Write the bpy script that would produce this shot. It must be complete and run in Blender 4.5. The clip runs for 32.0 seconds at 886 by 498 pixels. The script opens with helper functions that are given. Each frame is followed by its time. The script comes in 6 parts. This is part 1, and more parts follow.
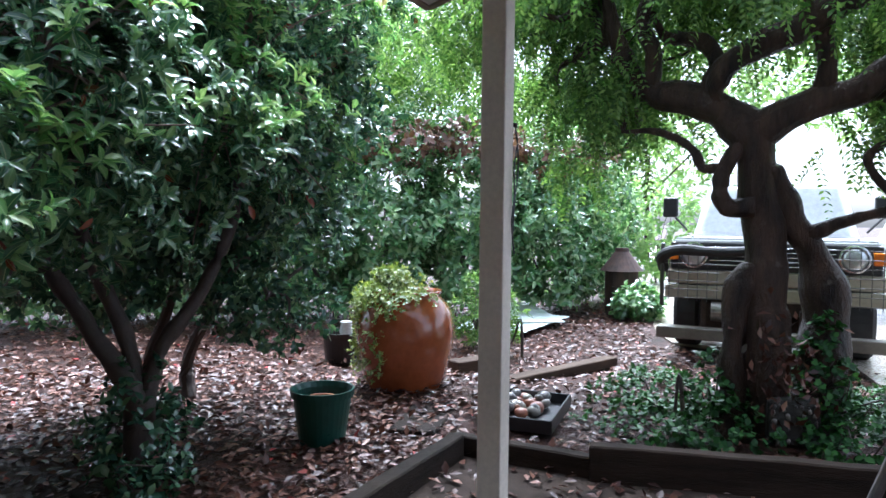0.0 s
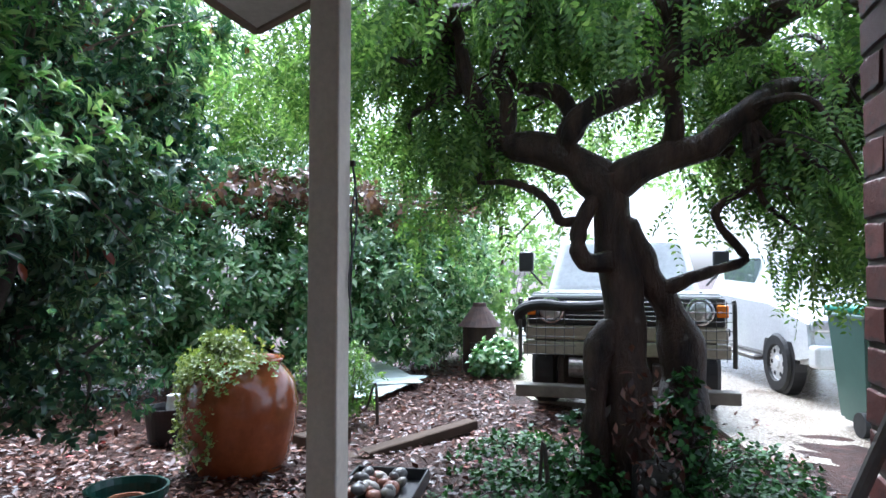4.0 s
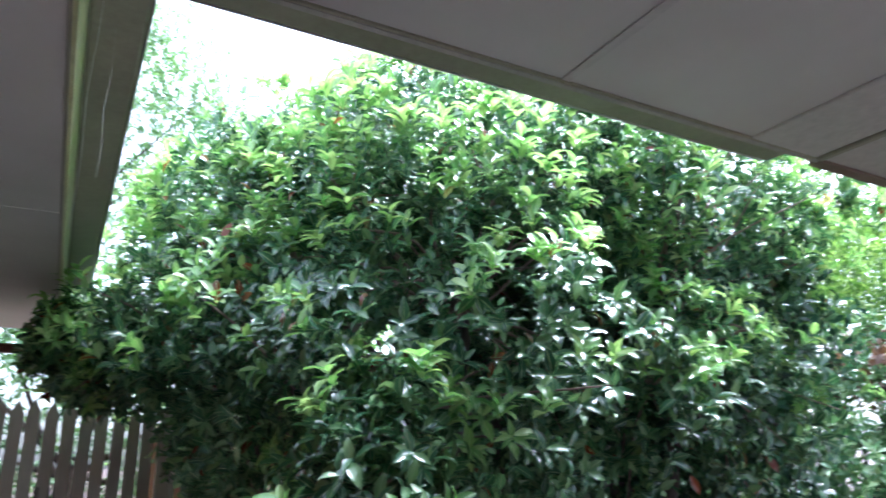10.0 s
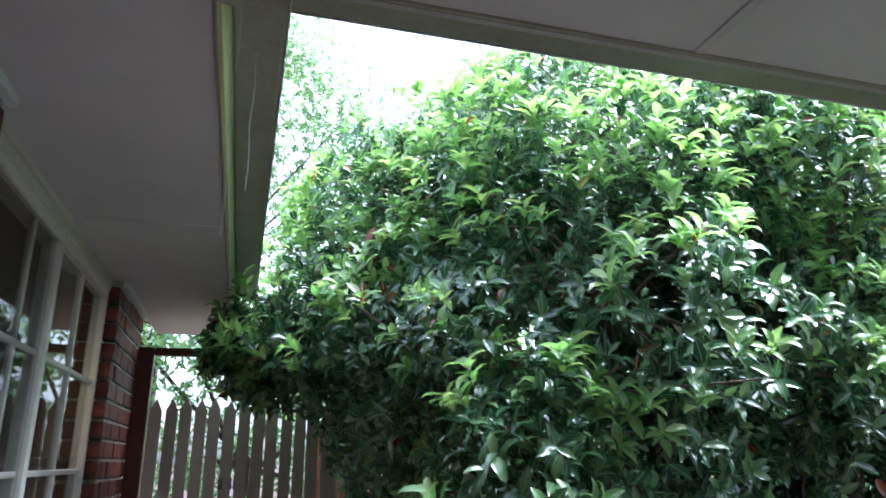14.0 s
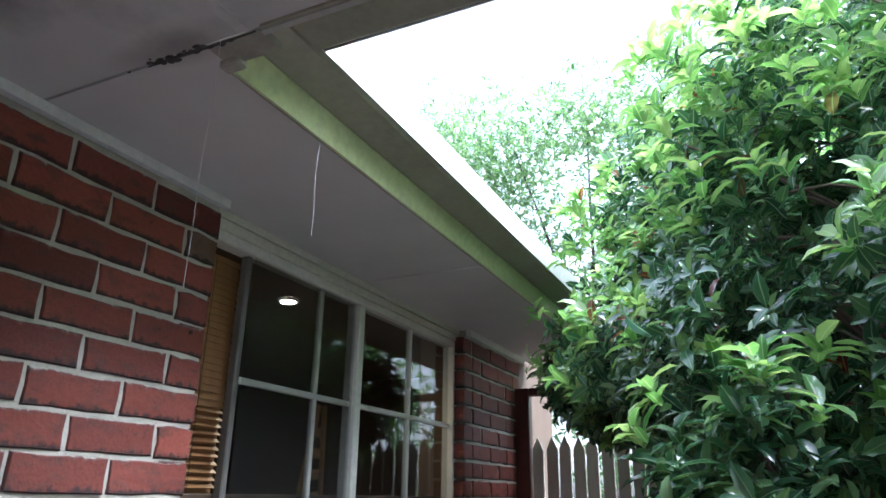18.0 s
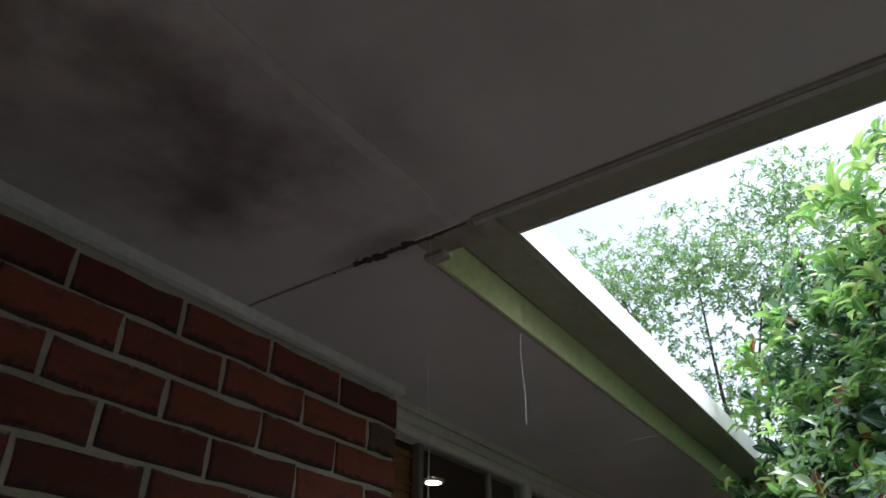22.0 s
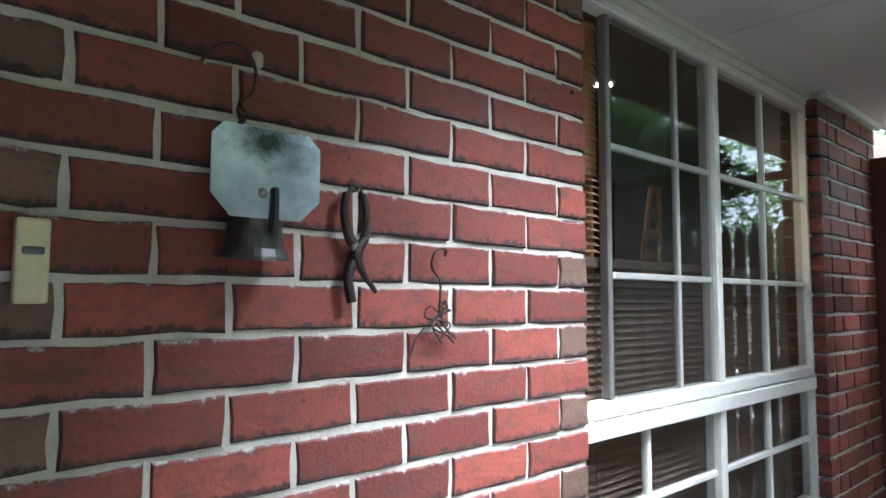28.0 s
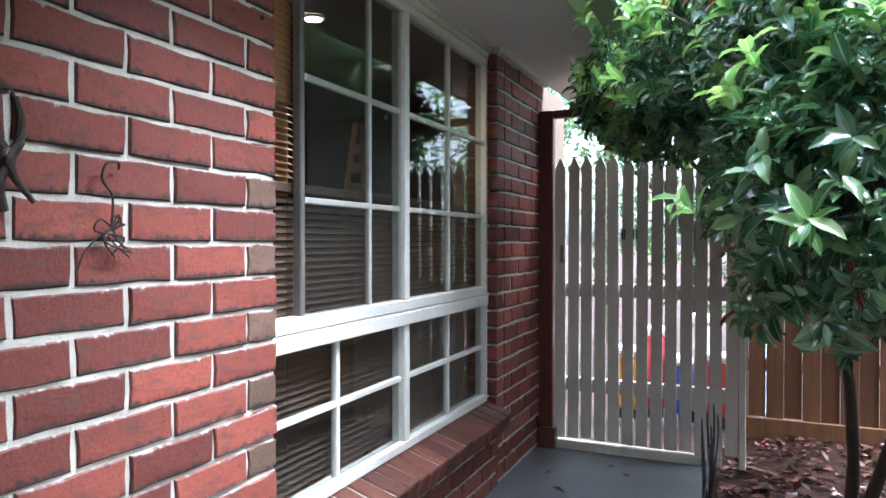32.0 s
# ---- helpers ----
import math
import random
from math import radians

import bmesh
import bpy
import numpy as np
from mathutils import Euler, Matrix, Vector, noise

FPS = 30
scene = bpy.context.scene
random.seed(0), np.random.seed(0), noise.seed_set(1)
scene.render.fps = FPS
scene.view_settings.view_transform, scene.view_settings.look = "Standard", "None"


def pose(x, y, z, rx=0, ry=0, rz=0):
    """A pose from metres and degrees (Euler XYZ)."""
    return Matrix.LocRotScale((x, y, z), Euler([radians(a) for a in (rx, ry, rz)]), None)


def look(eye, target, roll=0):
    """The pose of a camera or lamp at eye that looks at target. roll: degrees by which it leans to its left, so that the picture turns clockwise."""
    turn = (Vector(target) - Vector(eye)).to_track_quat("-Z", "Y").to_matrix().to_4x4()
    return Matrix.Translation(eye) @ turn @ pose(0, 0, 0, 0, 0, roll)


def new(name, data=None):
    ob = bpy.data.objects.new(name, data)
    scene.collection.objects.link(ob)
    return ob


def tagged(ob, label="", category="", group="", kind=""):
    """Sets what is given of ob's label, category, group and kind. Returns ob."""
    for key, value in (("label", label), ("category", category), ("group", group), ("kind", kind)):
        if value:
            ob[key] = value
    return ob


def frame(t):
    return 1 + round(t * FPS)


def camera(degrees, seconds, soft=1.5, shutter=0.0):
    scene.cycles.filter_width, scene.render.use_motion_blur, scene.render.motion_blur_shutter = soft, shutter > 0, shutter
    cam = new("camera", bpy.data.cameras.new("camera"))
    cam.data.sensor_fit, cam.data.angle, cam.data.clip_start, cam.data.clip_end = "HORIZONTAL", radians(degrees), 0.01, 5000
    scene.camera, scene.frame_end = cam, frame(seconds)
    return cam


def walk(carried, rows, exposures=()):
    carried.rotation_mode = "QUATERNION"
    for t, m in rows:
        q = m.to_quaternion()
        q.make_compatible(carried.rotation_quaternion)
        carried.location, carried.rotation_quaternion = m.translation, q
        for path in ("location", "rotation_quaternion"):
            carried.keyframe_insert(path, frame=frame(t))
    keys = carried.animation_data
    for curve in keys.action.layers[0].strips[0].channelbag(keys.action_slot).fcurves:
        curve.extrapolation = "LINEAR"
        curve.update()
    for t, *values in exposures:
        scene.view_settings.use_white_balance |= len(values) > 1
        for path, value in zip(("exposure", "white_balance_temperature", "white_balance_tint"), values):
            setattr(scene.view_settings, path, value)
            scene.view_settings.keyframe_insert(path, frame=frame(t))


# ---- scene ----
cam = camera(66.3, 32.0, shutter=0.4)
PATH = [
    (0, (0.162, -1.982, 1.261), (1.954, -1.098, 1.174), 0.6),
    (0.5, (0.227, -1.960, 1.278), (2.055, -1.152, 1.199), 0.5),
    (1, (0.283, -1.934, 1.305), (2.171, -1.273, 1.273), 0.0),
    (1.5, (0.311, -1.925, 1.328), (2.222, -1.334, 1.381), -0.1),
    (2, (0.310, -1.903, 1.328), (2.234, -1.366, 1.439), -0.3),
    (2.5, (0.334, -1.888, 1.325), (2.279, -1.437, 1.447), -0.1),
    (4.5, (0.644, -1.881, 1.257), (2.577, -1.375, 1.322), 0.2),
    (5, (0.67, -1.842, 1.24), (2.633, -1.459, 1.261), 0.6),
    (5.5, (0.683, -1.847, 1.227), (2.64, -1.434, 1.202), 0.9),
    (6, (0.677, -1.861, 1.224), (2.598, -1.305, 1.186), 1.0),
    (6.5, (0.679, -1.845, 1.26), (2.541, -1.117, 1.3), 0.7),
    (7, (0.73, -1.819, 1.298), (2.498, -0.913, 1.523), 0.9),
    (7.5, (0.694, -1.791, 1.252), (2.358, -0.759, 1.662), -0.5),
    (8, (0.688, -1.732, 1.262), (2.215, -0.558, 1.797), 0.6),
    (8.5, (0.599, -1.715, 1.309), (2.014, -0.411, 1.853), -1.3),
    (9, (0.622, -1.686, 1.29), (1.874, -0.254, 1.908), -1.2),
    (9.5, (0.578, -1.652, 1.392), (1.732, -0.122, 1.966), -0.8),
    (10, (0.545, -1.625, 1.396), (1.479, 0.044, 1.982), -1.3),
    (10.5, (0.546, -1.605, 1.397), (1.254, 0.175, 1.971), -1.3),
    (11, (0.541, -1.597, 1.386), (1.091, 0.239, 1.957), -1.1),
    (11.5, (0.535, -1.596, 1.387), (1.02, 0.252, 1.978), -1.2),
    (12, (0.523, -1.596, 1.395), (1.015, 0.242, 2.009), -1.1),
    (12.5, (0.515, -1.603, 1.401), (1.017, 0.228, 2.032), -1.2),
    (13, (0.522, -1.604, 1.399), (1.022, 0.226, 2.032), -0.6),
    (13.5, (0.533, -1.605, 1.391), (1.038, 0.232, 2.0), -0.2),
    (14, (0.577, -1.632, 1.382), (1.114, 0.201, 1.975), -0.5),
    (14.5, (0.691, -1.603, 1.342), (1.3, 0.228, 1.867), -0.9),
    (16.5, (1.3, -1.323, 1.421), (1.432, 0.591, 1.985), 0.5),
    (17, (1.413, -1.374, 1.339), (0.958, 0.466, 1.977), 1.3),
    (17.5, (1.361, -1.349, 1.395), (0.684, 0.417, 2.046), 1.1),
    (18, (1.36, -1.356, 1.407), (0.546, 0.339, 2.088), 0.9),
    (18.5, (1.373, -1.355, 1.405), (0.57, 0.336, 2.108), -0.5),
    (19, (1.359, -1.359, 1.416), (0.51, 0.296, 2.151), -1.2),
    (19.5, (1.298, -1.385, 1.446), (0.375, 0.153, 2.332), -1.1),
    (20, (1.212, -1.404, 1.472), (0.301, 0.09, 2.442), -1.3),
    (20.5, (1.169, -1.414, 1.478), (0.305, 0.084, 2.483), -2.3),
    (21, (1.159, -1.416, 1.479), (0.3, 0.062, 2.517), -1.8),
    (21.5, (1.151, -1.426, 1.481), (0.265, 0.018, 2.545), -0.8),
    (22, (1.136, -1.443, 1.48), (0.194, -0.056, 2.569), -0.2),
    (22.5, (1.124, -1.456, 1.481), (0.134, -0.114, 2.586), 0.1),
    (23, (1.115, -1.466, 1.483), (0.073, -0.152, 2.572), -0.0),
    (23.5, (1.102, -1.476, 1.481), (0.003, -0.187, 2.545), -0.2),
    (24, (1.081, -1.482, 1.471), (-0.108, -0.215, 2.462), -0.7),
    (24.5, (1.059, -1.479, 1.458), (-0.199, -0.249, 2.409), -1.3),
    (25, (1.044, -1.468, 1.435), (-0.316, -0.277, 2.29), -1.7),
    (25.5, (1.021, -1.46, 1.406), (-0.441, -0.284, 2.099), -2.6),
    (26, (1.015, -1.459, 1.378), (-0.523, -0.283, 1.88), -1.3),
    (26.5, (1.017, -1.455, 1.342), (-0.512, -0.216, 1.7), -1.6),
    (28.5, (1.0, -1.439, 1.265), (-0.423, -0.037, 1.368), 1.1),
    (29, (1.02, -1.447, 1.256), (-0.349, 0.011, 1.308), 1.4),
    (29.5, (1.045, -1.454, 1.253), (-0.246, 0.074, 1.259), 1.7),
    (30, (1.07, -1.463, 1.241), (-0.11, 0.151, 1.237), 2.1),
    (30.5, (1.09, -1.462, 1.233), (0.011, 0.221, 1.212), 1.9),
    (31, (1.121, -1.459, 1.22), (0.162, 0.296, 1.178), 0.4),
    (31.5, (1.135, -1.459, 1.22), (0.26, 0.338, 1.176), 0.2),
    (32, (1.145, -1.465, 1.222), (0.325, 0.359, 1.201), -0.0),
]
EXPOSURE = [(0.0, 1.8), (2.0, 2.0), (2.5, 1.8), (5.0, 1.55), (6.5, 1.65), (8.5, 2.3), (10.0, 2.35), (13.0, 2.2), (17.0, 2.45), (18.2, 2.3), (19.2, 2.0), (20.0, 1.42), (20.8, 1.15), (22.0, 1.2), (23.0, 1.55), (23.6, 2.2), (24.2, 2.95), (25.0, 3.4), (26.0, 3.72), (28.5, 2.88), (32.0, 2.8)]
walk(cam, [(t, look(eye, target, roll)) for t, eye, target, roll in PATH],
     exposures=[(t, e, 5800 if 19 < t < 24 else 5300, 11) for t, e in EXPOSURE])

# ---- world and sun: a rainy, bright overcast day ----
world = bpy.data.worlds.new("overcast")
scene.world = world
world.use_nodes = True
wn = world.node_tree
sky = wn.nodes.new("ShaderNodeTexSky")
sky.sky_type, sky.sun_disc = "NISHITA", False
sky.sun_elevation, sky.sun_rotation = radians(61), radians(73)
sky.air_density, sky.dust_density = 1.0, 4.0
cloud = wn.nodes.new("ShaderNodeHueSaturation")
cloud.inputs["Saturation"].default_value = 0.3
wn.links.new(sky.outputs[0], cloud.inputs["Color"])
wn.links.new(cloud.outputs[0], wn.nodes["Background"].inputs["Color"])
wn.nodes["Background"].inputs["Strength"].default_value = 0.15
sun_data = bpy.data.lights.new("sun", "SUN")
sun_data.energy, sun_data.angle, sun_data.color = 4.4, radians(46), (1.0, 0.985, 0.965)
sun = new("sun", sun_data)
sun.matrix_world = look((0, 0, 8), (-1.38, -0.42, 5.4))

# ---- materials ----
def material(name):
    m = bpy.data.materials.new(name)
    m.use_nodes = True
    nt = m.node_tree
    return m, nt, nt.nodes["Principled BSDF"]


def ramp(nt, fac, stops):
    r = nt.nodes.new("ShaderNodeValToRGB")
    el = r.color_ramp.elements
    while len(el) < len(stops):
        el.new(0.5)
    for e, (p, c) in zip(el, stops):
        e.position, e.color = p, (*c, 1)
    nt.links.new(fac, r.inputs[0])
    return r.outputs[0]


def noise_out(nt, scale, detail=4, rough=0.6, coord="Object", stretch=None):
    tc = nt.nodes.new("ShaderNodeTexCoord")
    n = nt.nodes.new("ShaderNodeTexNoise")
    n.inputs["Scale"].default_value, n.inputs["Detail"].default_value, n.inputs["Roughness"].default_value = scale, detail, rough
    src = tc.outputs[coord]
    if stretch:
        mp = nt.nodes.new("ShaderNodeMapping")
        mp.inputs["Scale"].default_value = stretch
        nt.links.new(src, mp.inputs[0])
        src = mp.outputs[0]
    nt.links.new(src, n.inputs["Vector"])
    return n.outputs[0]


def mixed(nt, kind, fac, a, b):
    n = nt.nodes.new("ShaderNodeMixRGB")
    n.blend_type = kind
    if isinstance(fac, (int, float)):
        n.inputs[0].default_value = fac
    else:
        nt.links.new(fac, n.inputs[0])
    for k, v in ((1, a), (2, b)):
        if isinstance(v, tuple):
            n.inputs[k].default_value = (*v, 1)
        else:
            nt.links.new(v, n.inputs[k])
    return n.outputs[0]


def bumped(nt, bsdf, height, strength, distance=0.01):
    b = nt.nodes.new("ShaderNodeBump")
    b.inputs["Strength"].default_value, b.inputs["Distance"].default_value = strength, distance
    nt.links.new(height, b.inputs["Height"])
    nt.links.new(b.outputs[0], bsdf.inputs["Normal"])


def surf(name, dark, light, scale=6.0, rough=0.6, bump=0.3, fine=60.0, metal=0.0, stretch=None, vary=0.0, stain=None, coat=0.0, dist=0.004, island=False):
    """Two scales of variation, fine relief, and a tone of its own for each object (vary)."""
    m, nt, b = material(name)
    big, small = noise_out(nt, scale, 5, 0.6, stretch=stretch), noise_out(nt, fine, 6, 0.7, stretch=stretch)
    col = ramp(nt, big, [(0.3, dark), (0.7, light)])
    col = mixed(nt, "MULTIPLY", 0.35, col, ramp(nt, small, [(0.3, (0.45, 0.45, 0.45)), (0.65, (1, 1, 1))]))
    if stain:
        st = noise_out(nt, stain[1], 3, 0.55)
        col = mixed(nt, "MIX", ramp(nt, st, [(stain[2], (0, 0, 0)), (stain[2] + 0.14, (1, 1, 1))]), col, stain[0])
    if vary or island:
        oi = nt.nodes.new("ShaderNodeNewGeometry" if island else "ShaderNodeObjectInfo")
        v = oi.outputs["Random Per Island"] if island else oi.outputs["Random"]
        k = vary or 0.3
        col = mixed(nt, "MULTIPLY", 1.0, col, ramp(nt, v, [(0.0, (1 - k, 1 - k, 1 - k)), (1.0, (1, 1, 1))]))
    nt.links.new(col, b.inputs["Base Color"])
    rr = nt.nodes.new("ShaderNodeMapRange")
    rr.inputs["To Min"].default_value, rr.inputs["To Max"].default_value = max(rough - 0.12, 0.02), min(rough + 0.15, 1)
    nt.links.new(small, rr.inputs[0])
    nt.links.new(rr.outputs[0], b.inputs["Roughness"])
    b.inputs["Metallic"].default_value, b.inputs["Coat Weight"].default_value = metal, coat
    if bump:
        bumped(nt, b, small, bump, dist)
    return m


def leaf_mat(name, dark, mid, light, rough=0.28, through_light=0.3, odd=None, wet=0.5, shine=0.6, vein_lit_edge=None):
    m, nt, b = material(name)
    b.inputs["Specular IOR Level"].default_value = shine
    g = nt.nodes.new("ShaderNodeNewGeometry")
    stops = [(0.0, dark), (0.55, mid), (0.96, light)]
    if odd:
        stops += [(0.985, light), (0.99, odd)]
    col = ramp(nt, g.outputs["Random Per Island"], stops)
    n = noise_out(nt, 40, 3)
    col = mixed(nt, "MULTIPLY", 0.3, col, ramp(nt, n, [(0.3, (0.5, 0.5, 0.5)), (0.7, (1, 1, 1))]))
    if vein_lit_edge:
        at = nt.nodes.new("ShaderNodeAttribute")
        at.attribute_name = "rib"
        # pale midrib, plus a faint lighter margin that paints lit leaf edges
        line = ramp(nt, at.outputs["Fac"], [(0.0, (0.35, 0.35, 0.35)), (0.10, (0, 0, 0)), (0.86, (0, 0, 0)), (0.97, (0.8, 0.8, 0.8))])
        col = mixed(nt, "MIX", line, col, vein_lit_edge)
    nt.links.new(col, b.inputs["Base Color"])
    b.inputs["Roughness"].default_value = rough
    b.inputs["Coat Weight"].default_value, b.inputs["Coat Roughness"].default_value = wet, 0.12
    bumped(nt, b, n, 0.25, 0.003)
    tr = nt.nodes.new("ShaderNodeBsdfTranslucent")
    nt.links.new(mixed(nt, "MULTIPLY", 1.0, col, (1.0, 1.0, 0.6)), tr.inputs[0])
    mx = nt.nodes.new("ShaderNodeMixShader")
    mx.inputs[0].default_value = through_light
    nt.links.new(b.outputs[0], mx.inputs[1])
    nt.links.new(tr.outputs[0], mx.inputs[2])
    nt.links.new(mx.outputs[0], nt.nodes["Material Output"].inputs["Surface"])
    return m


def brick_mat(name, dark, light, sooty):
    """Pressed brick: a tone of its own, sooty blotches, joint shade painted on the lower arris and ends, mortar smears
    on the upper one.
    """
    m, nt, b = material(name)
    oi = nt.nodes.new("ShaderNodeObjectInfo")
    col = ramp(nt, oi.outputs["Random"], [(0.0, dark), (0.5, tuple((a + c) / 2 for a, c in zip(dark, light))), (1.0, light)])
    tc = nt.nodes.new("ShaderNodeTexCoord")
    shift = nt.nodes.new("ShaderNodeVectorMath")
    shift.operation = "ADD"
    mul = nt.nodes.new("ShaderNodeVectorMath")
    mul.operation = "SCALE"
    nt.links.new(oi.outputs["Location"], mul.inputs[0])
    mul.inputs["Scale"].default_value = 3.7
    nt.links.new(tc.outputs["Object"], shift.inputs[0])
    nt.links.new(mul.outputs[0], shift.inputs[1])

    def own(scale, detail, rough, stretch=(1, 1, 1)):
        mp, n = nt.nodes.new("ShaderNodeMapping"), nt.nodes.new("ShaderNodeTexNoise")
        mp.inputs["Scale"].default_value = stretch
        n.inputs["Scale"].default_value, n.inputs["Detail"].default_value, n.inputs["Roughness"].default_value = scale, detail, rough
        nt.links.new(shift.outputs[0], mp.inputs[0])
        nt.links.new(mp.outputs[0], n.inputs["Vector"])
        return n.outputs[0]
    big, small, edge = own(13, 5, 0.65, (1, 1, 2.2)), own(120, 6, 0.75), own(45, 5, 0.7, (1, 1, 0.6))
    col = mixed(nt, "MIX", ramp(nt, big, [(0.50, (0, 0, 0)), (0.72, (0.85, 0.85, 0.85))]), col, sooty)
    col = mixed(nt, "MULTIPLY", 0.5, col, ramp(nt, small, [(0.3, (0.5, 0.5, 0.5)), (0.6, (1, 1, 1))]))
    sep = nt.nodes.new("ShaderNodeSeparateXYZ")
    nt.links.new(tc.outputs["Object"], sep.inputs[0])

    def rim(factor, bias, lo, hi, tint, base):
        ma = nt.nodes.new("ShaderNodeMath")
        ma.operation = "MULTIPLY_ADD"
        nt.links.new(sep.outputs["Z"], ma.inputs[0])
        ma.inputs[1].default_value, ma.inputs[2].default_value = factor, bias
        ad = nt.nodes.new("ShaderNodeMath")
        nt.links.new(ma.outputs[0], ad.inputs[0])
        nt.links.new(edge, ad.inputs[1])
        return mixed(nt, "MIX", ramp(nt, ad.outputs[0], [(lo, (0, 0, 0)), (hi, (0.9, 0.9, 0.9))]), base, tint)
    # dark lower rim paints the shade under each brick's overhang
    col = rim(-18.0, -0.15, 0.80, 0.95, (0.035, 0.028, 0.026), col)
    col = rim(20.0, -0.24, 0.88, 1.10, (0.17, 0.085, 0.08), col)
    col = rim(22.0, -0.42, 0.90, 1.0, (0.50, 0.46, 0.40), col)
    # brick ends carry the same painted shade of the upright joints
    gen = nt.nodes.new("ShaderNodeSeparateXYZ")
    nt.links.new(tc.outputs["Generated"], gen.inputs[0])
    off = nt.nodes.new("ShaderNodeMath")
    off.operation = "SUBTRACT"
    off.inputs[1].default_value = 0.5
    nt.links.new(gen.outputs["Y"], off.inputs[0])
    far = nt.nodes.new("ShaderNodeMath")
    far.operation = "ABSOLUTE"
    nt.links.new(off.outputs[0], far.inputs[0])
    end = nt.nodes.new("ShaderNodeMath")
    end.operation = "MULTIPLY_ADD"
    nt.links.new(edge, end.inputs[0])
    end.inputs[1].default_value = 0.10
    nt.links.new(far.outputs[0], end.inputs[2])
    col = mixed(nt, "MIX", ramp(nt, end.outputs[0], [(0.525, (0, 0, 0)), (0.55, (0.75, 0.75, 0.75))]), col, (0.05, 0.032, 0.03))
    chip = own(34, 3, 0.5, (1, 1, 1.6))
    col = mixed(nt, "MIX", ramp(nt, chip, [(0.70, (0, 0, 0)), (0.74, (0.7, 0.7, 0.7))]), col, (0.06, 0.034, 0.03))
    nt.links.new(col, b.inputs["Base Color"])
    b.inputs["Roughness"].default_value = 0.6
    b.inputs["Specular IOR Level"].default_value = 0.25
    bumped(nt, b, mixed(nt, "ADD", 0.6, mixed(nt, "ADD", 0.35, small, edge), chip), 0.5, 0.006)
    return m


def glass_mat(name, tint):
    m, nt, b = material(name)
    nt.nodes.remove(b)
    t, g = nt.nodes.new("ShaderNodeBsdfTransparent"), nt.nodes.new("ShaderNodeBsdfGlossy")
    t.inputs[0].default_value, g.inputs["Roughness"].default_value = (*tint, 1), 0.0
    lw = nt.nodes.new("ShaderNodeLayerWeight")
    lw.inputs[0].default_value = 0.5
    pw = nt.nodes.new("ShaderNodeMath")
    pw.operation = "POWER"
    pw.inputs[1].default_value = 4.0
    nt.links.new(lw.outputs["Facing"], pw.inputs[0])
    f = nt.nodes.new("ShaderNodeMapRange")
    f.inputs["To Min"].default_value, f.inputs["To Max"].default_value = 0.05, 0.6
    nt.links.new(pw.outputs[0], f.inputs[0])
    mx = nt.nodes.new("ShaderNodeMixShader")
    nt.links.new(f.outputs[0], mx.inputs[0])
    nt.links.new(t.outputs[0], mx.inputs[1])
    nt.links.new(g.outputs[0], mx.inputs[2])
    nt.links.new(mx.outputs[0], nt.nodes["Material Output"].inputs["Surface"])
    return m


def screen_mat(name, color, cover):
    """Fine woven mesh: threads of the given colour over open gaps too small to see."""
    m, nt, b = material(name)
    b.inputs["Base Color"].default_value, b.inputs["Roughness"].default_value = (*color, 1), 0.7
    t, mx = nt.nodes.new("ShaderNodeBsdfTransparent"), nt.nodes.new("ShaderNodeMixShader")
    mx.inputs[0].default_value = cover
    nt.links.new(t.outputs[0], mx.inputs[1])
    nt.links.new(b.outputs[0], mx.inputs[2])
    nt.links.new(mx.outputs[0], nt.nodes["Material Output"].inputs["Surface"])
    return m


def glow_mat(name, color, strength):
    m, nt, b = material(name)
    b.inputs["Emission Color"].default_value, b.inputs["Emission Strength"].default_value = (*color, 1), strength
    b.inputs["Base Color"].default_value = (*color, 1)
    return m


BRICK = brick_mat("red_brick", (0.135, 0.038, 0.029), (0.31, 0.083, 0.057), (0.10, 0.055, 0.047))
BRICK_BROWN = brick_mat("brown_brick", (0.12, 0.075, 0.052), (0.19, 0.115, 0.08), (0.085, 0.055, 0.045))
# dark bricks; on the garage wall their tone also paints the porch shade
BRICK_DARK = brick_mat("dark_shaded_red_brick", (0.065, 0.025, 0.021), (0.13, 0.042, 0.034), (0.05, 0.027, 0.025))
MORTAR = surf("mortar", (0.44, 0.41, 0.34), (0.66, 0.62, 0.53), 9, 0.9, 0.7, 140, dist=0.006, stain=((0.16, 0.13, 0.11), 6, 0.66))
# garage wall mortar: wet, and darkened further to paint the porch shade
MORTAR_DARK = surf("wet_shaded_mortar", (0.075, 0.063, 0.054), (0.14, 0.12, 0.105), 9, 0.8, 0.6, 120, dist=0.006)
SOFFIT = surf("soffit_paint", (0.50, 0.47, 0.44), (0.64, 0.61, 0.58), 0.9, 0.7, 0.08, 30)


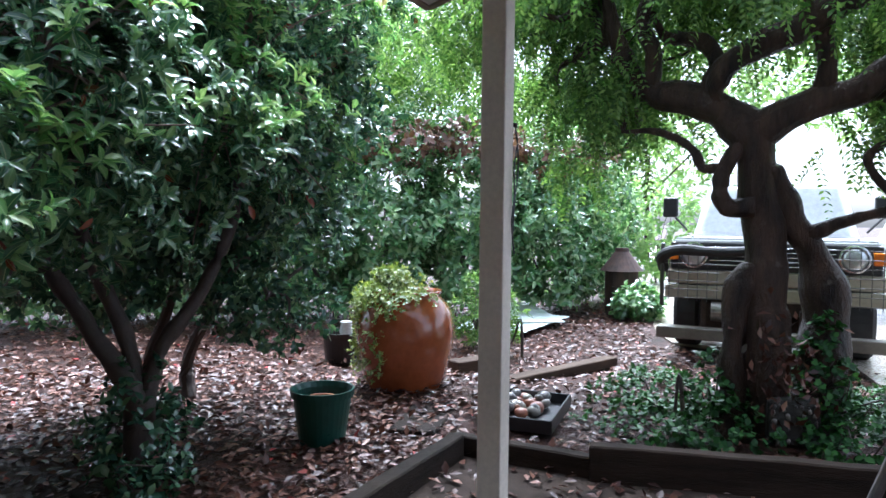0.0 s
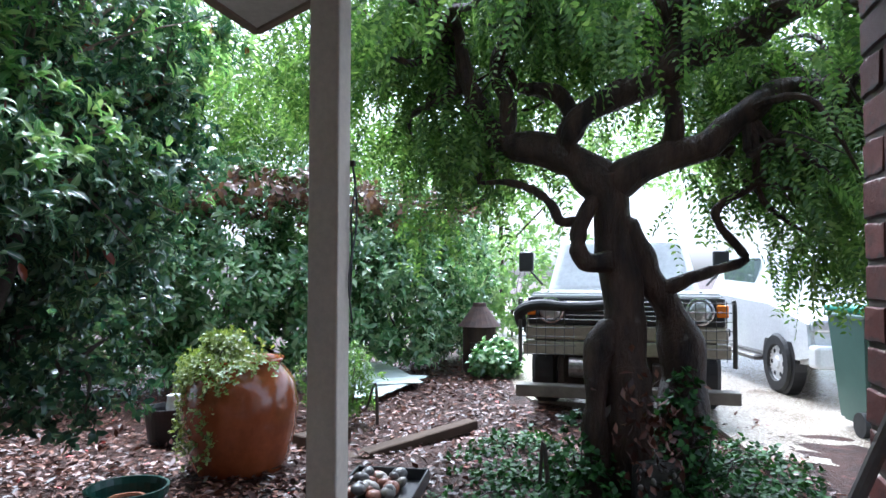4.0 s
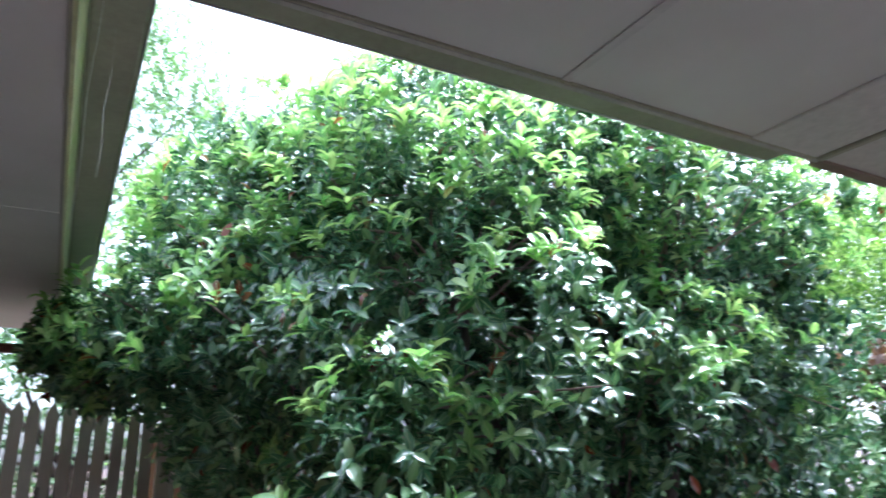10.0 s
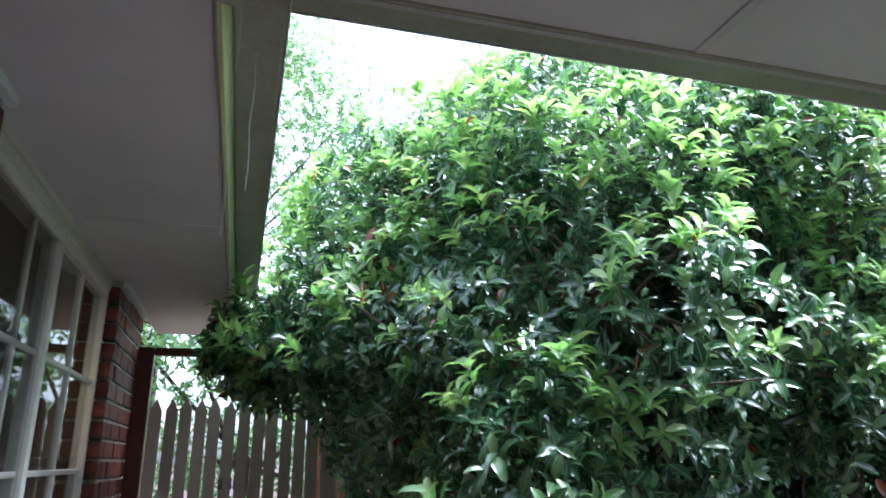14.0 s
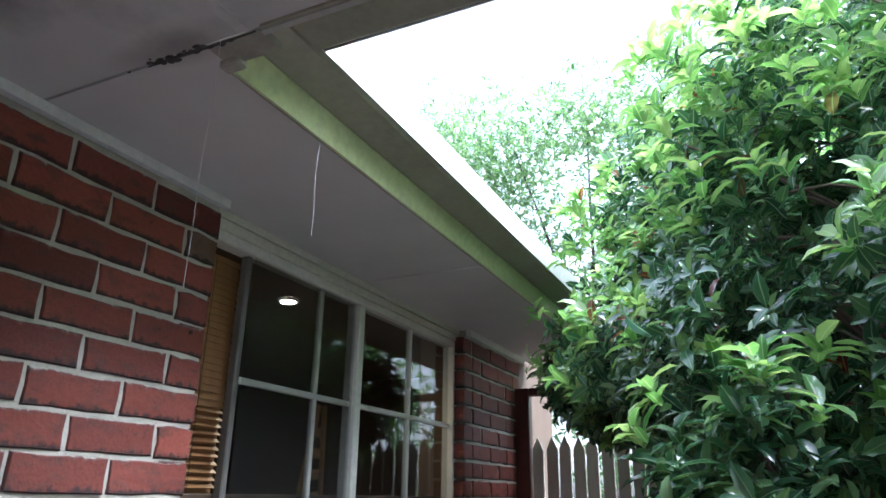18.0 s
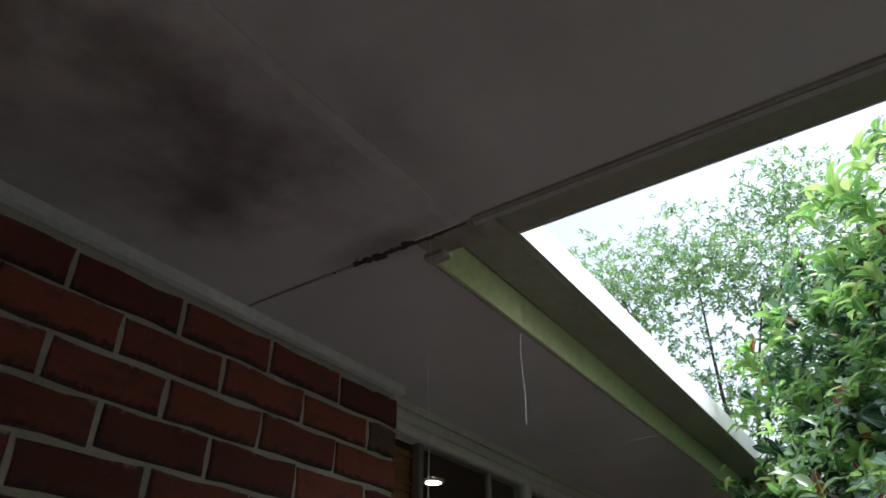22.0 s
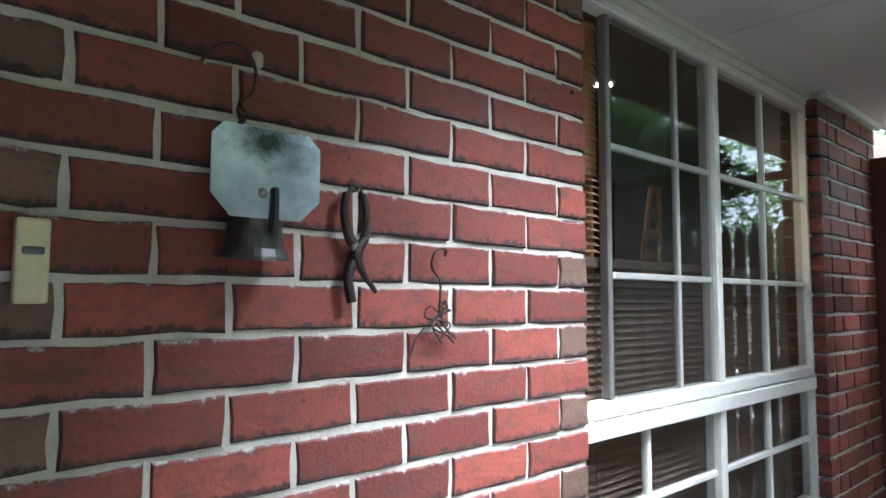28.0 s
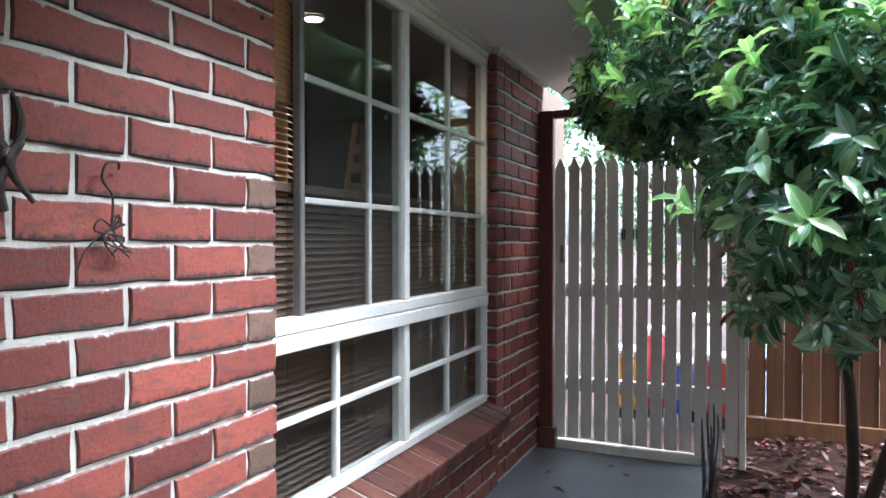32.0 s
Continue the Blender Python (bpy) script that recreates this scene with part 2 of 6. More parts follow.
def damp_ceiling():
    """Painted sheets with brown damp stains spreading from leaks."""
    m, nt, b = material("stained_ceiling_paint")
    col = ramp(nt, noise_out(nt, 0.9, 5), [(0.3, (0.50, 0.47, 0.44)), (0.7, (0.64, 0.61, 0.58))])
    tc = nt.nodes.new("ShaderNodeTexCoord")
    soft = noise_out(nt, 2.6, 5, 0.65)
    for (x, y, sx, sy, depth) in ((0.42, -1.0, 0.15, 0.30, 0.85), (0.27, -0.88, 0.14, 0.13, 0.75), (0.27, -1.12, 0.27, 0.26, 0.6), (0.25, -1.6, 0.4, 0.3, 0.35), (0.62, -0.80, 0.10, 0.30, 0.3), (0.9, -1.3, 0.6, 0.4, 0.3), (0.40, -0.60, 0.16, 0.05, 0.5)):
        mp = nt.nodes.new("ShaderNodeMapping")
        mp.inputs["Location"].default_value = (-x / sx, -y / sy, 0)
        mp.inputs["Scale"].default_value = (1 / sx, 1 / sy, 0)
        nt.links.new(tc.outputs["Object"], mp.inputs[0])
        ln = nt.nodes.new("ShaderNodeVectorMath")
        ln.operation = "LENGTH"
        nt.links.new(mp.outputs[0], ln.inputs[0])
        ad = nt.nodes.new("ShaderNodeMath")
        ad.operation = "MULTIPLY_ADD"
        nt.links.new(soft, ad.inputs[0])
        ad.inputs[1].default_value = 2.6
        nt.links.new(ln.outputs["Value"], ad.inputs[2])
        fac = ramp(nt, ad.outputs[0], [(0.0, (depth,) * 3), (1.0, (depth,) * 3)])
        mr = nt.nodes.new("ShaderNodeMapRange")
        mr.inputs["From Min"].default_value, mr.inputs["From Max"].default_value = 1.3, 2.5
        mr.inputs["To Min"].default_value, mr.inputs["To Max"].default_value = depth, 0.0
        nt.links.new(ad.outputs[0], mr.inputs[0])
        nt.nodes.remove(fac.node)
        col = mixed(nt, "MIX", mr.outputs[0], col, (0.10, 0.073, 0.06))
    nt.links.new(col, b.inputs["Base Color"])
    b.inputs["Roughness"].default_value = 0.7
    bumped(nt, b, soft, 0.1, 0.01)
    return m


DAMP = damp_ceiling()
TRIM = surf("cream_trim_paint", (0.62, 0.60, 0.50), (0.74, 0.72, 0.61), 2.0, 0.5, 0.1, 40)
GUTTER_IN = surf("pale_green_gutter_paint", (0.64, 0.68, 0.34), (0.76, 0.80, 0.46), 2.5, 0.4, 0.1, 40, stain=((0.34, 0.33, 0.2), 3, 0.68))
GUTTER_OUT = surf("brown_grey_gutter_steel", (0.29, 0.275, 0.20), (0.37, 0.35, 0.26), 2.5, 0.45, 0.1, 40)
# outer face whitened to paint the direct sky light it catches
GUTTER_FACE = surf("sky_whitened_gutter_face", (0.70, 0.70, 0.66), (0.80, 0.80, 0.76), 2.5, 0.35, 0.05, 40)
POST = surf("beige_post_paint", (0.58, 0.52, 0.44), (0.68, 0.62, 0.53), 2.0, 0.55, 0.12, 50)
ALU = surf("cream_aluminium_frame", (0.73, 0.71, 0.63), (0.81, 0.79, 0.71), 4, 0.35, 0.03, 60)
GLASS = glass_mat("window_glass", (0.80, 0.82, 0.82))
CONCRETE = surf("wet_grey_concrete", (0.10, 0.105, 0.11), (0.17, 0.175, 0.18), 1.2, 0.42, 0.25, 70, stain=((0.07, 0.065, 0.06), 2.2, 0.62))
DRIVE = surf("wet_pale_concrete", (0.22, 0.18, 0.135), (0.44, 0.39, 0.32), 1.6, 0.25, 0.3, 40, stain=((0.15, 0.11, 0.075), 2.2, 0.58))
SOIL = surf("wet_soil_and_mulch", (0.022, 0.011, 0.008), (0.07, 0.032, 0.022), 5, 0.5, 0.9, 45, dist=0.03, stain=((0.15, 0.07, 0.055), 14, 0.6))
SOIL.node_tree.nodes["Principled BSDF"].inputs["Specular IOR Level"].default_value = 0.15
LITTER = leaf_mat("fallen_wet_leaves", (0.026, 0.010, 0.007), (0.095, 0.035, 0.023), (0.26, 0.13, 0.09), 0.38, 0.05, (0.36, 0.05, 0.045), 0.0, 0.3)
LEAF = leaf_mat("glossy_hedge_leaf", (0.030, 0.092, 0.055), (0.085, 0.215, 0.11), (0.27, 0.44, 0.21), 0.22, 0.34, (0.20, 0.045, 0.028), 0.9, 0.7, (0.34, 0.48, 0.26))
LEAF_YOUNG_LIT = leaf_mat("lime_young_and_lit_leaf", (0.17, 0.39, 0.14), (0.31, 0.55, 0.21), (0.50, 0.68, 0.32), 0.25, 0.55, (0.26, 0.10, 0.05), 0.7, 0.6, (0.58, 0.74, 0.42))
LEAF_DARK = leaf_mat("dark_glossy_leaf", (0.026, 0.075, 0.055), (0.065, 0.165, 0.10), (0.19, 0.34, 0.19), 0.18, 0.34, None, 1.0)
LEAF_FAR = leaf_mat("hedge_leaf", (0.065, 0.165, 0.065), (0.20, 0.41, 0.165), (0.48, 0.66, 0.36), 0.25, 0.38, None, 1.0)
LEAF_DEAD = leaf_mat("brown_dead_leaf", (0.10, 0.05, 0.03), (0.19, 0.09, 0.055), (0.28, 0.15, 0.09), 0.6, 0.2)
LEAF_FEATHER = leaf_mat("feathery_tree_leaf", (0.055, 0.13, 0.032), (0.135, 0.265, 0.06), (0.27, 0.42, 0.12), 0.4, 0.58, None, 0.2)
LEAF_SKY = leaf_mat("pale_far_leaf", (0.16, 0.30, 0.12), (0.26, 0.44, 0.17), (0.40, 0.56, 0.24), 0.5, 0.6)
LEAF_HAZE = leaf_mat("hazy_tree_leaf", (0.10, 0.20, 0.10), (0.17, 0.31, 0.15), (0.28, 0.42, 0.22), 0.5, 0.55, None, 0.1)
LEAF_LIME = leaf_mat("lime_succulent_leaf", (0.16, 0.24, 0.04), (0.30, 0.40, 0.08), (0.48, 0.55, 0.16), 0.4, 0.35)
FLYSCREEN = screen_mat("grey_insect_mesh", (0.035, 0.031, 0.027), 0.13)
LEAF_IVY = leaf_mat("ivy_leaf", (0.012, 0.04, 0.011), (0.028, 0.095, 0.022), (0.07, 0.19, 0.045), 0.5, 0.2, None, 0.0, 0.25)
BARK = surf("wet_brown_bark", (0.010, 0.007, 0.006), (0.085, 0.048, 0.031), 11, 0.45, 1.0, 34, stretch=(1, 1, 0.3), dist=0.04, stain=((0.13, 0.115, 0.095), 9, 0.66))
BARK_DARK = surf("dark_shrub_bark", (0.03, 0.022, 0.018), (0.08, 0.055, 0.042), 9, 0.6, 0.7, 50, dist=0.01)
BARK.node_tree.nodes["Principled BSDF"].inputs["Specular IOR Level"].default_value = 0.3
GATE = surf("beige_gate_paint", (0.66, 0.60, 0.50), (0.76, 0.70, 0.60), 3, 0.6, 0.25, 30, stretch=(4, 4, 0.4), vary=0.12)
BROWN_METAL = surf("red_brown_painted_steel", (0.085, 0.025, 0.018), (0.14, 0.045, 0.033), 4, 0.4, 0.15, 50)
FENCE = surf("orange_brown_fence_paling", (0.15, 0.062, 0.026), (0.26, 0.115, 0.048), 4, 0.6, 0.4, 30, stretch=(6, 6, 0.3), vary=0.35)
SLEEPER = surf("wet_dark_sleeper", (0.014, 0.010, 0.007), (0.05, 0.034, 0.024), 5, 0.85, 0.7, 40, stretch=(0.4, 0.4, 3), dist=0.01, vary=0.3)
SLEEPER.node_tree.nodes["Principled BSDF"].inputs["Specular IOR Level"].default_value = 0.2
TERRACOTTA = surf("glazed_terracotta", (0.24, 0.058, 0.018), (0.36, 0.10, 0.035), 3, 0.16, 0.12, 25, coat=0.5, stain=((0.16, 0.05, 0.02), 2.5, 0.68))
TERRA_RAW = surf("raw_terracotta", (0.38, 0.14, 0.07), (0.5, 0.2, 0.1), 8, 0.7, 0.3, 60)
GREEN_PLASTIC = surf("dark_green_plastic", (0.006, 0.045, 0.034), (0.012, 0.08, 0.06), 4, 0.3, 0.1, 40)
BLACK_PLASTIC = surf("black_plastic", (0.012, 0.012, 0.013), (0.03, 0.03, 0.032), 5, 0.35, 0.1, 50)
STONE = surf("mixed_stone", (0.08, 0.07, 0.06), (0.22, 0.19, 0.16), 10, 0.5, 0.4, 60, vary=0.5)

# ---- building helpers ----
def part(name, bm, mat, parent=None, label="", smooth=False, at=None):
    """Links a bmesh as one mesh object, under a thing or a part."""
    me = bpy.data.meshes.new(name)
    bm.to_mesh(me)
    bm.free()
    me.materials.append(mat)
    if smooth:
        me.shade_smooth()
    ob = new(name, me)
    if parent:
        ob.parent = parent
    if at:
        ob.matrix_basis = at
    return tagged(ob, label)


def raw(name, verts, faces, mat, parent=None, label="", smooth=False):
    """One mesh object from arrays."""
    me = bpy.data.meshes.new(name)
    me.from_pydata(np.asarray(verts).tolist(), [], faces if isinstance(faces, list) else faces.tolist())
    me.materials.append(mat)
    if smooth:
        me.shade_smooth()
    ob = new(name, me)
    if parent:
        ob.parent = parent
    return tagged(ob, label)


def share(name, ob, parent, m):
    """Another object on the same mesh."""
    o = new(name, ob.data)
    o.parent = parent
    o.matrix_basis = m
    return o


def thing(name, at=(0, 0, 0), rz=0.0, label="", category="", group="", kind=""):
    e = new(name)
    e.empty_display_size = 0.1
    e.matrix_basis = pose(*at, 0, 0, rz)
    return tagged(e, label, category, group, kind)


def box(bm, x0, x1, y0, y1, z0, z1, bevel=0.0, seg=1, m=None):
    mat4 = Matrix.Translation(((x0 + x1) / 2, (y0 + y1) / 2, (z0 + z1) / 2)) @ Matrix.Diagonal((abs(x1 - x0), abs(y1 - y0), abs(z1 - z0), 1))
    vs = bmesh.ops.create_cube(bm, size=1, matrix=(m @ mat4) if m else mat4)["verts"]
    if bevel:
        es = list({e for v in vs for e in v.link_edges})
        bmesh.ops.bevel(bm, geom=es, offset=bevel, segments=seg, affect="EDGES", profile=0.5)
    return bm


def boxed(*a, **k):
    return box(bmesh.new(), *a, **k)


def prism(pts, z0, z1):
    """An upright slab over a plan outline."""
    bm = bmesh.new()
    lo = [bm.verts.new((x, y, z0)) for x, y in pts]
    hi = [bm.verts.new((x, y, z1)) for x, y in pts]
    bm.faces.new(lo[::-1])
    bm.faces.new(hi)
    for k in range(len(pts)):
        j = (k + 1) % len(pts)
        bm.faces.new((lo[k], lo[j], hi[j], hi[k]))
    bmesh.ops.recalc_face_normals(bm, faces=bm.faces)
    return bm


def lathe(profile, seg=32, bm=None, m=None):
    """A turned body about z from (radius, height) pairs."""
    bm = bm or bmesh.new()
    m = m or Matrix()
    rings = []
    for r, z in profile:
        rings.append([bm.verts.new(m @ Vector((r * math.cos(2 * math.pi * k / seg), r * math.sin(2 * math.pi * k / seg), z))) for k in range(seg)])
    for a, b in zip(rings, rings[1:]):
        for k in range(seg):
            j = (k + 1) % seg
            bm.faces.new((a[k], a[j], b[j], b[k]))
    bm.faces.new(rings[0][::-1])
    bm.faces.new(rings[-1])
    bmesh.ops.recalc_face_normals(bm, faces=bm.faces)
    return bm


def smooth_line(pts, radii, n=6):
    """Catmull-Rom points and radii along a polyline."""
    p = [np.array(q, float) for q in pts]
    p = [2 * p[0] - p[1]] + p + [2 * p[-1] - p[-2]]
    r = [radii[0]] + list(radii) + [radii[-1]]
    out, rad = [], []
    for k in range(1, len(p) - 2):
        for j in range(n):
            t = j / n
            out.append(0.5 * (2 * p[k] + (p[k + 1] - p[k - 1]) * t + (2 * p[k - 1] - 5 * p[k] + 4 * p[k + 1] - p[k + 2]) * t * t
                              + (3 * p[k] - p[k - 1] - 3 * p[k + 1] + p[k + 2]) * t ** 3))
            rad.append(r[k] + (r[k + 1] - r[k]) * t)
    out.append(p[-2])
    rad.append(r[-2])
    return out, rad


def tube(bm, pts, radii, seg=8, n=5, rough=0.0, seed=0):
    """A tapered, slightly uneven limb along a smooth line."""
    line, rad = smooth_line(pts, radii, n)
    rings = []
    up = Vector((0.31, 0.17, 0.93))
    for k, (c, r) in enumerate(zip(line, rad)):
        d = Vector(line[min(k + 1, len(line) - 1)] - line[max(k - 1, 0)]).normalized()
        a = d.cross(up if abs(d.dot(up)) < 0.95 else Vector((1, 0, 0))).normalized()
        b = d.cross(a)
        ring = []
        for j in range(seg):
            w = 2 * math.pi * j / seg
            q = Vector(c) + (a * math.cos(w) + b * math.sin(w)) * r
            if rough:
                q += (q - Vector(c)) * rough * noise.noise(q * (0.35 / max(r, 0.02)) + Vector((seed, 0, 0)))
            ring.append(bm.verts.new(q))
        rings.append(ring)
    for p, q in zip(rings, rings[1:]):
        for j in range(seg):
            i = (j + 1) % seg
            bm.faces.new((p[j], p[i], q[i], q[j]))
    bm.faces.new(rings[0][::-1])
    bm.faces.new(rings[-1])
    return bm


def rod(bm, a, b, r, seg=8):
    return tube(bm, [a, b], [r, r], seg, 1)


# ---- leaves ----
rng = np.random.default_rng(7)
BLADE = np.array([(0, 0, 0), (-0.31, 0.30, 0.05), (0, 0.32, 0), (0.31, 0.30, 0.05), (-0.31, 0.66, 0.03), (0, 0.68, -0.03), (0.31, 0.66, 0.03), (0, 1, -0.12)])
BLADE_F = np.array([(0, 2, 1, 1), (0, 3, 2, 2), (1, 2, 5, 4), (2, 3, 6, 5), (4, 5, 7, 7), (5, 6, 7, 7)])
OVAL = np.array([(0, 0, 0), (-0.21, 0.17, 0.03), (0, 0.18, -0.02), (0.21, 0.17, 0.03), (-0.335, 0.46, 0.07), (0, 0.47, -0.01), (0.335, 0.46, 0.07), (-0.22, 0.78, 0.01), (0, 0.79, -0.07), (0.22, 0.78, 0.01), (0, 1, -0.19)])
OVAL_F = np.array([(0, 2, 1, 1), (0, 3, 2, 2), (1, 2, 5, 4), (2, 3, 6, 5), (4, 5, 8, 7), (5, 6, 9, 8), (7, 8, 10, 10), (8, 9, 10, 10)])
SIMPLE = np.array([(0, 0, 0), (-0.33, 0.5, 0.08), (0.33, 0.5, 0.08), (0, 1, -0.05)])
SIMPLE_F = np.array([(0, 3, 1, 1), (0, 2, 3, 3)])


def unit(v):
    return v / np.maximum(np.linalg.norm(v, axis=-1, keepdims=True), 1e-9)


def leaves(name, base, ahead, up, length, mat, parent=None, width=0.55, fine=True, label=""):
    """Folded leaf blades: base points, directions along the blade, rough normals, lengths."""
    n = len(base)
    y = unit(ahead)
    x = unit(np.cross(y, up + 1e-4))
    z = np.cross(x, y)
    blade, fc = (OVAL, OVAL_F) if fine == "oval" else (BLADE, BLADE_F) if fine else (SIMPLE, SIMPLE_F)
    L = np.broadcast_to(np.asarray(length, float).reshape(-1, 1, 1), (n, 1, 1))
    v = base[:, None] + L * (blade[None, :, :1] * width * 1.5 * x[:, None] + blade[None, :, 1:2] * y[:, None] + blade[None, :, 2:] * z[:, None])
    k = len(blade)
    f = (fc[None] + (np.arange(n) * k)[:, None, None]).reshape(-1, 4)
    me = bpy.data.meshes.new(name)
    faces = [tuple(q[:3]) if q[2] == q[3] else tuple(q) for q in f.tolist()]
    me.from_pydata(v.reshape(-1, 3).tolist(), [], faces)
    rib = me.attributes.new("rib", "FLOAT", "POINT")
    rib.data.foreach_set("value", np.tile((np.abs(blade[:, 0]) < 0.01).astype(np.float32), n))
    me.materials.append(mat)
    me.shade_smooth()
    ob = new(name, me)
    if parent:
        ob.parent = parent
    return tagged(ob, label)


def whorls(tips, out, per, length, spread=1.0, r=rng):
    """Rosettes of leaves round shoot tips: base, ahead, up, length arrays."""
    n = len(tips)
    out = unit(out)
    ref = unit(np.cross(out, np.array([0.3, 0.2, 0.9])))
    ref2 = np.cross(out, ref)
    bases, aheads, ups, lens = [], [], [], []
    turn = r.uniform(0, 6.28, n)
    for k in range(per):
        w = turn + k * 2.4
        side = ref * np.cos(w)[:, None] + ref2 * np.sin(w)[:, None]
        lift = r.uniform(0.15, 0.9, (n, 1)) if k < per - 2 else r.uniform(0.8, 1.6, (n, 1))
        ahead = unit(side * spread + out * lift + r.normal(0, 0.18, (n, 3)) - np.array([0, 0, 0.12]))
        bases.append(tips - out * (k / per) * length * 0.9)
        aheads.append(ahead)
        ups.append(unit(out * 1.2 - ahead * 0.2 + np.array([0, 0, 0.5])))
        lens.append(length * r.uniform(0.65, 1.25, n))
    return np.concatenate(bases), np.concatenate(aheads), np.concatenate(ups), np.concatenate(lens)


def shell(blobs, count, depth=0.3, bumpy=0.18, r=rng, keep=None):
    """Points in the outer part of a union of lumpy ellipsoids, with outward directions."""
    pts, outs = [], []
    vol = np.array([b[3] * b[4] + b[4] * b[5] + b[3] * b[5] for b in blobs])
    for b, share_n in zip(blobs, (count * vol / vol.sum() * 1.7).astype(int)):
        c, s = np.array(b[:3]), np.array(b[3:6])
        d = unit(r.normal(size=(share_n, 3)))
        lump = 1 + bumpy * (np.sin(d[:, 0] * 7 + c[0] * 3) * np.sin(d[:, 1] * 6 + c[1] * 5) + np.sin(d[:, 2] * 8 + c[2]) * 0.7)
        k = (1 - depth * r.random(share_n) ** 1.6) * lump
        pts.append(c + d * s * k[:, None])
        outs.append(unit(d / s))
    p, o = np.concatenate(pts), np.concatenate(outs)
    ok = np.ones(len(p), bool)
    for b in blobs:
        q = (p - np.array(b[:3])) / np.array(b[3:6])
        ok &= (q ** 2).sum(1) > (1 - depth) ** 2 * 0.8
    if keep is not None:
        ok &= keep(p)
    idx = r.permutation(np.flatnonzero(ok))[:count]
    return p[idx], o[idx]


def patchy(p, scale, cut, seed=0.0):
    """True where foliage gathers in clumps, false in the gaps between them."""
    return np.array([noise.noise((x * scale + seed, y * scale, z * scale)) + 0.35 * noise.noise((x * scale * 2.7, y * scale * 2.7 + seed, z * scale * 2.7)) > cut for x, y, z in p.tolist()])


def twigs(bm, root, tips, r0=0.02, r1=0.004, bend=0.25, seg=5):
    """Thin stems that branch from root points to tips."""
    for k, t in enumerate(tips):
        a = root[k % len(root)]
        mid = (np.array(a) + t) / 2 + np.array([bend * noise.noise(Vector(t) * 3), bend * noise.noise(Vector(t) * 3 + Vector((5, 0, 0))), 0.12])
        tube(bm, [a, mid, t], [r0, (r0 + r1) / 2, r1], seg, 4)


# ---- ground ----
def spaced(lo, hi, near_lo, near_hi, step):
    a = np.arange(near_lo, near_hi, step)
    far = np.array([0.8, 2, 4, 8, 16, 32, 64, 130, 260])
    return np.concatenate([(near_lo - far)[::-1], a, near_hi + far])


def ground_z(x, y):
    z = -0.035 + 0.02 * math.sin(x * 1.7 + y) + 0.015 * math.sin(3.1 * y - x)
    if x > 0.98 and y > -0.35 and x < 5:
        z += 0.05 * min(1, (x - 0.98) * 3)
    if x < 3.5 and y < -0.48 or x < 0.98:
        z = -0.09
    if x > 5.6:
        z -= 0.03 * min(1, (x - 5.6))
    return z


gx, gy = spaced(0, 0, -1.0, 13.0, 0.14), spaced(0, 0, -7.0, 7.0, 0.14)
gv = [(x, y, ground_z(x, y) + 0.012 * noise.noise((x * 5, y * 5, 0))) for x in gx for y in gy]
ny = len(gy)
gf = [(i * ny + j, (i + 1) * ny + j, (i + 1) * ny + j + 1, i * ny + j + 1) for i in range(len(gx) - 1) for j in range(ny - 1)]
ground = tagged(raw("ground", gv, gf, SOIL, smooth=True), "wet mulched garden soil strewn with leaves", "ground", kind="structure")

# ---- house: floor, walls, window recess ----
ROW, PITCH, TOP = 0.086, 0.24, 2.165
floor = part("floor", prism([(-0.02, -2.42), (2.42, -2.42), (2.42, -0.50), (0.97, -0.50), (0.97, 2.62), (-0.02, 2.62)], -0.12, 0.0), CONCRETE)
tagged(floor, "wet grey concrete porch slab and side path", "floor", kind="structure")


PAVE = surf("wet_dark_paving", (0.026, 0.019, 0.015), (0.066, 0.048, 0.038), 4, 0.85, 0.5, 50, stain=((0.02, 0.018, 0.016), 6, 0.6))
PAVE.node_tree.nodes["Principled BSDF"].inputs["Specular IOR Level"].default_value = 0.1
tagged(part("garden_slab", prism([(2.424, -2.75), (3.75, -2.75), (3.44, -1.2), (3.44, -0.50), (2.424, -0.50)], -0.12, -0.008), PAVE), "wet dark paving inside the timber sleepers, strewn with leaves", "paving", kind="structure")


def brick_mesh(name, length, mat, seed, deep=0.09):
    r = random.Random(seed)
    h, w = 0.0375, length / 2 - 0.0008
    jit = lambda q: r.uniform(-q, q)
    ring = [(-w, -h), (-w * 0.4, -h), (w * 0.35, -h), (w, -h), (w, 0), (w, h), (w * 0.4, h), (-w * 0.3, h), (-w, h), (-w, 0)]
    ring = [(y + jit(0.003), z + jit(0.0034)) for y, z in ring]
    bm = bmesh.new()
    loops = [[bm.verts.new((x + (jit(0.0012) if x == 0 else 0), y * k, z * kz)) for y, z in ring] for x, k, kz in ((0, 0.972, 0.91), (-0.0045, 1.0, 1.0), (-deep, 1.0, 1.0))]
    bm.faces.new(loops[0])
    for a, c in zip(loops, loops[1:]):
        for k in range(10):
            q = (k + 1) % 10
            bm.faces.new((a[k], c[k], c[q], a[q]))
    bmesh.ops.recalc_face_normals(bm, faces=bm.faces)
    me = bpy.data.meshes.new(name)
    bm.to_mesh(me)
    bm.free()
    me.materials.append(mat)
    return me


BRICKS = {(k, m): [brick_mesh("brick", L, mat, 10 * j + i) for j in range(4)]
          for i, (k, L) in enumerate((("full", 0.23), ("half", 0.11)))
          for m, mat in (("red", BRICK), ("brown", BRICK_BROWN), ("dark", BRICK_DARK))}


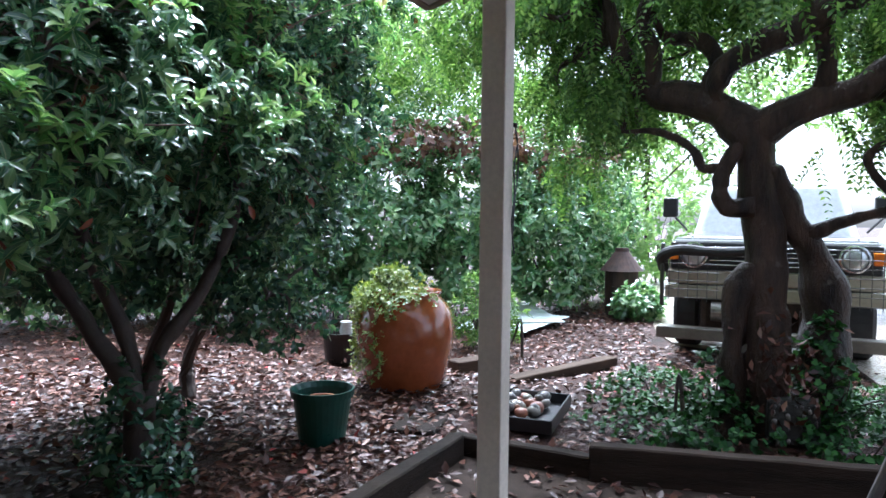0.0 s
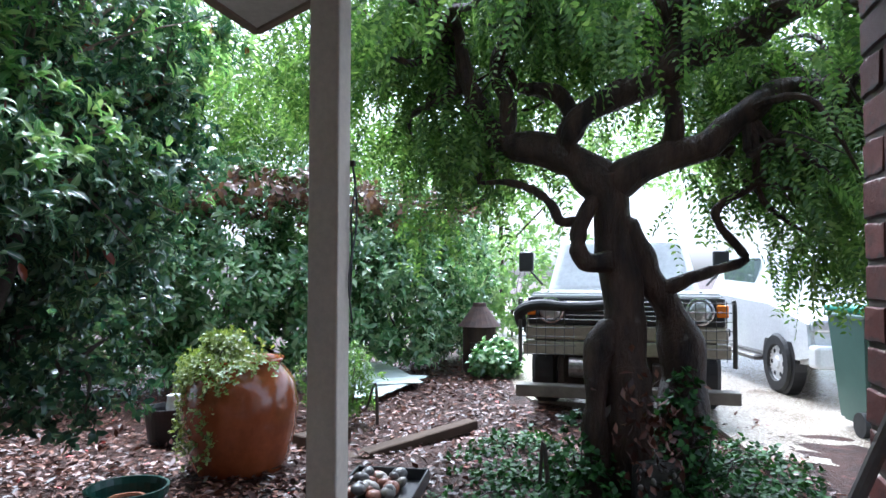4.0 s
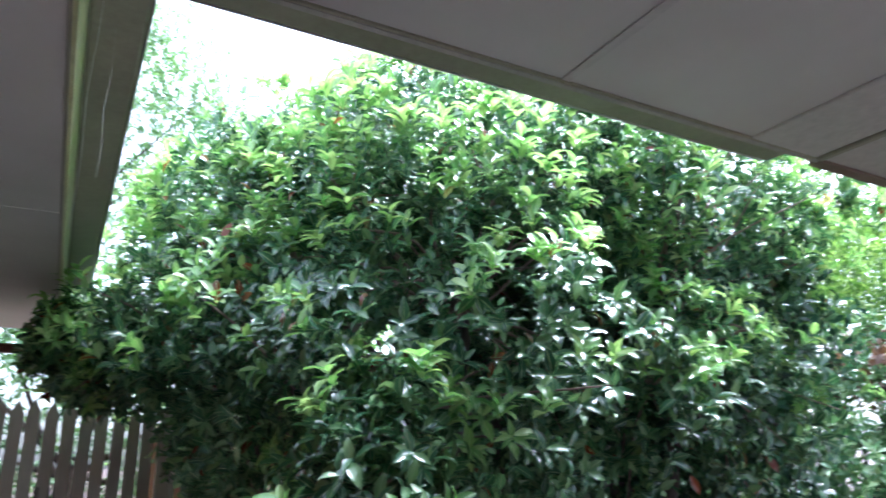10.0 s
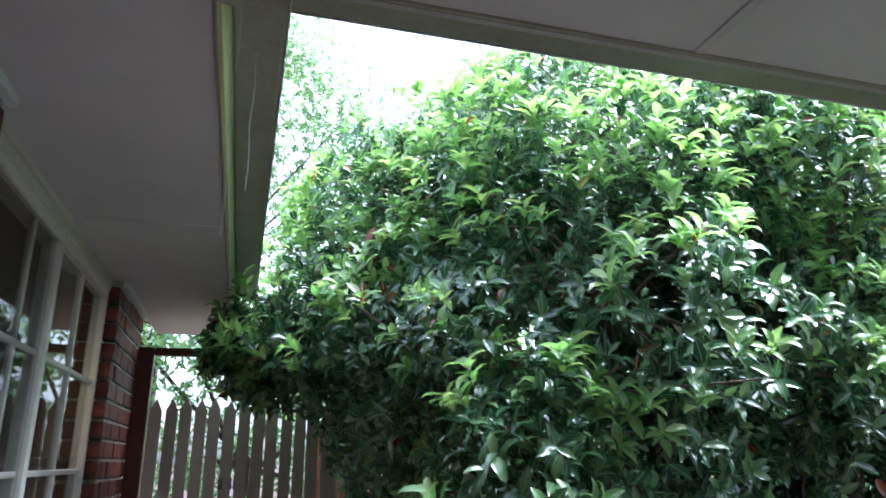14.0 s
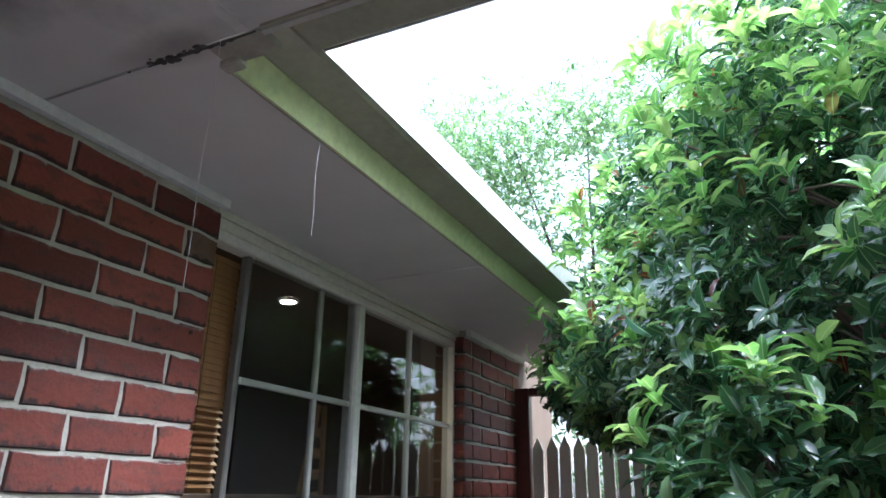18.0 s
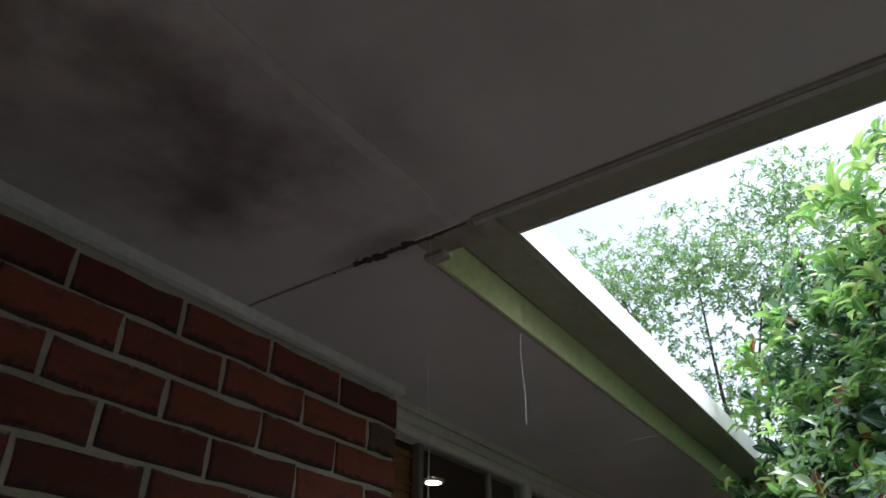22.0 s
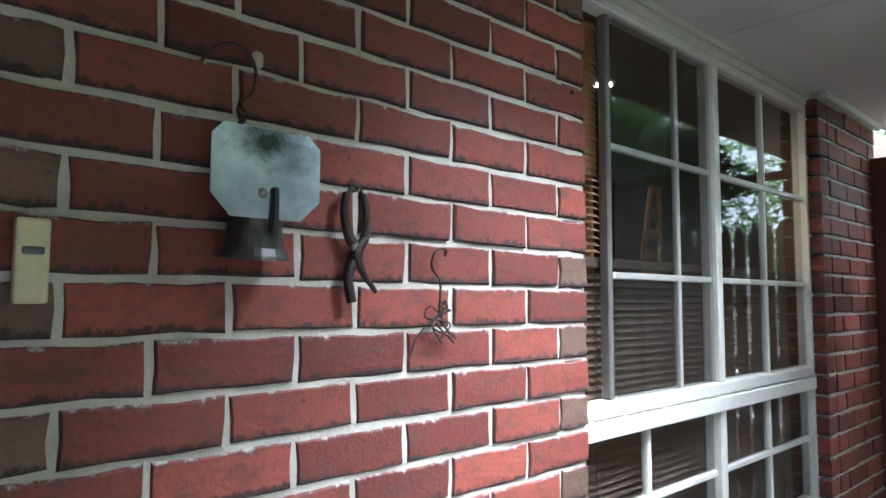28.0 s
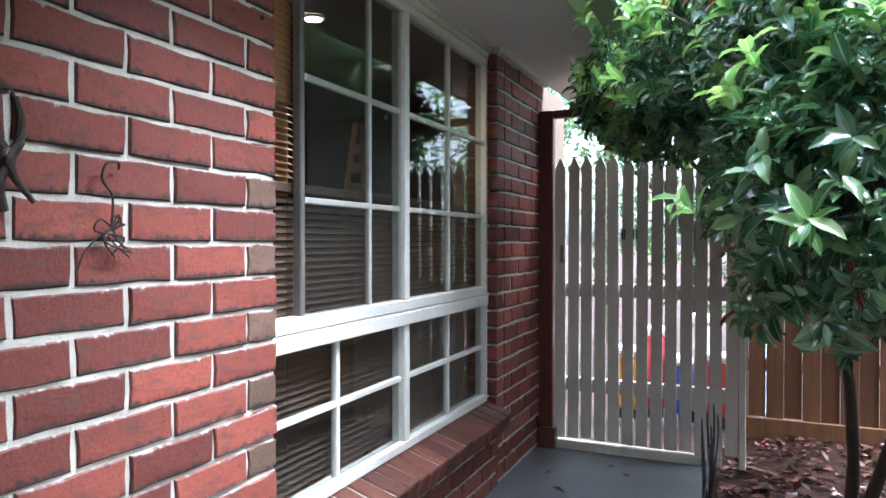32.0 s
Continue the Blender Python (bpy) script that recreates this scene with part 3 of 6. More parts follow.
def lay(parent, m, width, z_top, rows, first_full=True, tone="red", seed=1, z_low=-9, brown_ends=(True, True)):
    """Courses of bricks on a wall face: m places the wall's end, with y running back along the wall and x out of it."""
    r = random.Random(seed)
    for row in range(rows):
        zc = z_top - ROW * row - 0.043
        if zc - 0.04 < z_low:
            break
        y, full, first = 0.0, first_full if row % 2 == 0 else not first_full, True
        while y < width - 0.02:
            kind = "full" if full or not first else "half"
            L = 0.23 if kind == "full" else 0.11
            if y + L > width + 0.012:
                if width - y < 0.05:
                    break
                kind, L = "half", 0.11
            use = tone
            if tone == "red" and kind == "half" and ((first and brown_ends[0] and (row > 7 or row < 3) or (not first and brown_ends[1])) and r.random() < 0.8):
                use = "brown"
            ob = new("brick", BRICKS[kind, use][r.randrange(4)])
            ob.parent = parent
            ob.matrix_basis = m @ Matrix.Translation((r.uniform(-0.0025, 0.0025), -(y + L / 2), zc + r.uniform(-0.0015, 0.0015))) @ pose(0, 0, 0, r.uniform(-0.4, 0.4), 0, r.uniform(-0.3, 0.3))
            y, first = y + L + 0.01, False


def wall_core(name, pts, z0, z1, label, bed=None):
    w = part(name, prism(pts, z0, z1), bed or MORTAR)
    return tagged(w, label, "wall", kind="structure")


DEEP = 0.24
wall_1 = wall_core("wall_1", [(-0.0065, -1.309), (-0.0065, -0.006), (-DEEP, -0.008), (-DEEP, -1.305)], -0.1, 2.3, "red brick house wall between front door and window")
wall_2 = wall_core("wall_2", [(-0.006, 1.772), (-0.006, 2.56), (-DEEP, 2.56), (-DEEP, 1.775)], -0.1, 2.3, "red brick wall pier beside the gate")
wall_3 = wall_core("wall_3", [(-0.006, 0.0), (-0.006, 1.766), (-DEEP, 1.766), (-DEEP, 0.0)], -0.1, 0.33, "low red brick wall below the window")
wall_4 = wall_core("wall_south", [(-0.24, -2.396), (2.194, -2.396), (2.194, -6.5), (1.95, -6.5), (1.95, -2.64), (-0.24, -2.64)], -0.1, 2.9, "dark red brick garage wall at the porch's side, toned down for the shade there", MORTAR_DARK)

# reveals that close the recess above and behind the brick
tagged(part("wall_head", boxed(-DEEP, -0.012, -0.008, 1.775, 2.216, 2.3), TRIM), "painted head over the window", "wall", kind="structure")
tagged(part("wall_door_head", boxed(-DEEP, -0.02, -2.4, -1.31, 2.1, 2.3), TRIM), "painted head over the front door", "wall", kind="structure")

# ---- porch ceiling, eaves, gutters ----
ceil = bmesh.new()
box(ceil, -0.02, 0.576, -2.41, -0.585, 2.2, 2.214)
box(ceil, 0.583, 1.446, -2.41, -0.585, 2.2, 2.214)
box(ceil, 1.453, 2.085, -2.41, -0.585, 2.2, 2.214)
box(ceil, 0.0, 0.48, -0.575, 0.84, 2.2, 2.214)
box(ceil, -0.1, 0.0, 0.0, 1.766, 2.2, 2.214)
box(ceil, 0.0, 0.48, 0.846, 3.2, 2.2, 2.214)
box(ceil, 0.0, 2.37, -2.41, -0.58, 2.2025, 2.24)
ceiling = tagged(part("ceiling", ceil, DAMP), "stained off-white sheet ceiling of porch and eaves", "ceiling", kind="structure")
for x in (0.5795, 1.4495):
    tagged(part("trim", boxed(x - 0.013, x + 0.013, -2.40, -0.588, 2.1965, 2.1995, 0.001), SOFFIT), "painted cover strip over a ceiling joint", "trim", kind="structure")
tagged(part("trim", boxed(2.085, 2.36, -2.41, -0.585, 2.193, 2.24, 0.004), SOFFIT), "painted beam lining along the porch front", "trim", kind="structure")
tagged(part("trim", boxed(2.36, 2.385, -2.41, -0.585, 2.185, 2.25, 0.004), GUTTER_OUT), "dull strip along the porch front", "trim", kind="structure")
tagged(part("ceiling", prism([(2.385, -0.585), (2.83, -0.585), (2.385, -1.29)], 2.197, 2.212), SOFFIT), "off-white triangular eave corner lining", "ceiling", kind="structure")


def gutter(name, m, length, inner_mat, label, wide=1.0):
    """A quad gutter: a bead, a lit inner strip and the gutter's underside and face, along local y."""
    g = thing(name, label=label, category="gutter")
    g.matrix_basis = m
    fb = bmesh.new()
    edge = [(-0.010, 2.192), (0.0, 2.189), (0.012 * wide, 2.260), (0.012 * wide, 2.30), (-0.010, 2.30)]
    sides = [[fb.verts.new((x, y, z)) for x, z in edge] for y in (0, length)]
    fb.faces.new(sides[0])
    fb.faces.new(sides[1][::-1])
    for k in range(5):
        j = (k + 1) % 5
        fb.faces.new((sides[0][k], sides[1][k], sides[1][j], sides[0][j]))
    bmesh.ops.recalc_face_normals(fb, faces=fb.faces)
    part("fascia", fb, inner_mat, g, "sloping fascia strip that catches the light")
    bm = bmesh.new()
    prof = [(0.014, 2.261), (0.02, 2.258), (0.115, 2.266), (0.125, 2.276), (0.125, 2.355), (0.118, 2.36), (0.118, 2.284), (0.02, 2.268), (0.014, 2.36)]
    ends = [[bm.verts.new((x * wide, y, z)) for x, z in prof] for y in (0, length)]
    for k in range(len(prof)):
        j = (k + 1) % len(prof)
        bm.faces.new((ends[0][k], ends[1][k], ends[1][j], ends[0][j]))
    bmesh.ops.recalc_face_normals(bm, faces=bm.faces)
    part("gutter", bm, GUTTER_OUT, g)
    part("gutter_face", boxed(0.126 * wide, 0.129 * wide, 0, length, 2.272, 2.362, 0.001), GUTTER_FACE, g, "gutter face coloured white for the open sky's light on it")
    part("bead", boxed(-0.018, -0.011, 0, length, 2.192, 2.204, 0.002), GUTTER_OUT, g)
    return g


gutter("eave_gutter", pose(0.487, -0.51, 0), 3.72, GUTTER_IN, "pale green painted fascia with gutter along the house eave")
CORNER = surf("brown_eave_board", (0.15, 0.10, 0.075), (0.23, 0.16, 0.12), 4, 0.55, 0.2, 40)
tagged(part("trim", boxed(2.385, 2.87, -0.585, -0.545, 2.188, 2.368, 0.003), CORNER), "brown board along the eave corner", "trim", kind="structure")
HYP = math.hypot(0.445, 0.705)
tagged(part("trim", boxed(0.0, HYP + 0.03, -0.035, 0.0, 2.188, 2.368, 0.003, m=pose(2.385, -1.29, 0, 0, 0, math.degrees(math.atan2(0.705, 0.445)))), CORNER), "brown slanting board along the eave corner", "trim", kind="structure")
gutter("porch_gutter", pose(2.40, -0.57, 0, 0, 0, 90), 1.785, surf("dusty_grey_fascia", (0.36, 0.34, 0.31), (0.46, 0.44, 0.40), 2.5, 0.55, 0.1, 40), "dusty grey fascia with gutter along the porch edge", 1.4)

# roof over porch and house, closed above
roof = part("roof", prism([(-5.0, -7.5), (2.36, -7.5), (2.36, -1.27), (2.84, -0.57), (2.38, -0.56), (0.47, -0.56), (0.47, 3.4), (-5.0, 3.4)], 2.37, 2.5), surf("grey_roof", (0.12, 0.11, 0.1), (0.2, 0.19, 0.18), 3, 0.7, 0.3, 40))
tagged(roof, "low grey roof over house and porch", "roof", kind="structure")

# ---- post ----
post = thing("porch_post", (2.14, -1.19, 0), 0, "square beige painted timber porch post", "post")
part("shaft", boxed(-0.04, 0.04, -0.04, 0.04, 0.0, 2.192, 0.006, 2), POST, post)

# ---- shrubs and trees ----
def shrub(name, at, label, blobs, count, per, length, mat, roots, keep=None, stem_tips=26, stem=0.03, bark=BARK_DARK, depth=0.45, width=0.55, fine=True, bumpy=0.16, odd=None):
    """A leafy shrub: stems from the ground, twigs and a crown of leaf rosettes. Blobs and roots in world metres."""
    t = thing(name, at, 0, label, "shrub" if "hedge" not in name else "hedge")
    o = np.array(at)
    p, out = shell(blobs, count, depth, bumpy, keep=keep)
    out = unit(out + np.array([0, 0, 0.45]) + rng.normal(0, 0.35, out.shape))
    b, a, u, L = whorls(p, out, per, length)
    leaves("crown", b - o, a, u, L, mat, t, width, fine)
    bm = bmesh.new()
    rr = [np.array(q) - o for q in roots]
    for k, q in enumerate(rr):
        top = np.array(blobs[k % len(blobs)][:3]) - o + np.array([0.0, 0.0, -0.1])
        tube(bm, [q, q * [1, 1, 0.5] + np.array([0.05, 0.04, 0.35]), (q + top) / 2, top], [stem * 1.3, stem, stem * 0.8, stem * 0.3], 8, 5, 0.25, k)
    part("trunk", bm, bark, t)
    bm = bmesh.new()
    sel = p[rng.permutation(len(p))[:stem_tips]] - o
    starts = [np.array(bl[:3]) - o - np.array([0, 0, 0.5 * bl[5]]) for bl in blobs]
    for q in sel:
        s0 = min(starts, key=lambda c: np.linalg.norm(c - q))
        twigs(bm, [s0], [q], stem * 0.4, 0.004)
    part("twig_work", bm, bark, t)
    return t


def clear_path(p):
    """Keeps the hedge off the side path, the eaves and the gate, trimmed to its own top and bare below."""
    x, y, z = p[:, 0], p[:, 1], p[:, 2]
    side = (z > 1.72) & (x > 0.45 + 0.5 * np.clip(1.5 - y, 0, 1)) | (x > 1.02 + 0.05 * np.sin(9 * y)) | (y > 1.5) & (x > 0.62) & (z > 1.6) | (y > 1.62) & (x > 0.38) & (z > 1.68 + 0.08 * np.sin(17 * x))
    low = z > 0.92 + 0.16 * np.sin(5 * x + 3 * y) + 0.12 * np.sin(13 * x - 8 * y) + 0.25 * (x > 2.3) + 0.12 * (y > 1.2)
    eave = ~((x < 0.66) & (z > 2.2)) & ((y > -0.30) | (x > 2.95))
    gate_gap = ~((y > 2.38) & (y < 2.62) & (z < 2.05) & (x < 1.2)) & (y < 3.12)
    top = z < np.minimum(2.42 + 1.3 * (x - 0.64), 3.0 + 0.42 * (x - 1.1)) + 0.08 * np.sin(11 * x + 7 * y)
    return side & low & eave & gate_gap & top


HEDGE = [(1.95, 0.75, 1.8, 0.95, 0.85, 0.85), (1.55, 1.45, 1.95, 0.95, 0.8, 0.95), (2.35, 1.25, 2.75, 1.15, 1.05, 0.85), (1.15, 2.05, 1.95, 0.72, 0.55, 0.55), (1.5, 1.75, 2.75, 0.8, 0.8, 0.65),
         (2.75, 0.9, 1.6, 0.7, 0.9, 0.9), (3.1, 0.8, 2.5, 0.9, 0.8, 0.8), (1.75, 2.6, 1.5, 0.75, 0.5, 0.9), (1.34, 0.22, 1.32, 0.26, 0.34, 0.34), (0.58, 1.92, 1.94, 0.25, 0.3, 0.27)]
HEDGE_AT = np.array([1.75, 1.0, 0.0])
hedge = thing("side_hedge", tuple(HEDGE_AT), 0, "tall glossy evergreen hedge shrub overhanging the side path", "hedge")
hp_, ho_ = shell(HEDGE, 17500, 0.44, 0.2, keep=clear_path)
thick = patchy(hp_, 3.6, -0.14) | (rng.random(len(hp_)) < 0.16)
thick &= (hp_[:, 2] > 1.55) | (hp_[:, 0] < 1.6) | (rng.random(len(hp_)) < 0.5)
hp_, ho_ = hp_[thick], ho_[thick]
ho_ = unit(ho_ + np.array([0, 0, 0.45]) + rng.normal(0, 0.38, ho_.shape))
hb, ha, hu, hl = whorls(hp_, ho_, 7, 0.064)
leaves("crown", hb - HEDGE_AT, ha, hu, hl, LEAF, hedge, 0.42, "oval")
# main stems fork low from one foot, more stand behind
for k, (pts, rad) in enumerate((
        ([(2.36, 0.69, -0.03), (2.36, 0.72, 0.40), (2.30, 0.87, 0.65), (2.12, 1.03, 1.07), (1.98, 1.10, 1.30), (1.8, 1.1, 1.9)], [0.075, 0.055, 0.042, 0.036, 0.03, 0.012]),
        ([(2.36, 0.70, 0.35), (2.41, 0.84, 0.68), (2.34, 1.05, 1.18), (2.33, 1.13, 1.70), (2.3, 1.2, 2.3)], [0.05, 0.04, 0.034, 0.028, 0.01]),
        ([(2.38, 0.68, 0.30), (2.49, 0.70, 0.60), (2.66, 0.58, 0.91), (2.82, 0.53, 1.29), (2.87, 0.50, 1.80), (3.0, 0.6, 2.3)], [0.05, 0.04, 0.034, 0.03, 0.024, 0.01]),
        ([(1.58, 2.1, -0.03), (1.56, 1.95, 0.5), (1.45, 1.7, 1.1), (1.3, 1.5, 1.6)], [0.03, 0.024, 0.02, 0.01]),
        ([(1.62, 2.08, -0.03), (1.75, 1.9, 0.55), (1.8, 1.6, 1.2), (1.7, 1.4, 1.9)], [0.03, 0.026, 0.022, 0.01]),
        ([(1.78, 1.55, -0.03), (1.72, 1.3, 0.5), (1.6, 0.9, 1.0), (1.45, 0.5, 1.3)], [0.034, 0.027, 0.02, 0.009]),
        ([(1.82, 1.5, -0.03), (1.95, 1.3, 0.6), (2.0, 0.95, 1.25), (1.95, 0.7, 1.9), (2.0, 0.5, 2.3)], [0.036, 0.03, 0.024, 0.018, 0.008]))):
    part("stem", tube(bmesh.new(), [tuple(np.array(q) - HEDGE_AT) for q in pts], rad, 10, 6, 0.3, k), BARK_DARK, hedge, smooth=True)
bm = bmesh.new()
starts = [np.array(q) - HEDGE_AT for q in ((1.9, 1.1, 1.5), (2.33, 1.1, 1.6), (2.86, 0.6, 1.7), (1.4, 1.6, 1.5), (1.75, 1.5, 1.9), (1.5, 0.6, 1.25), (1.95, 0.75, 1.9), (2.2, 1.2, 2.3), (1.2, 1.9, 1.7))]
for q in hp_[rng.permutation(len(hp_))[:460]] - HEDGE_AT:
    twigs(bm, [min(starts, key=lambda c: np.linalg.norm(c - q))], [q], 0.009, 0.0028, 0.3)
tagged(part("twig_work", bm, surf("grey_brown_twig_bark", (0.10, 0.07, 0.052), (0.23, 0.165, 0.125), 9, 0.6, 0.5, 60), hedge), kind="stuff")
# lime whorls: young growth, and daylight painted onto the hedge's top and side
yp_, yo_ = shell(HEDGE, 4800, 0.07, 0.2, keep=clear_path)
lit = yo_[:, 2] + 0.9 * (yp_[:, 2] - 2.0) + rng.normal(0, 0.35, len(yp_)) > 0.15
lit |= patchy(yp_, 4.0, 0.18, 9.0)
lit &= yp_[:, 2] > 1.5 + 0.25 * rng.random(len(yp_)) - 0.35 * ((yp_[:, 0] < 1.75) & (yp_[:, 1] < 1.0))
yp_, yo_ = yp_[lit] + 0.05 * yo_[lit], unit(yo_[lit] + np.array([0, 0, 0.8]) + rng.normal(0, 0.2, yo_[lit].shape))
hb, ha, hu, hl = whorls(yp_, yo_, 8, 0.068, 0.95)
leaves("young_lit_foliage", hb - HEDGE_AT, ha, hu, hl, LEAF_YOUNG_LIT, hedge, 0.40, "oval", "lime-green young leaf whorls, also painting the hedge's lit top and side")
rp_, ro_ = shell(HEDGE, 900, 0.12, 0.2, keep=clear_path)
old = (rng.random(len(rp_)) < 0.05) | (np.linalg.norm(rp_ - np.array([0.95, 1.9, 2.15]), axis=1) < 0.42) & (rng.random(len(rp_)) < 0.35)
rp_, ro_ = rp_[old] + 0.04 * ro_[old], ro_[old]
leaves("dead_leaves", rp_ - HEDGE_AT, rng.normal(size=rp_.shape) - np.array([0, 0, 0.8]), ro_, rng.uniform(0.05, 0.09, len(rp_)), leaf_mat("red_brown_old_leaf", (0.20, 0.035, 0.02), (0.34, 0.09, 0.035), (0.45, 0.20, 0.08), 0.4, 0.4), hedge, 0.42, "oval", "scattered red-brown old leaves")
shrub("garden_shrub", (3.3, 1.0, 0.0), "tall dark glossy shrub with several stems in the leaf litter",
      [(3.45, 0.75, 1.95, 0.75, 0.62, 0.75), (3.3, 1.3, 1.6, 0.9, 0.7, 0.8), (2.95, 1.7, 1.25, 0.7, 0.7, 0.7), (3.5, 0.9, 1.1, 0.5, 0.5, 0.65), (3.1, 1.6, 2.4, 0.9, 0.8, 0.6)],
      5600, 6, 0.062, LEAF_DARK, [(3.42, 1.5, 0), (3.2, 1.62, 0)], lambda p: (p[:, 2] > 0.46 + 0.3 * np.sin(4 * p[:, 0] + 5 * p[:, 1])) & patchy(p, 3.4, -0.2, 3.0), 150, 0.04, bark=BARK_DARK, width=0.45)
bh = shrub("boundary_hedge", (8.4, 2.2, -0.05), "bright broad-leaved boundary hedge along the garden",
           [(7.2, 3.6, 1.2, 1.0, 1.0, 1.5), (7.9, 2.8, 1.2, 0.9, 1.0, 1.45), (8.7, 1.9, 1.25, 0.9, 0.9, 1.4), (9.6, 1.1, 1.2, 0.9, 0.75, 1.4), (6.4, 4.6, 1.2, 1.0, 1.1, 1.5), (5.4, 5.4, 1.3, 1.1, 1.0, 1.6), (10.3, 0.82, 1.25, 0.8, 0.62, 1.45), (11.1, 0.58, 1.3, 0.8, 0.55, 1.5)],
           9000, 6, 0.12, LEAF_FAR, [(7.5, 3.2, -0.05), (8.3, 2.3, -0.05), (9.2, 1.5, -0.05), (6.7, 4.1, -0.05)], lambda p: (p[:, 2] > 0.1) & patchy(p, 2.6, -0.16, 5.0) & ~((p[:, 2] > 2.0) & (p[:, 2] < 2.5) & (np.sin(3 * p[:, 0]) + p[:, 2] > 2.2) & (rng.random(len(p)) < 0.75)), 50, 0.03, fine="oval", width=0.42)
dp, do_ = shell([(7.2, 3.5, 2.2, 0.9, 0.9, 0.4), (7.9, 2.7, 2.25, 0.8, 0.9, 0.36), (8.7, 1.8, 2.25, 0.8, 0.8, 0.36), (9.6, 1.05, 2.2, 0.78, 0.66, 0.32), (10.4, 0.75, 2.25, 0.75, 0.55, 0.3)], 700, 0.3)
db, da, du, dn = whorls(dp, do_, 5, 0.11)
leaves("dead_leaves", db - np.array([8.4, 2.2, -0.05]), da, du, dn, LEAF_DEAD, bh, 0.5, True, "band of brown dead leaves near the top")

# ---- the leaning tree with drooping feathery leaves ----
tree = thing("garden_tree", (4.75, -1.85, -0.03), 0, "old gnarled tree with twin wet trunks and drooping feathery leaves", "tree")
bm = bmesh.new()
tube(bm, [(-0.05, -0.14, -0.1), (-0.05, -0.11, 0.22), (-0.05, -0.08, 0.5), (-0.03, -0.06, 0.8), (-0.02, -0.09, 1.05), (-0.02, -0.06, 1.28), (0.0, -0.02, 1.5), (0.0, 0.0, 1.74), (0.0, 0.02, 1.9)], [0.2, 0.15, 0.125, 0.115, 0.13, 0.118, 0.108, 0.115, 0.13], 20, 9, 0.6)
part("trunk", bm, BARK, tree, smooth=True)
bm = bmesh.new()
tube(bm, [(0.04, -0.36, -0.1), (0.06, -0.38, 0.3), (0.09, -0.42, 0.72), (0.09, -0.33, 1.05), (0.07, -0.2, 1.32), (0.03, -0.08, 1.58), (0.0, 0.0, 1.72)], [0.2, 0.15, 0.12, 0.105, 0.095, 0.085, 0.05], 18, 8, 0.6, 3)
part("trunk", bm, BARK, tree, smooth=True)
part("trunk", tube(bmesh.new(), [(-0.05, -0.03, 1.0), (-0.12, 0.08, 0.90), (-0.14, 0.10, 0.70), (-0.14, 0.08, 0.42), (-0.13, 0.07, 0.15), (-0.13, 0.09, -0.1)], [0.05, 0.085, 0.07, 0.078, 0.095, 0.13], 14, 7, 0.7, 7), BARK, tree, smooth=True)
BOUGHS = [([(0, 0.0, 1.78), (0.0, 0.16, 1.96), (0.02, 0.36, 2.06), (0.05, 0.60, 2.12), (0.07, 0.76, 2.26), (0.05, 0.88, 2.52), (0.0, 0.95, 2.9)], [0.13, 0.12, 0.105, 0.095, 0.075, 0.06, 0.03]),
         ([(0, 0.0, 1.80), (-0.03, -0.16, 1.94), (0.0, -0.38, 2.02), (0.0, -0.56, 2.08), (0.02, -0.76, 2.24), (0.1, -0.95, 2.38), (0.2, -1.3, 2.42), (0.3, -1.7, 2.6)], [0.11, 0.1, 0.085, 0.08, 0.075, 0.07, 0.05, 0.03]),
         ([(-0.02, 0.30, 2.06), (0.05, 0.24, 2.28), (0.08, 0.30, 2.42), (0.05, 0.42, 2.47), (0.1, 0.56, 2.5), (0.1, 0.65, 2.65)], [0.07, 0.055, 0.055, 0.045, 0.035, 0.02]),
         ([(0.0, -0.34, 2.03), (-0.05, -0.36, 2.2), (-0.06, -0.33, 2.42), (-0.1, -0.36, 2.7)], [0.055, 0.05, 0.055, 0.04]),
         ([(0.0, 0.14, 1.96), (-0.05, 0.24, 2.08), (-0.1, 0.19, 2.22), (-0.12, 0.02, 2.33), (-0.12, -0.2, 2.41), (-0.1, -0.46, 2.56), (-0.1, -0.85, 2.72), (0.0, -1.3, 2.95)], [0.05, 0.055, 0.065, 0.078, 0.085, 0.085, 0.075, 0.04]),
         ([(0.05, 0.66, 2.14), (0.0, 0.62, 2.36), (0.02, 0.70, 2.62), (0.1, 0.6, 3.0)], [0.07, 0.055, 0.045, 0.02]),
         ([(-0.1, 0.0, 1.38), (-0.12, 0.14, 1.38), (-0.12, 0.19, 1.48), (-0.1, 0.17, 1.62), (-0.06, 0.10, 1.74), (0.0, 0.04, 1.84)], [0.06, 0.055, 0.05, 0.045, 0.05, 0.05]),
         ([(-0.1, 0.18, 1.62), (-0.1, 0.30, 1.63), (-0.08, 0.34, 1.72), (-0.05, 0.46, 1.82), (0.0, 0.62, 1.88), (0.05, 0.82, 1.89)], [0.035, 0.03, 0.028, 0.026, 0.022, 0.012]),
         ([(0.05, -0.25, 1.2), (0.0, -0.40, 1.27), (0.0, -0.52, 1.32), (0.05, -0.74, 1.40), (0.05, -0.62, 1.58), (0.05, -0.60, 1.70), (0.05, -0.80, 1.83), (0.1, -0.9, 2.0)], [0.045, 0.04, 0.035, 0.028, 0.025, 0.025, 0.02, 0.01]),
         ([(0.05, 0.88, 2.50), (0.2, 1.2, 2.85), (0.4, 1.65, 3.05), (0.6, 2.3, 3.1)], [0.05, 0.04, 0.03, 0.015])]
for pts, rad in BOUGHS:
    part("limb", tube(bmesh.new(), pts, rad, 12, 7, 0.35, rad[0] * 99), BARK, tree, smooth=True)


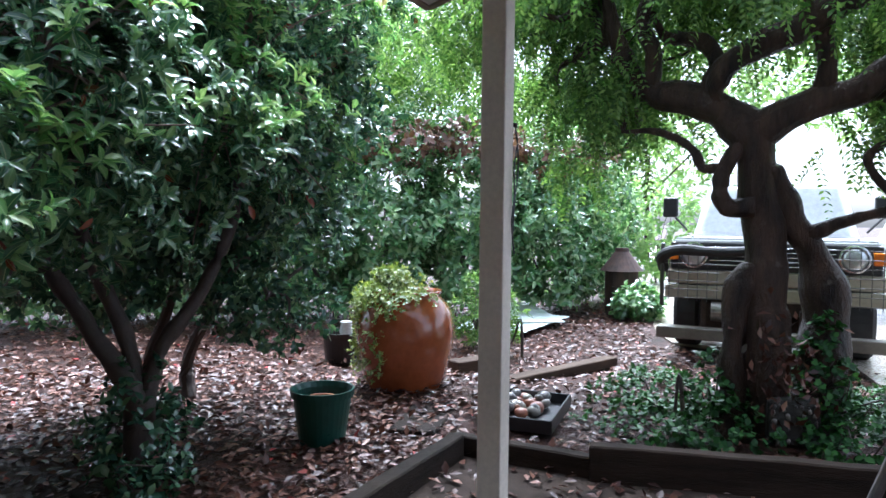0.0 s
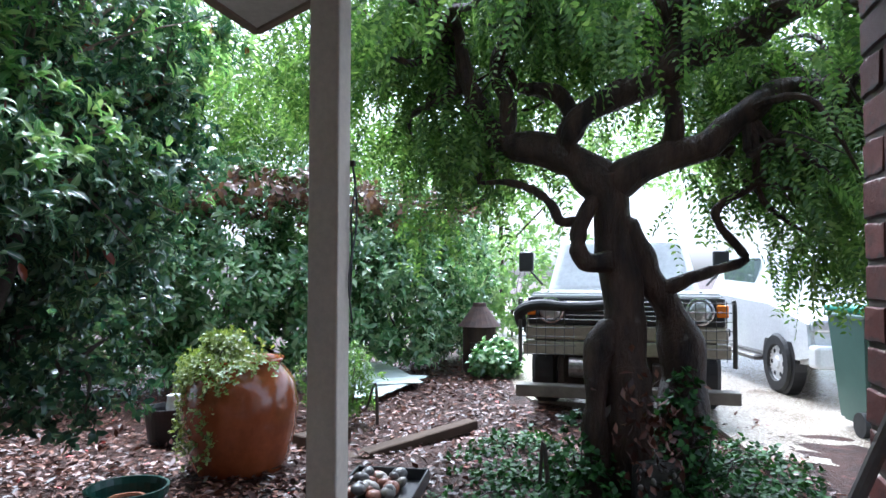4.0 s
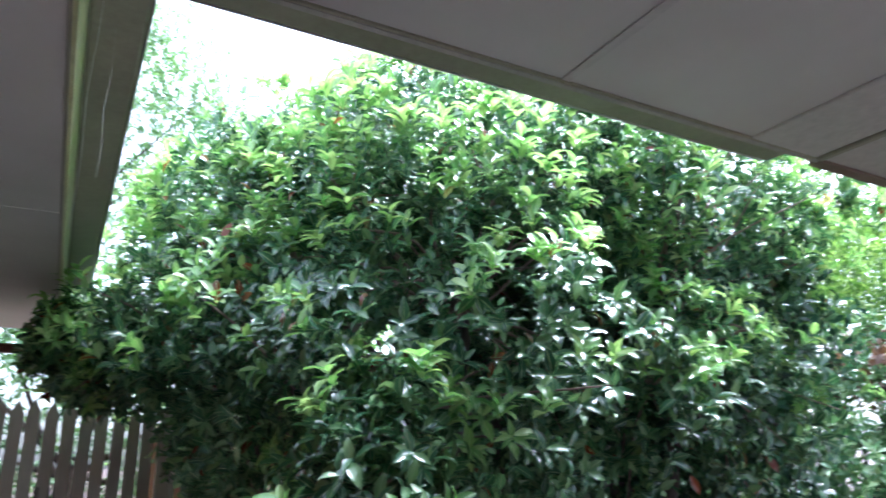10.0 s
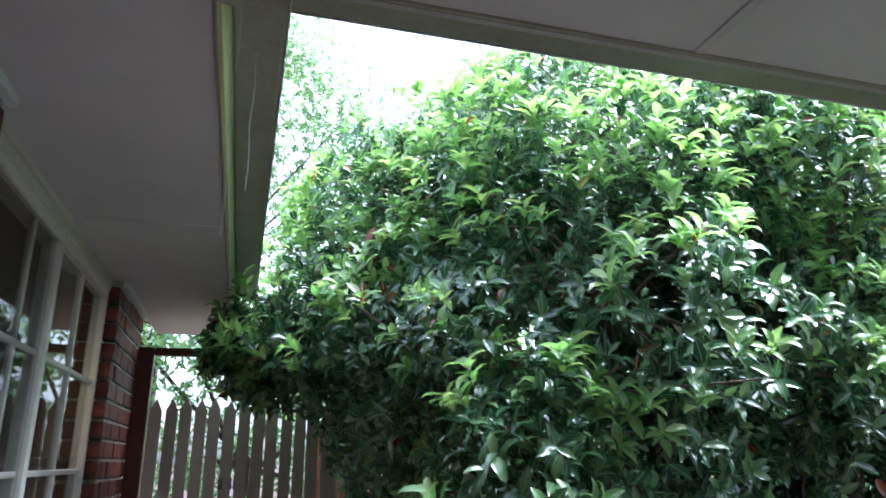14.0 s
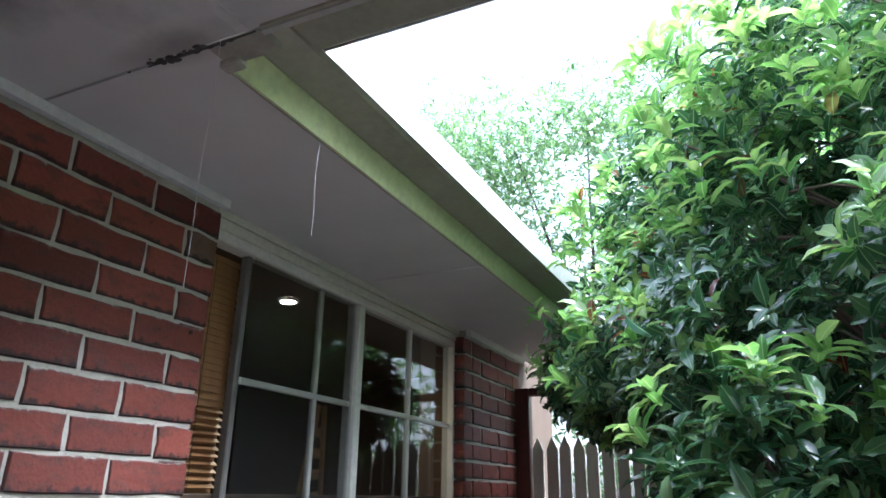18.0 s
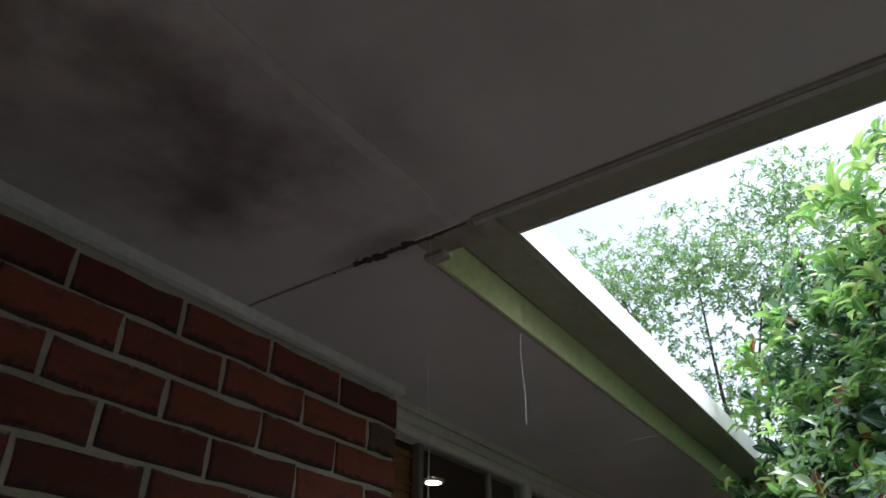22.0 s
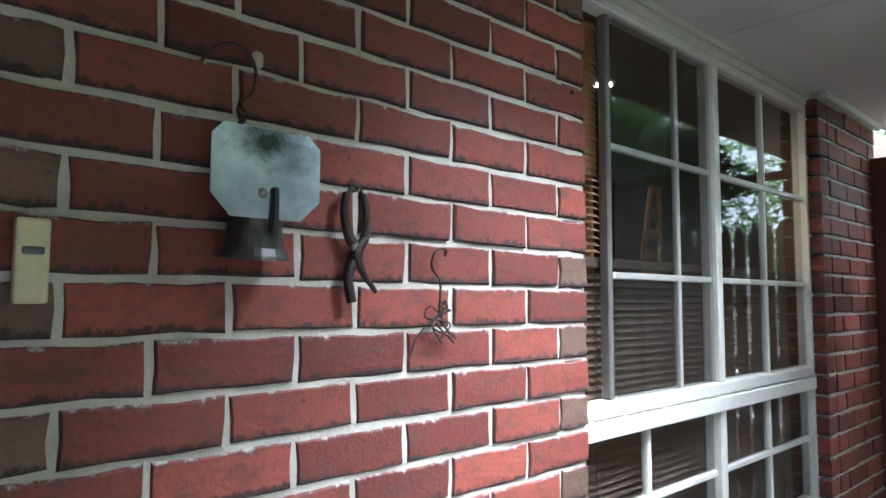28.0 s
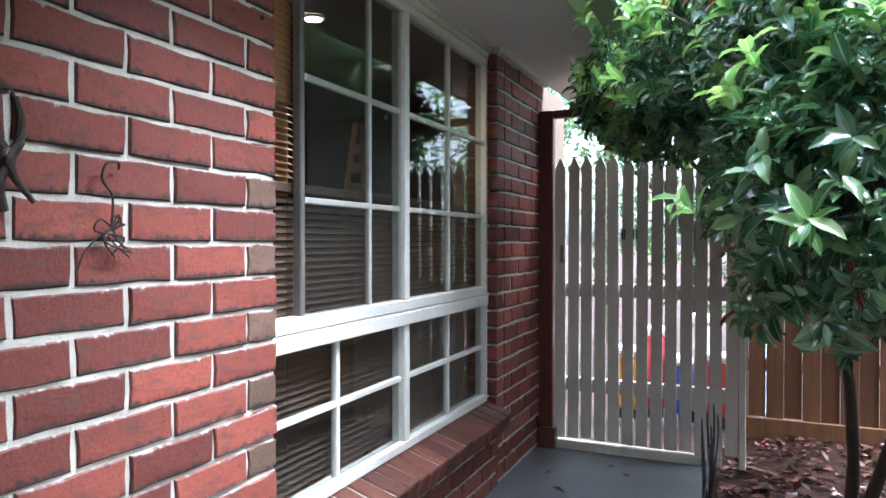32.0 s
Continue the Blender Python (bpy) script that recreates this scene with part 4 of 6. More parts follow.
def fronds(tips, down, n_leaf, length, leaf, r=rng):
    """Pinnate drooping fronds: leaflets in two rows along a hanging stalk."""
    n = len(tips)
    d = unit(down)
    side = unit(np.cross(d, r.normal(size=(n, 3))))
    bs, ah, up, ln = [], [], [], []
    for k in range(n_leaf):
        t = (k + 1) / n_leaf
        c = tips + d * (t * length)[:, None] - np.array([0, 0, 1.0]) * ((t ** 2) * 0.35 * length)[:, None]
        for s in (-1, 1):
            bs.append(c)
            ah.append(unit(side * s + d * 0.45 + r.normal(0, 0.12, (n, 3)) - np.array([0, 0, 0.25])))
            up.append(np.cross(side, d) + np.array([0, 0, 0.6]))
            ln.append(np.full(n, leaf) * r.uniform(0.7, 1.2, n) * (1.1 - 0.4 * abs(t - 0.4)))
    return np.concatenate(bs), np.concatenate(ah), np.concatenate(up), np.concatenate(ln)


cp, co = shell([(0.1, 0.2, 3.05, 1.6, 1.7, 0.7), (0.2, 1.1, 2.75, 1.1, 0.9, 0.75), (0.2, -1.3, 2.75, 1.2, 1.0, 0.8), (0.9, -0.2, 3.3, 1.6, 1.8, 0.8), (0.2, -1.4, 1.9, 0.5, 0.45, 0.8), (0.1, -1.15, 1.4, 0.3, 0.3, 0.5), (0.0, -1.2, 2.0, 0.4, 0.4, 0.6), (0.9, 1.3, 2.2, 0.6, 0.6, 0.5), (-0.1, 0.95, 2.3, 0.35, 0.3, 0.4), (0.4, -0.6, 1.95, 0.4, 0.35, 0.3)], 118, 0.9, 0.2,
               keep=lambda p: (p[:, 2] > 1.4) & ((p[:, 0] > 0.15) | (p[:, 2] > 2.65) | (p[:, 1] < -1.2)) & ((np.abs(p[:, 1] + 0.1) > 0.75) | (p[:, 2] > 2.45) | (p[:, 0] > 0.25) & (p[:, 2] > 1.75)))
# leaf sprays hang in clumps from the crooked outer branches
extra = np.concatenate([rng.uniform((0.15, -1.5, 1.4), (0.6, -0.9, 2.4), (15, 3)), rng.uniform((-0.1, -2.1, 1.5), (0.5, -1.35, 2.5), (20, 3)), rng.uniform((0.0, 0.75, 2.05), (0.4, 1.15, 2.55), (7, 3)), rng.uniform((0.3, -1.2, 2.3), (0.8, 0.6, 2.8), (8, 3)), rng.uniform((-0.3, -0.3, 2.9), (1.2, 1.5, 3.8), (34, 3)), rng.uniform((0.1, 1.6, 2.6), (1.0, 2.6, 3.4), (16, 3))])
clump, clump_out = np.concatenate([cp, extra]), np.concatenate([co, unit(rng.normal(0, 1, extra.shape))])
cp = np.concatenate([c + rng.normal(0, 1, (25, 3)) * [0.15, 0.15, 0.12] for c in clump])
co = np.repeat(clump_out, 25, axis=0)
thin = (cp[:, 1] > -1.12) | (cp[:, 2] > 2.15) | (rng.random(len(cp)) < 0.45)
cp, co = cp[thin], co[thin]
for c in clump[:105]:
    s = min((np.array(q) for l in BOUGHS[:6] for q in l[0][2:]), key=lambda q: np.linalg.norm(q - c))
    mid = (s + c) / 2 + rng.normal(0, 0.10, 3)
    part("limb", tube(bmesh.new(), [tuple(s), tuple((s + mid) / 2 + rng.normal(0, 0.05, 3)), tuple(mid), tuple(c)], [0.032, 0.026, 0.019, 0.007], 7, 5, 0.3), BARK, tree)
fb, fa, fu, fl = fronds(cp, unit(co * [1, 1, 0.2] + rng.normal(0, 0.5, co.shape) - np.array([0, 0, 1.1])), 11, rng.uniform(0.22, 0.36, len(cp)), 0.054)
leaves("crown", fb, fa, fu, fl, LEAF_FEATHER, tree, 0.42, fine=False)
bm = bmesh.new()
ends = [np.array(l[0][-1]) for l in BOUGHS] + [np.array(l[0][-2]) for l in BOUGHS] + [np.array(l[0][2]) for l in BOUGHS[:5]]
for q in cp[rng.permutation(len(cp))[:160]]:
    twigs(bm, [min(ends, key=lambda c: np.linalg.norm(c - q))], [q], 0.012, 0.003, 0.3)
part("twig_work", bm, BARK, tree)

# leaf litter over the garden and the bed by the gate
n = 29000
lp = np.column_stack([rng.uniform(2.3, 11, n) ** 1.0, rng.uniform(-3.2, 6, n), np.zeros(n)])
lp = np.concatenate([lp, np.column_stack([rng.uniform(1.02, 4.5, 6000), rng.uniform(-0.4, 3.2, 6000), np.zeros(6000)])])
okl = ~((lp[:, 0] < 3.52) & (lp[:, 1] < -0.46) & (rng.random(len(lp)) < 0.55)) & ~((lp[:, 0] < 2.5) & (lp[:, 1] < -0.46)) & ~((lp[:, 0] > 7.6) & (lp[:, 1] < -1.0 + 0.25 * (lp[:, 0] - 7.0)) & (rng.random(len(lp)) < 0.95)) & ~((lp[:, 0] > 6.1) & (lp[:, 1] < -2.75) & (rng.random(len(lp)) < 0.8))
lp = lp[okl]
fallen = np.column_stack([rng.uniform(0.15, 0.95, 26), rng.uniform(0.2, 2.4, 26), np.zeros(26)])
lp[:, 2] = [(ground_z(x, y) if x > 3.5 or y > -0.5 else -0.008) + 0.012 + 0.012 * random.random() for x, y, _ in lp]
fallen[:, 2] = 0.008
lp = np.concatenate([lp, fallen])
la = unit(np.column_stack([rng.normal(size=len(lp)), rng.normal(size=len(lp)), rng.normal(0, 0.22, len(lp))]))
lu = np.column_stack([rng.normal(0, 0.35, len(lp)), rng.normal(0, 0.35, len(lp)), np.ones(len(lp))])
litter = leaves("leaf_litter", lp, la, lu, rng.uniform(0.035, 0.085, len(lp)), LITTER, None, 0.5, fine=False)
tagged(litter, "wet brown and pink fallen leaves over the soil", "leaf litter", kind="stuff")

# ---- driveway ----
drive = part("driveway", prism([(5.7, -3.75), (5.95, -2.85), (6.75, -2.72), (7.6, -2.6), (7.75, -1.0), (8.3, -0.75), (9.0, -0.6), (11.5, -0.05), (30, 3.5), (60, 6), (60, -30), (5.75, -30)], -0.12, -0.03), DRIVE)
tagged(drive, "wet pale concrete driveway", "driveway", kind="structure")

# ---- window ----
def bar(name, x0, x1, y0, y1, z0, z1, mat, parent, b=0.004, label=""):
    return part(name, boxed(x0, x1, y0, y1, z0, z1, b), mat, parent, label)


window = thing("window_1", (-0.08, 0.0, 0.0), 0, "cream aluminium window with many dark glass panes", "window", kind="structure")
F0, F1 = -0.03, 0.03
for y0, y1, z0, z1 in ((0.002, 0.018, 0.42, 2.14), (1.722, 1.765, 0.42, 2.14), (0.018, 1.722, 2.108, 2.14), (0.018, 1.722, 0.42, 0.455), (0.842, 0.882, 0.455, 0.905), (0.842, 0.882, 1.0, 2.108)):
    bar("window_frame", F0, F1, y0, y1, z0, z1, ALU, window)
bar("transom", F0, F1 + 0.012, 0.018, 1.722, 0.905, 0.955, ALU, window)
bar("transom", F0, F1 + 0.004, 0.018, 1.722, 0.958, 1.0, ALU, window)
bar("sash_stile", -0.02, 0.012, 0.204, 0.226, 1.0, 2.108, surf("grey_sash_frame", (0.13, 0.12, 0.105), (0.19, 0.175, 0.155), 4, 0.4, 0.05, 60), window, label="dark grey sliding sash edge")
for y in (0.62,):
    bar("glazing_bar", -0.012, 0.008, y - 0.009, y + 0.009, 1.0, 2.108, ALU, window, 0.003)
bar("glazing_bar", -0.012, 0.012, 1.297, 1.315, 1.0, 2.108, ALU, window, 0.003)
for z in (1.348, 1.722):
    bar("glazing_bar", -0.012, 0.008, 0.23, 0.842, z - 0.010, z + 0.010, ALU, window, 0.003)
    bar("glazing_bar", -0.0125, 0.0125, 0.882, 1.722, z - 0.010, z + 0.010, ALU, window, 0.003)
for y0, y1, ym in ((0.018, 0.842, 0.405), (0.882, 1.722, 1.297)):
    bar("glazing_bar", -0.012, 0.012, ym - 0.010, ym + 0.010, 0.455, 0.905, ALU, window, 0.003)
    bar("glazing_bar", -0.0125, 0.0125, y0, y1, 0.685, 0.705, ALU, window, 0.003)
for y0, y1, z0, z1 in ((0.23, 0.842, 1.0, 2.108), (0.882, 1.722, 1.0, 2.108), (0.018, 0.842, 0.455, 0.905), (0.882, 1.722, 0.455, 0.905)):
    g = part("pane", boxed(-0.002, 0.002, y0, y1, z0, z1), GLASS, window)
    g.visible_shadow = False
part("flyscreen", boxed(0.016, 0.0166, 0.229, 0.834, 1.001, 2.107), FLYSCREEN, window, "grey insect mesh over the sliding sash").visible_shadow = False
tagged(part("trim", boxed(-0.075, -0.045, 0.0, 1.766, 2.14, 2.174, 0.004), TRIM), "cream board over the window", "trim", kind="structure")

# sill of bricks on edge, sloping outwards
sill = thing("window_sill", (0.0, 0.0, 0.0), 0, "sloping sill of red bricks laid on edge", "sill", kind="structure")
part("mortar_bed", prism([(-0.11, 0.002), (0.045, 0.002), (0.045, 1.763), (-0.11, 1.763)], 0.325, 0.345), MORTAR, sill)
bm = boxed(-0.085, 0.085, -0.0365, 0.0365, -0.05, 0.035, 0.005)
first = part("brick", bm, surf("orange_sill_brick", (0.12, 0.035, 0.022), (0.24, 0.075, 0.042), 14, 0.6, 0.5, 70, vary=0.5, stain=((0.07, 0.032, 0.026), 22, 0.6)), sill, at=pose(-0.005, 0.045, 0.365, 0, 17, 0))
for k in range(1, 20):
    share("brick", first, sill, pose(-0.005 + random.uniform(-0.003, 0.003), 0.045 + k * 0.0876, 0.365 + random.uniform(-0.002, 0.002), random.uniform(-1, 1), 17, random.uniform(-1, 1)))
part("joint", boxed(-0.075, 0.075, 0.005, 1.76, -0.048, 0.027, m=pose(-0.005, 0, 0.365, 0, 17, 0)), MORTAR, sill)

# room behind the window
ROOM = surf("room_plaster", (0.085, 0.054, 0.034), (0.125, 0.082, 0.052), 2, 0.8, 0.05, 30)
TIMBER = surf("honey_timber", (0.28, 0.135, 0.05), (0.42, 0.22, 0.09), 5, 0.5, 0.2, 40, stretch=(1, 1, 8))
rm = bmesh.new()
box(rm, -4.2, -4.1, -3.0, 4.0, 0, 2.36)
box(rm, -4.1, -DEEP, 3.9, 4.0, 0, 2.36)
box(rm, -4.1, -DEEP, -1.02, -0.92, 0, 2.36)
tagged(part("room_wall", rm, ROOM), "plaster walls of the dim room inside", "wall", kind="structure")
tagged(part("room_floor", boxed(-4.1, -DEEP, -0.92, 3.9, -0.1, 0.0), TIMBER), "timber floor of the room inside", "floor", kind="structure")
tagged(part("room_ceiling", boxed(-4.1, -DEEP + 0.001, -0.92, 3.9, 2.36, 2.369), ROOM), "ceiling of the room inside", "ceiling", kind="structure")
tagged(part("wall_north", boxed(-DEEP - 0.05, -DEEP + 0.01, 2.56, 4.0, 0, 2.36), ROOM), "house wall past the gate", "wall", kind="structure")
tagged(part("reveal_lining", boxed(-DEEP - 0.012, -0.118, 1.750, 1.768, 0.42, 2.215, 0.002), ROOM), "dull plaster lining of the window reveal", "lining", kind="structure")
dl = thing("downlight", (-0.86, 1.40, 2.345), 0, "small round glowing ceiling downlight", "lamp")
part("rim", lathe([(0.055, 0.0), (0.055, 0.012), (0.04, 0.012), (0.04, 0.002)], 20), ALU, dl)
part("bulb", lathe([(0.038, -0.002), (0.038, 0.004)], 16), glow_mat("warm_bulb", (1.0, 0.82, 0.55), 40), dl)
lamp_d = bpy.data.lights.new("downlight_beam", "SPOT")
lamp_d.energy, lamp_d.color, lamp_d.shadow_soft_size = 6.5, (1.0, 0.72, 0.4), 0.04
lamp_d.spot_size, lamp_d.spot_blend = radians(150), 0.6
lamp_o = new("downlight_beam", lamp_d)
lamp_o.location = (-0.86, 1.40, 2.29)
tagged(part("timber_lining", boxed(-0.17, -0.148, 0.0, 0.25, 1.36, 2.1, 0.003), TIMBER), "honey timber lining beside the window reveal", "lining", kind="structure")
blind = thing("venetian_blind", (-0.128, 0.0, 0.0), 0, "brown slatted venetian blind hanging inside the window", "blind")
SLAT = surf("brown_blind_slat", (0.075, 0.05, 0.032), (0.125, 0.085, 0.058), 5, 0.45, 0.1, 40, stretch=(1, 0.3, 1))
s0 = part("slat", boxed(-0.0135, 0.0135, 0.04, 1.72, -0.0008, 0.0008), SLAT, blind, at=pose(0, 0, 0.47, 0, 42, 0))
for k in range(1, 40):
    share("slat", s0, blind, pose(random.uniform(-0.001, 0.001), 0, 0.47 + 0.0225 * k, random.uniform(-0.1, 0.1), 42 + random.uniform(-3, 3), 0))
for y in (0.2, 0.85, 1.5):
    part("cord", rod(bmesh.new(), (0.013, y, 0.46), (0.013, y, 1.38), 0.001, 5), SLAT, blind)
part("head_rail", boxed(-0.02, 0.02, 0.04, 1.72, 1.37, 1.40, 0.003), SLAT, blind)
side_blind = thing("venetian_blind", (-0.128, 0.0, 0.0), 0, "narrow honey timber venetian blind beside the sliding sash", "blind")
s1 = part("slat", boxed(-0.0115, 0.0115, 0.03, 0.235, -0.0009, 0.0009), TIMBER, side_blind, at=pose(0, 0, 1.42, 0, 30, 0))
for k in range(1, 33):
    tilt = 30 if k < 11 else 72
    share("slat", s1, side_blind, pose(random.uniform(-0.001, 0.001), 0, 1.42 + 0.0208 * k, random.uniform(-0.4, 0.4), tilt + random.uniform(-4, 4), 0))
part("cord", rod(bmesh.new(), (0.012, 0.12, 1.41), (0.012, 0.12, 2.09), 0.001, 5), SLAT, side_blind)

# slatted timber rack standing in the room
rack = thing("timber_rack", (-0.6, 0.0, 0.0), 0, "orange slatted timber rack standing inside the room", "rack")
part("rail", rod(bmesh.new(), (0, 1.38, 1.80), (0, 0.92, 0.0), 0.014, 6), TIMBER, rack)
part("rail", rod(bmesh.new(), (0.02, 1.40, 1.80), (0.02, 1.46, 0.0), 0.014, 6), TIMBER, rack)
for k in range(16):
    z = 0.25 + 0.095 * k
    part("rung", boxed(-0.004, 0.016, 1.38 - 0.2556 * (1.8 - z), 1.40 + 0.0333 * (1.8 - z), z - 0.022, z + 0.022, 0.002), TIMBER, rack)

QUAD = surf("white_quad_paint", (0.66, 0.65, 0.62), (0.78, 0.77, 0.74), 3, 0.5, 0.08, 40, stain=((0.45, 0.42, 0.38), 4, 0.66))
# ---- cornice strip along the wall tops ----
tagged(part("cornice", prism([(0.002, -1.318), (0.024, -1.318), (0.024, 0.004), (0.002, 0.004)], 2.174, 2.199), QUAD), "white quad strip where wall meets ceiling", "trim", kind="structure")
tagged(part("cornice", prism([(-0.07, 0.004), (-0.04, 0.004), (-0.04, 1.766), (-0.07, 1.766)], 2.176, 2.1995), TRIM), "white quad strip over the window board", "trim", kind="structure")
tagged(part("cornice", prism([(0.002, 1.766), (0.026, 1.766), (0.026, 2.6), (0.002, 2.6)], 2.166, 2.199), QUAD), "white quad strip over the brick pier", "trim", kind="structure")
tagged(part("cornice", prism([(0.0, -2.386), (2.09, -2.386), (2.09, -2.36), (0.0, -2.36)], 2.168, 2.199), QUAD), "white quad strip over the garage wall", "trim", kind="structure")
# the soiled joint where house eave and porch ceiling meet
DIRT = surf("black_mould", (0.03, 0.027, 0.022), (0.08, 0.07, 0.06), 20, 0.9, 0.5, 60)
mould = thing("ceiling_mould", (0.44, -0.578, 2.199), 0, "black mouldy crust along the damp ceiling joint", "mould")
bm = bmesh.new()
for k in range(30):
    w = abs(random.gauss(0, 0.4))
    x = random.gauss(0, 0.07)
    s = 0.008 * math.exp(-abs(x) * 6) * random.uniform(0.5, 1.4)
    bmesh.ops.create_icosphere(bm, subdivisions=1, radius=s, matrix=Matrix.Translation((x, random.gauss(0, 0.006), 0.0)) @ Matrix.Diagonal((1.6, 0.8, 0.35, 1)))
tagged(part("crust", bm, DIRT, mould), kind="stuff")
part("joint_strip", prism([(-0.11, -0.0006), (-0.05, -0.003), (0.06, -0.003), (0.16, -0.0008), (0.16, 0.0008), (0.05, 0.003), (-0.05, 0.002), (-0.11, 0.0006)], -0.0035, 0.0), DIRT, mould)
SOILED = surf("soiled_cream_paint", (0.28, 0.25, 0.20), (0.42, 0.38, 0.31), 14, 0.6, 0.2, 60)
tagged(part("trim", boxed(0.4805, 0.607, -0.575, -0.512, 2.199, 2.214), SOILED), "soiled end block where gutter meets porch", "trim", kind="structure")
bracket = thing("gutter_stop", (0.487, -0.50, 2.19), 0, "small cream end block on the fascia", "bracket")
part("block", boxed(-0.02, 0.03, -0.03, 0.0, -0.004, 0.03, 0.005), SOILED, bracket)

# unlit lamp under the porch ceiling
lampb = thing("porch_lamp", (2.06, -1.60, 2.2), 0, "small unlit tan cylinder lamp under the porch ceiling", "lamp")
part("base", lathe([(0.04, 0.0), (0.04, -0.012), (0.034, -0.02)], 24), POST, lampb)
part("shade", lathe([(0.032, -0.02), (0.033, -0.12), (0.031, -0.145), (0.026, -0.145), (0.027, -0.03)], 24), POST, lampb, smooth=True)

SILK = surf("wet_silk", (0.75, 0.75, 0.78), (0.9, 0.9, 0.92), 20, 0.2, 0.0, 60)
for at, drop, thin, label in (((0.526, -0.587, 2.198), 0.485, 1.0, "thin wet spider thread hanging from the porch ceiling"), ((0.552, -0.30, 2.225), 0.32, 0.55, "thin wet spider thread hanging from the gutter")):
    thread = thing("spider_thread", at, 0, label, "thread")
    part("silk", tube(bmesh.new(), [(0, 0, 0), (0.002, 0.001, -0.29 * drop), (-0.002, 0.0, -0.56 * drop), (0.002, -0.001, -0.78 * drop), (0.0, 0.0, -drop)], [thin * r for r in (0.0002, 0.0003, 0.0005, 0.0004, 0.0006)], 5, 5), SILK, thread)

# ---- front door with leadlight ----
AMBER = surf("amber_textured_glass", (0.50, 0.26, 0.07), (0.85, 0.55, 0.22), 30, 0.12, 0.9, 80, dist=0.02)
nt = AMBER.node_tree
nt.nodes["Principled BSDF"].inputs["Transmission Weight"].default_value = 0.85
nt.nodes["Principled BSDF"].inputs["IOR"].default_value = 1.2
DOORPAINT = surf("cream_door_frame", (0.48, 0.42, 0.27), (0.58, 0.52, 0.36), 3, 0.45, 0.1, 40)
LEAD = surf("dark_lead", (0.02, 0.02, 0.022), (0.05, 0.05, 0.055), 10, 0.5, 0.2, 60)
door = thing("door_1", (-0.10, -1.312, 0.0), 0, "cream framed front door with amber leadlight glass", "door", kind="structure")
part("door_frame", boxed(-0.05, 0.03, -0.048, 0.0, 0.0, 2.12, 0.005), DOORPAINT, door)
part("door_frame", boxed(-0.04, 0.016, -0.062, -0.048, 0.0, 2.06, 0.004), DOORPAINT, door)
part("door_frame", boxed(-0.05, 0.03, -1.09, -1.04, 0.0, 2.12, 0.005), DOORPAINT, door)
part("door_head", boxed(-0.05, 0.03, -1.04, -0.048, 2.065, 2.12, 0.005), DOORPAINT, door)
part("door_rail", boxed(-0.03, 0.008, -1.04, -0.062, 0.0, 0.55, 0.005), DOORPAINT, door)
part("door_stile", boxed(-0.03, 0.008, -0.56, -0.50, 0.55, 2.065, 0.005), DOORPAINT, door)
part("pane", boxed(-0.012, -0.006, -0.50, -0.062, 0.55, 2.065), AMBER, door, "amber rippled glass")
part("pane", boxed(-0.012, -0.006, -1.04, -0.56, 0.55, 2.065), AMBER, door, "amber rippled glass")
for y in (-0.135, -0.28, -0.42):
    part("lead_came", boxed(-0.016, 0.0, y - 0.005, y + 0.005, 0.55, 2.065, 0.002), LEAD, door)
GREEN_G, BLUE_G = surf("green_glass", (0.0, 0.10, 0.03), (0.01, 0.2, 0.06), 20, 0.1, 0.4, 60), surf("dark_blue_glass", (0.005, 0.008, 0.05), (0.01, 0.02, 0.1), 20, 0.1, 0.4, 60)
for y, z, s, mt in ((-0.085, 1.66, 0.05, GREEN_G), (-0.09, 1.38, 0.055, GREEN_G), (-0.12, 1.86, 0.045, BLUE_G), (-0.2, 1.5, 0.06, GREEN_G), (-0.33, 1.75, 0.06, BLUE_G), (-0.09, 1.1, 0.05, GREEN_G)):
    bm = bmesh.new()
    bmesh.ops.create_uvsphere(bm, u_segments=14, v_segments=8, radius=s, matrix=Matrix.Translation((-0.004, y, z)) @ Matrix.Diagonal((0.06, 1.0 if y < -0.1 else 0.45, 0.62, 1)))
    part("glass_leaf", bm, mt, door, "coloured leadlight petal")
hl = bpy.data.lights.new("hall_lamp", "POINT")
hl.energy, hl.color, hl.shadow_soft_size = 6, (1.0, 0.80, 0.52), 0.08
hall = new("hall_lamp", hl)
hall.location = (-0.8, -1.7, 1.6)
pendant = thing("hall_pendant", (-1.35, -1.30, 2.31), 0, "glowing globe lamp in the hall behind the glass", "lamp")
part("cord", rod(bmesh.new(), (0, 0, 0.0), (0, 0, -0.22), 0.004, 6), BLACK_PLASTIC, pendant)
part("globe", lathe([(0.02, -0.20), (0.09, -0.24), (0.13, -0.33), (0.09, -0.42), (0.02, -0.46)], 20), glow_mat("warm_globe", (1.0, 0.86, 0.62), 5), pendant, smooth=True)
HALL = surf("cream_hall_plaster", (0.62, 0.54, 0.40), (0.74, 0.66, 0.50), 2, 0.8, 0.05, 30)
tagged(part("hall_wall", boxed(-1.9, -1.8, -2.6, -1.02, 0, 2.36), HALL), "plaster wall of the hall behind the door", "wall", kind="structure")
tagged(part("hall_ceiling", boxed(-1.8, -0.24, -2.6, -1.02, 2.31, 2.36), ROOM), "ceiling of the hall behind the door", "ceiling", kind="structure")
tagged(part("hall_floor", boxed(-1.8, -0.1, -2.6, -1.02, -0.1, 0.0), TIMBER), "timber floor of the hall", "floor", kind="structure")

# ---- things on the brick wall ----
def tin_mat():
    """Galvanised sheet, bluish grey, with a burnt soot patch over the flame."""
    m, nt, b = material("weathered_galvanised_tin")
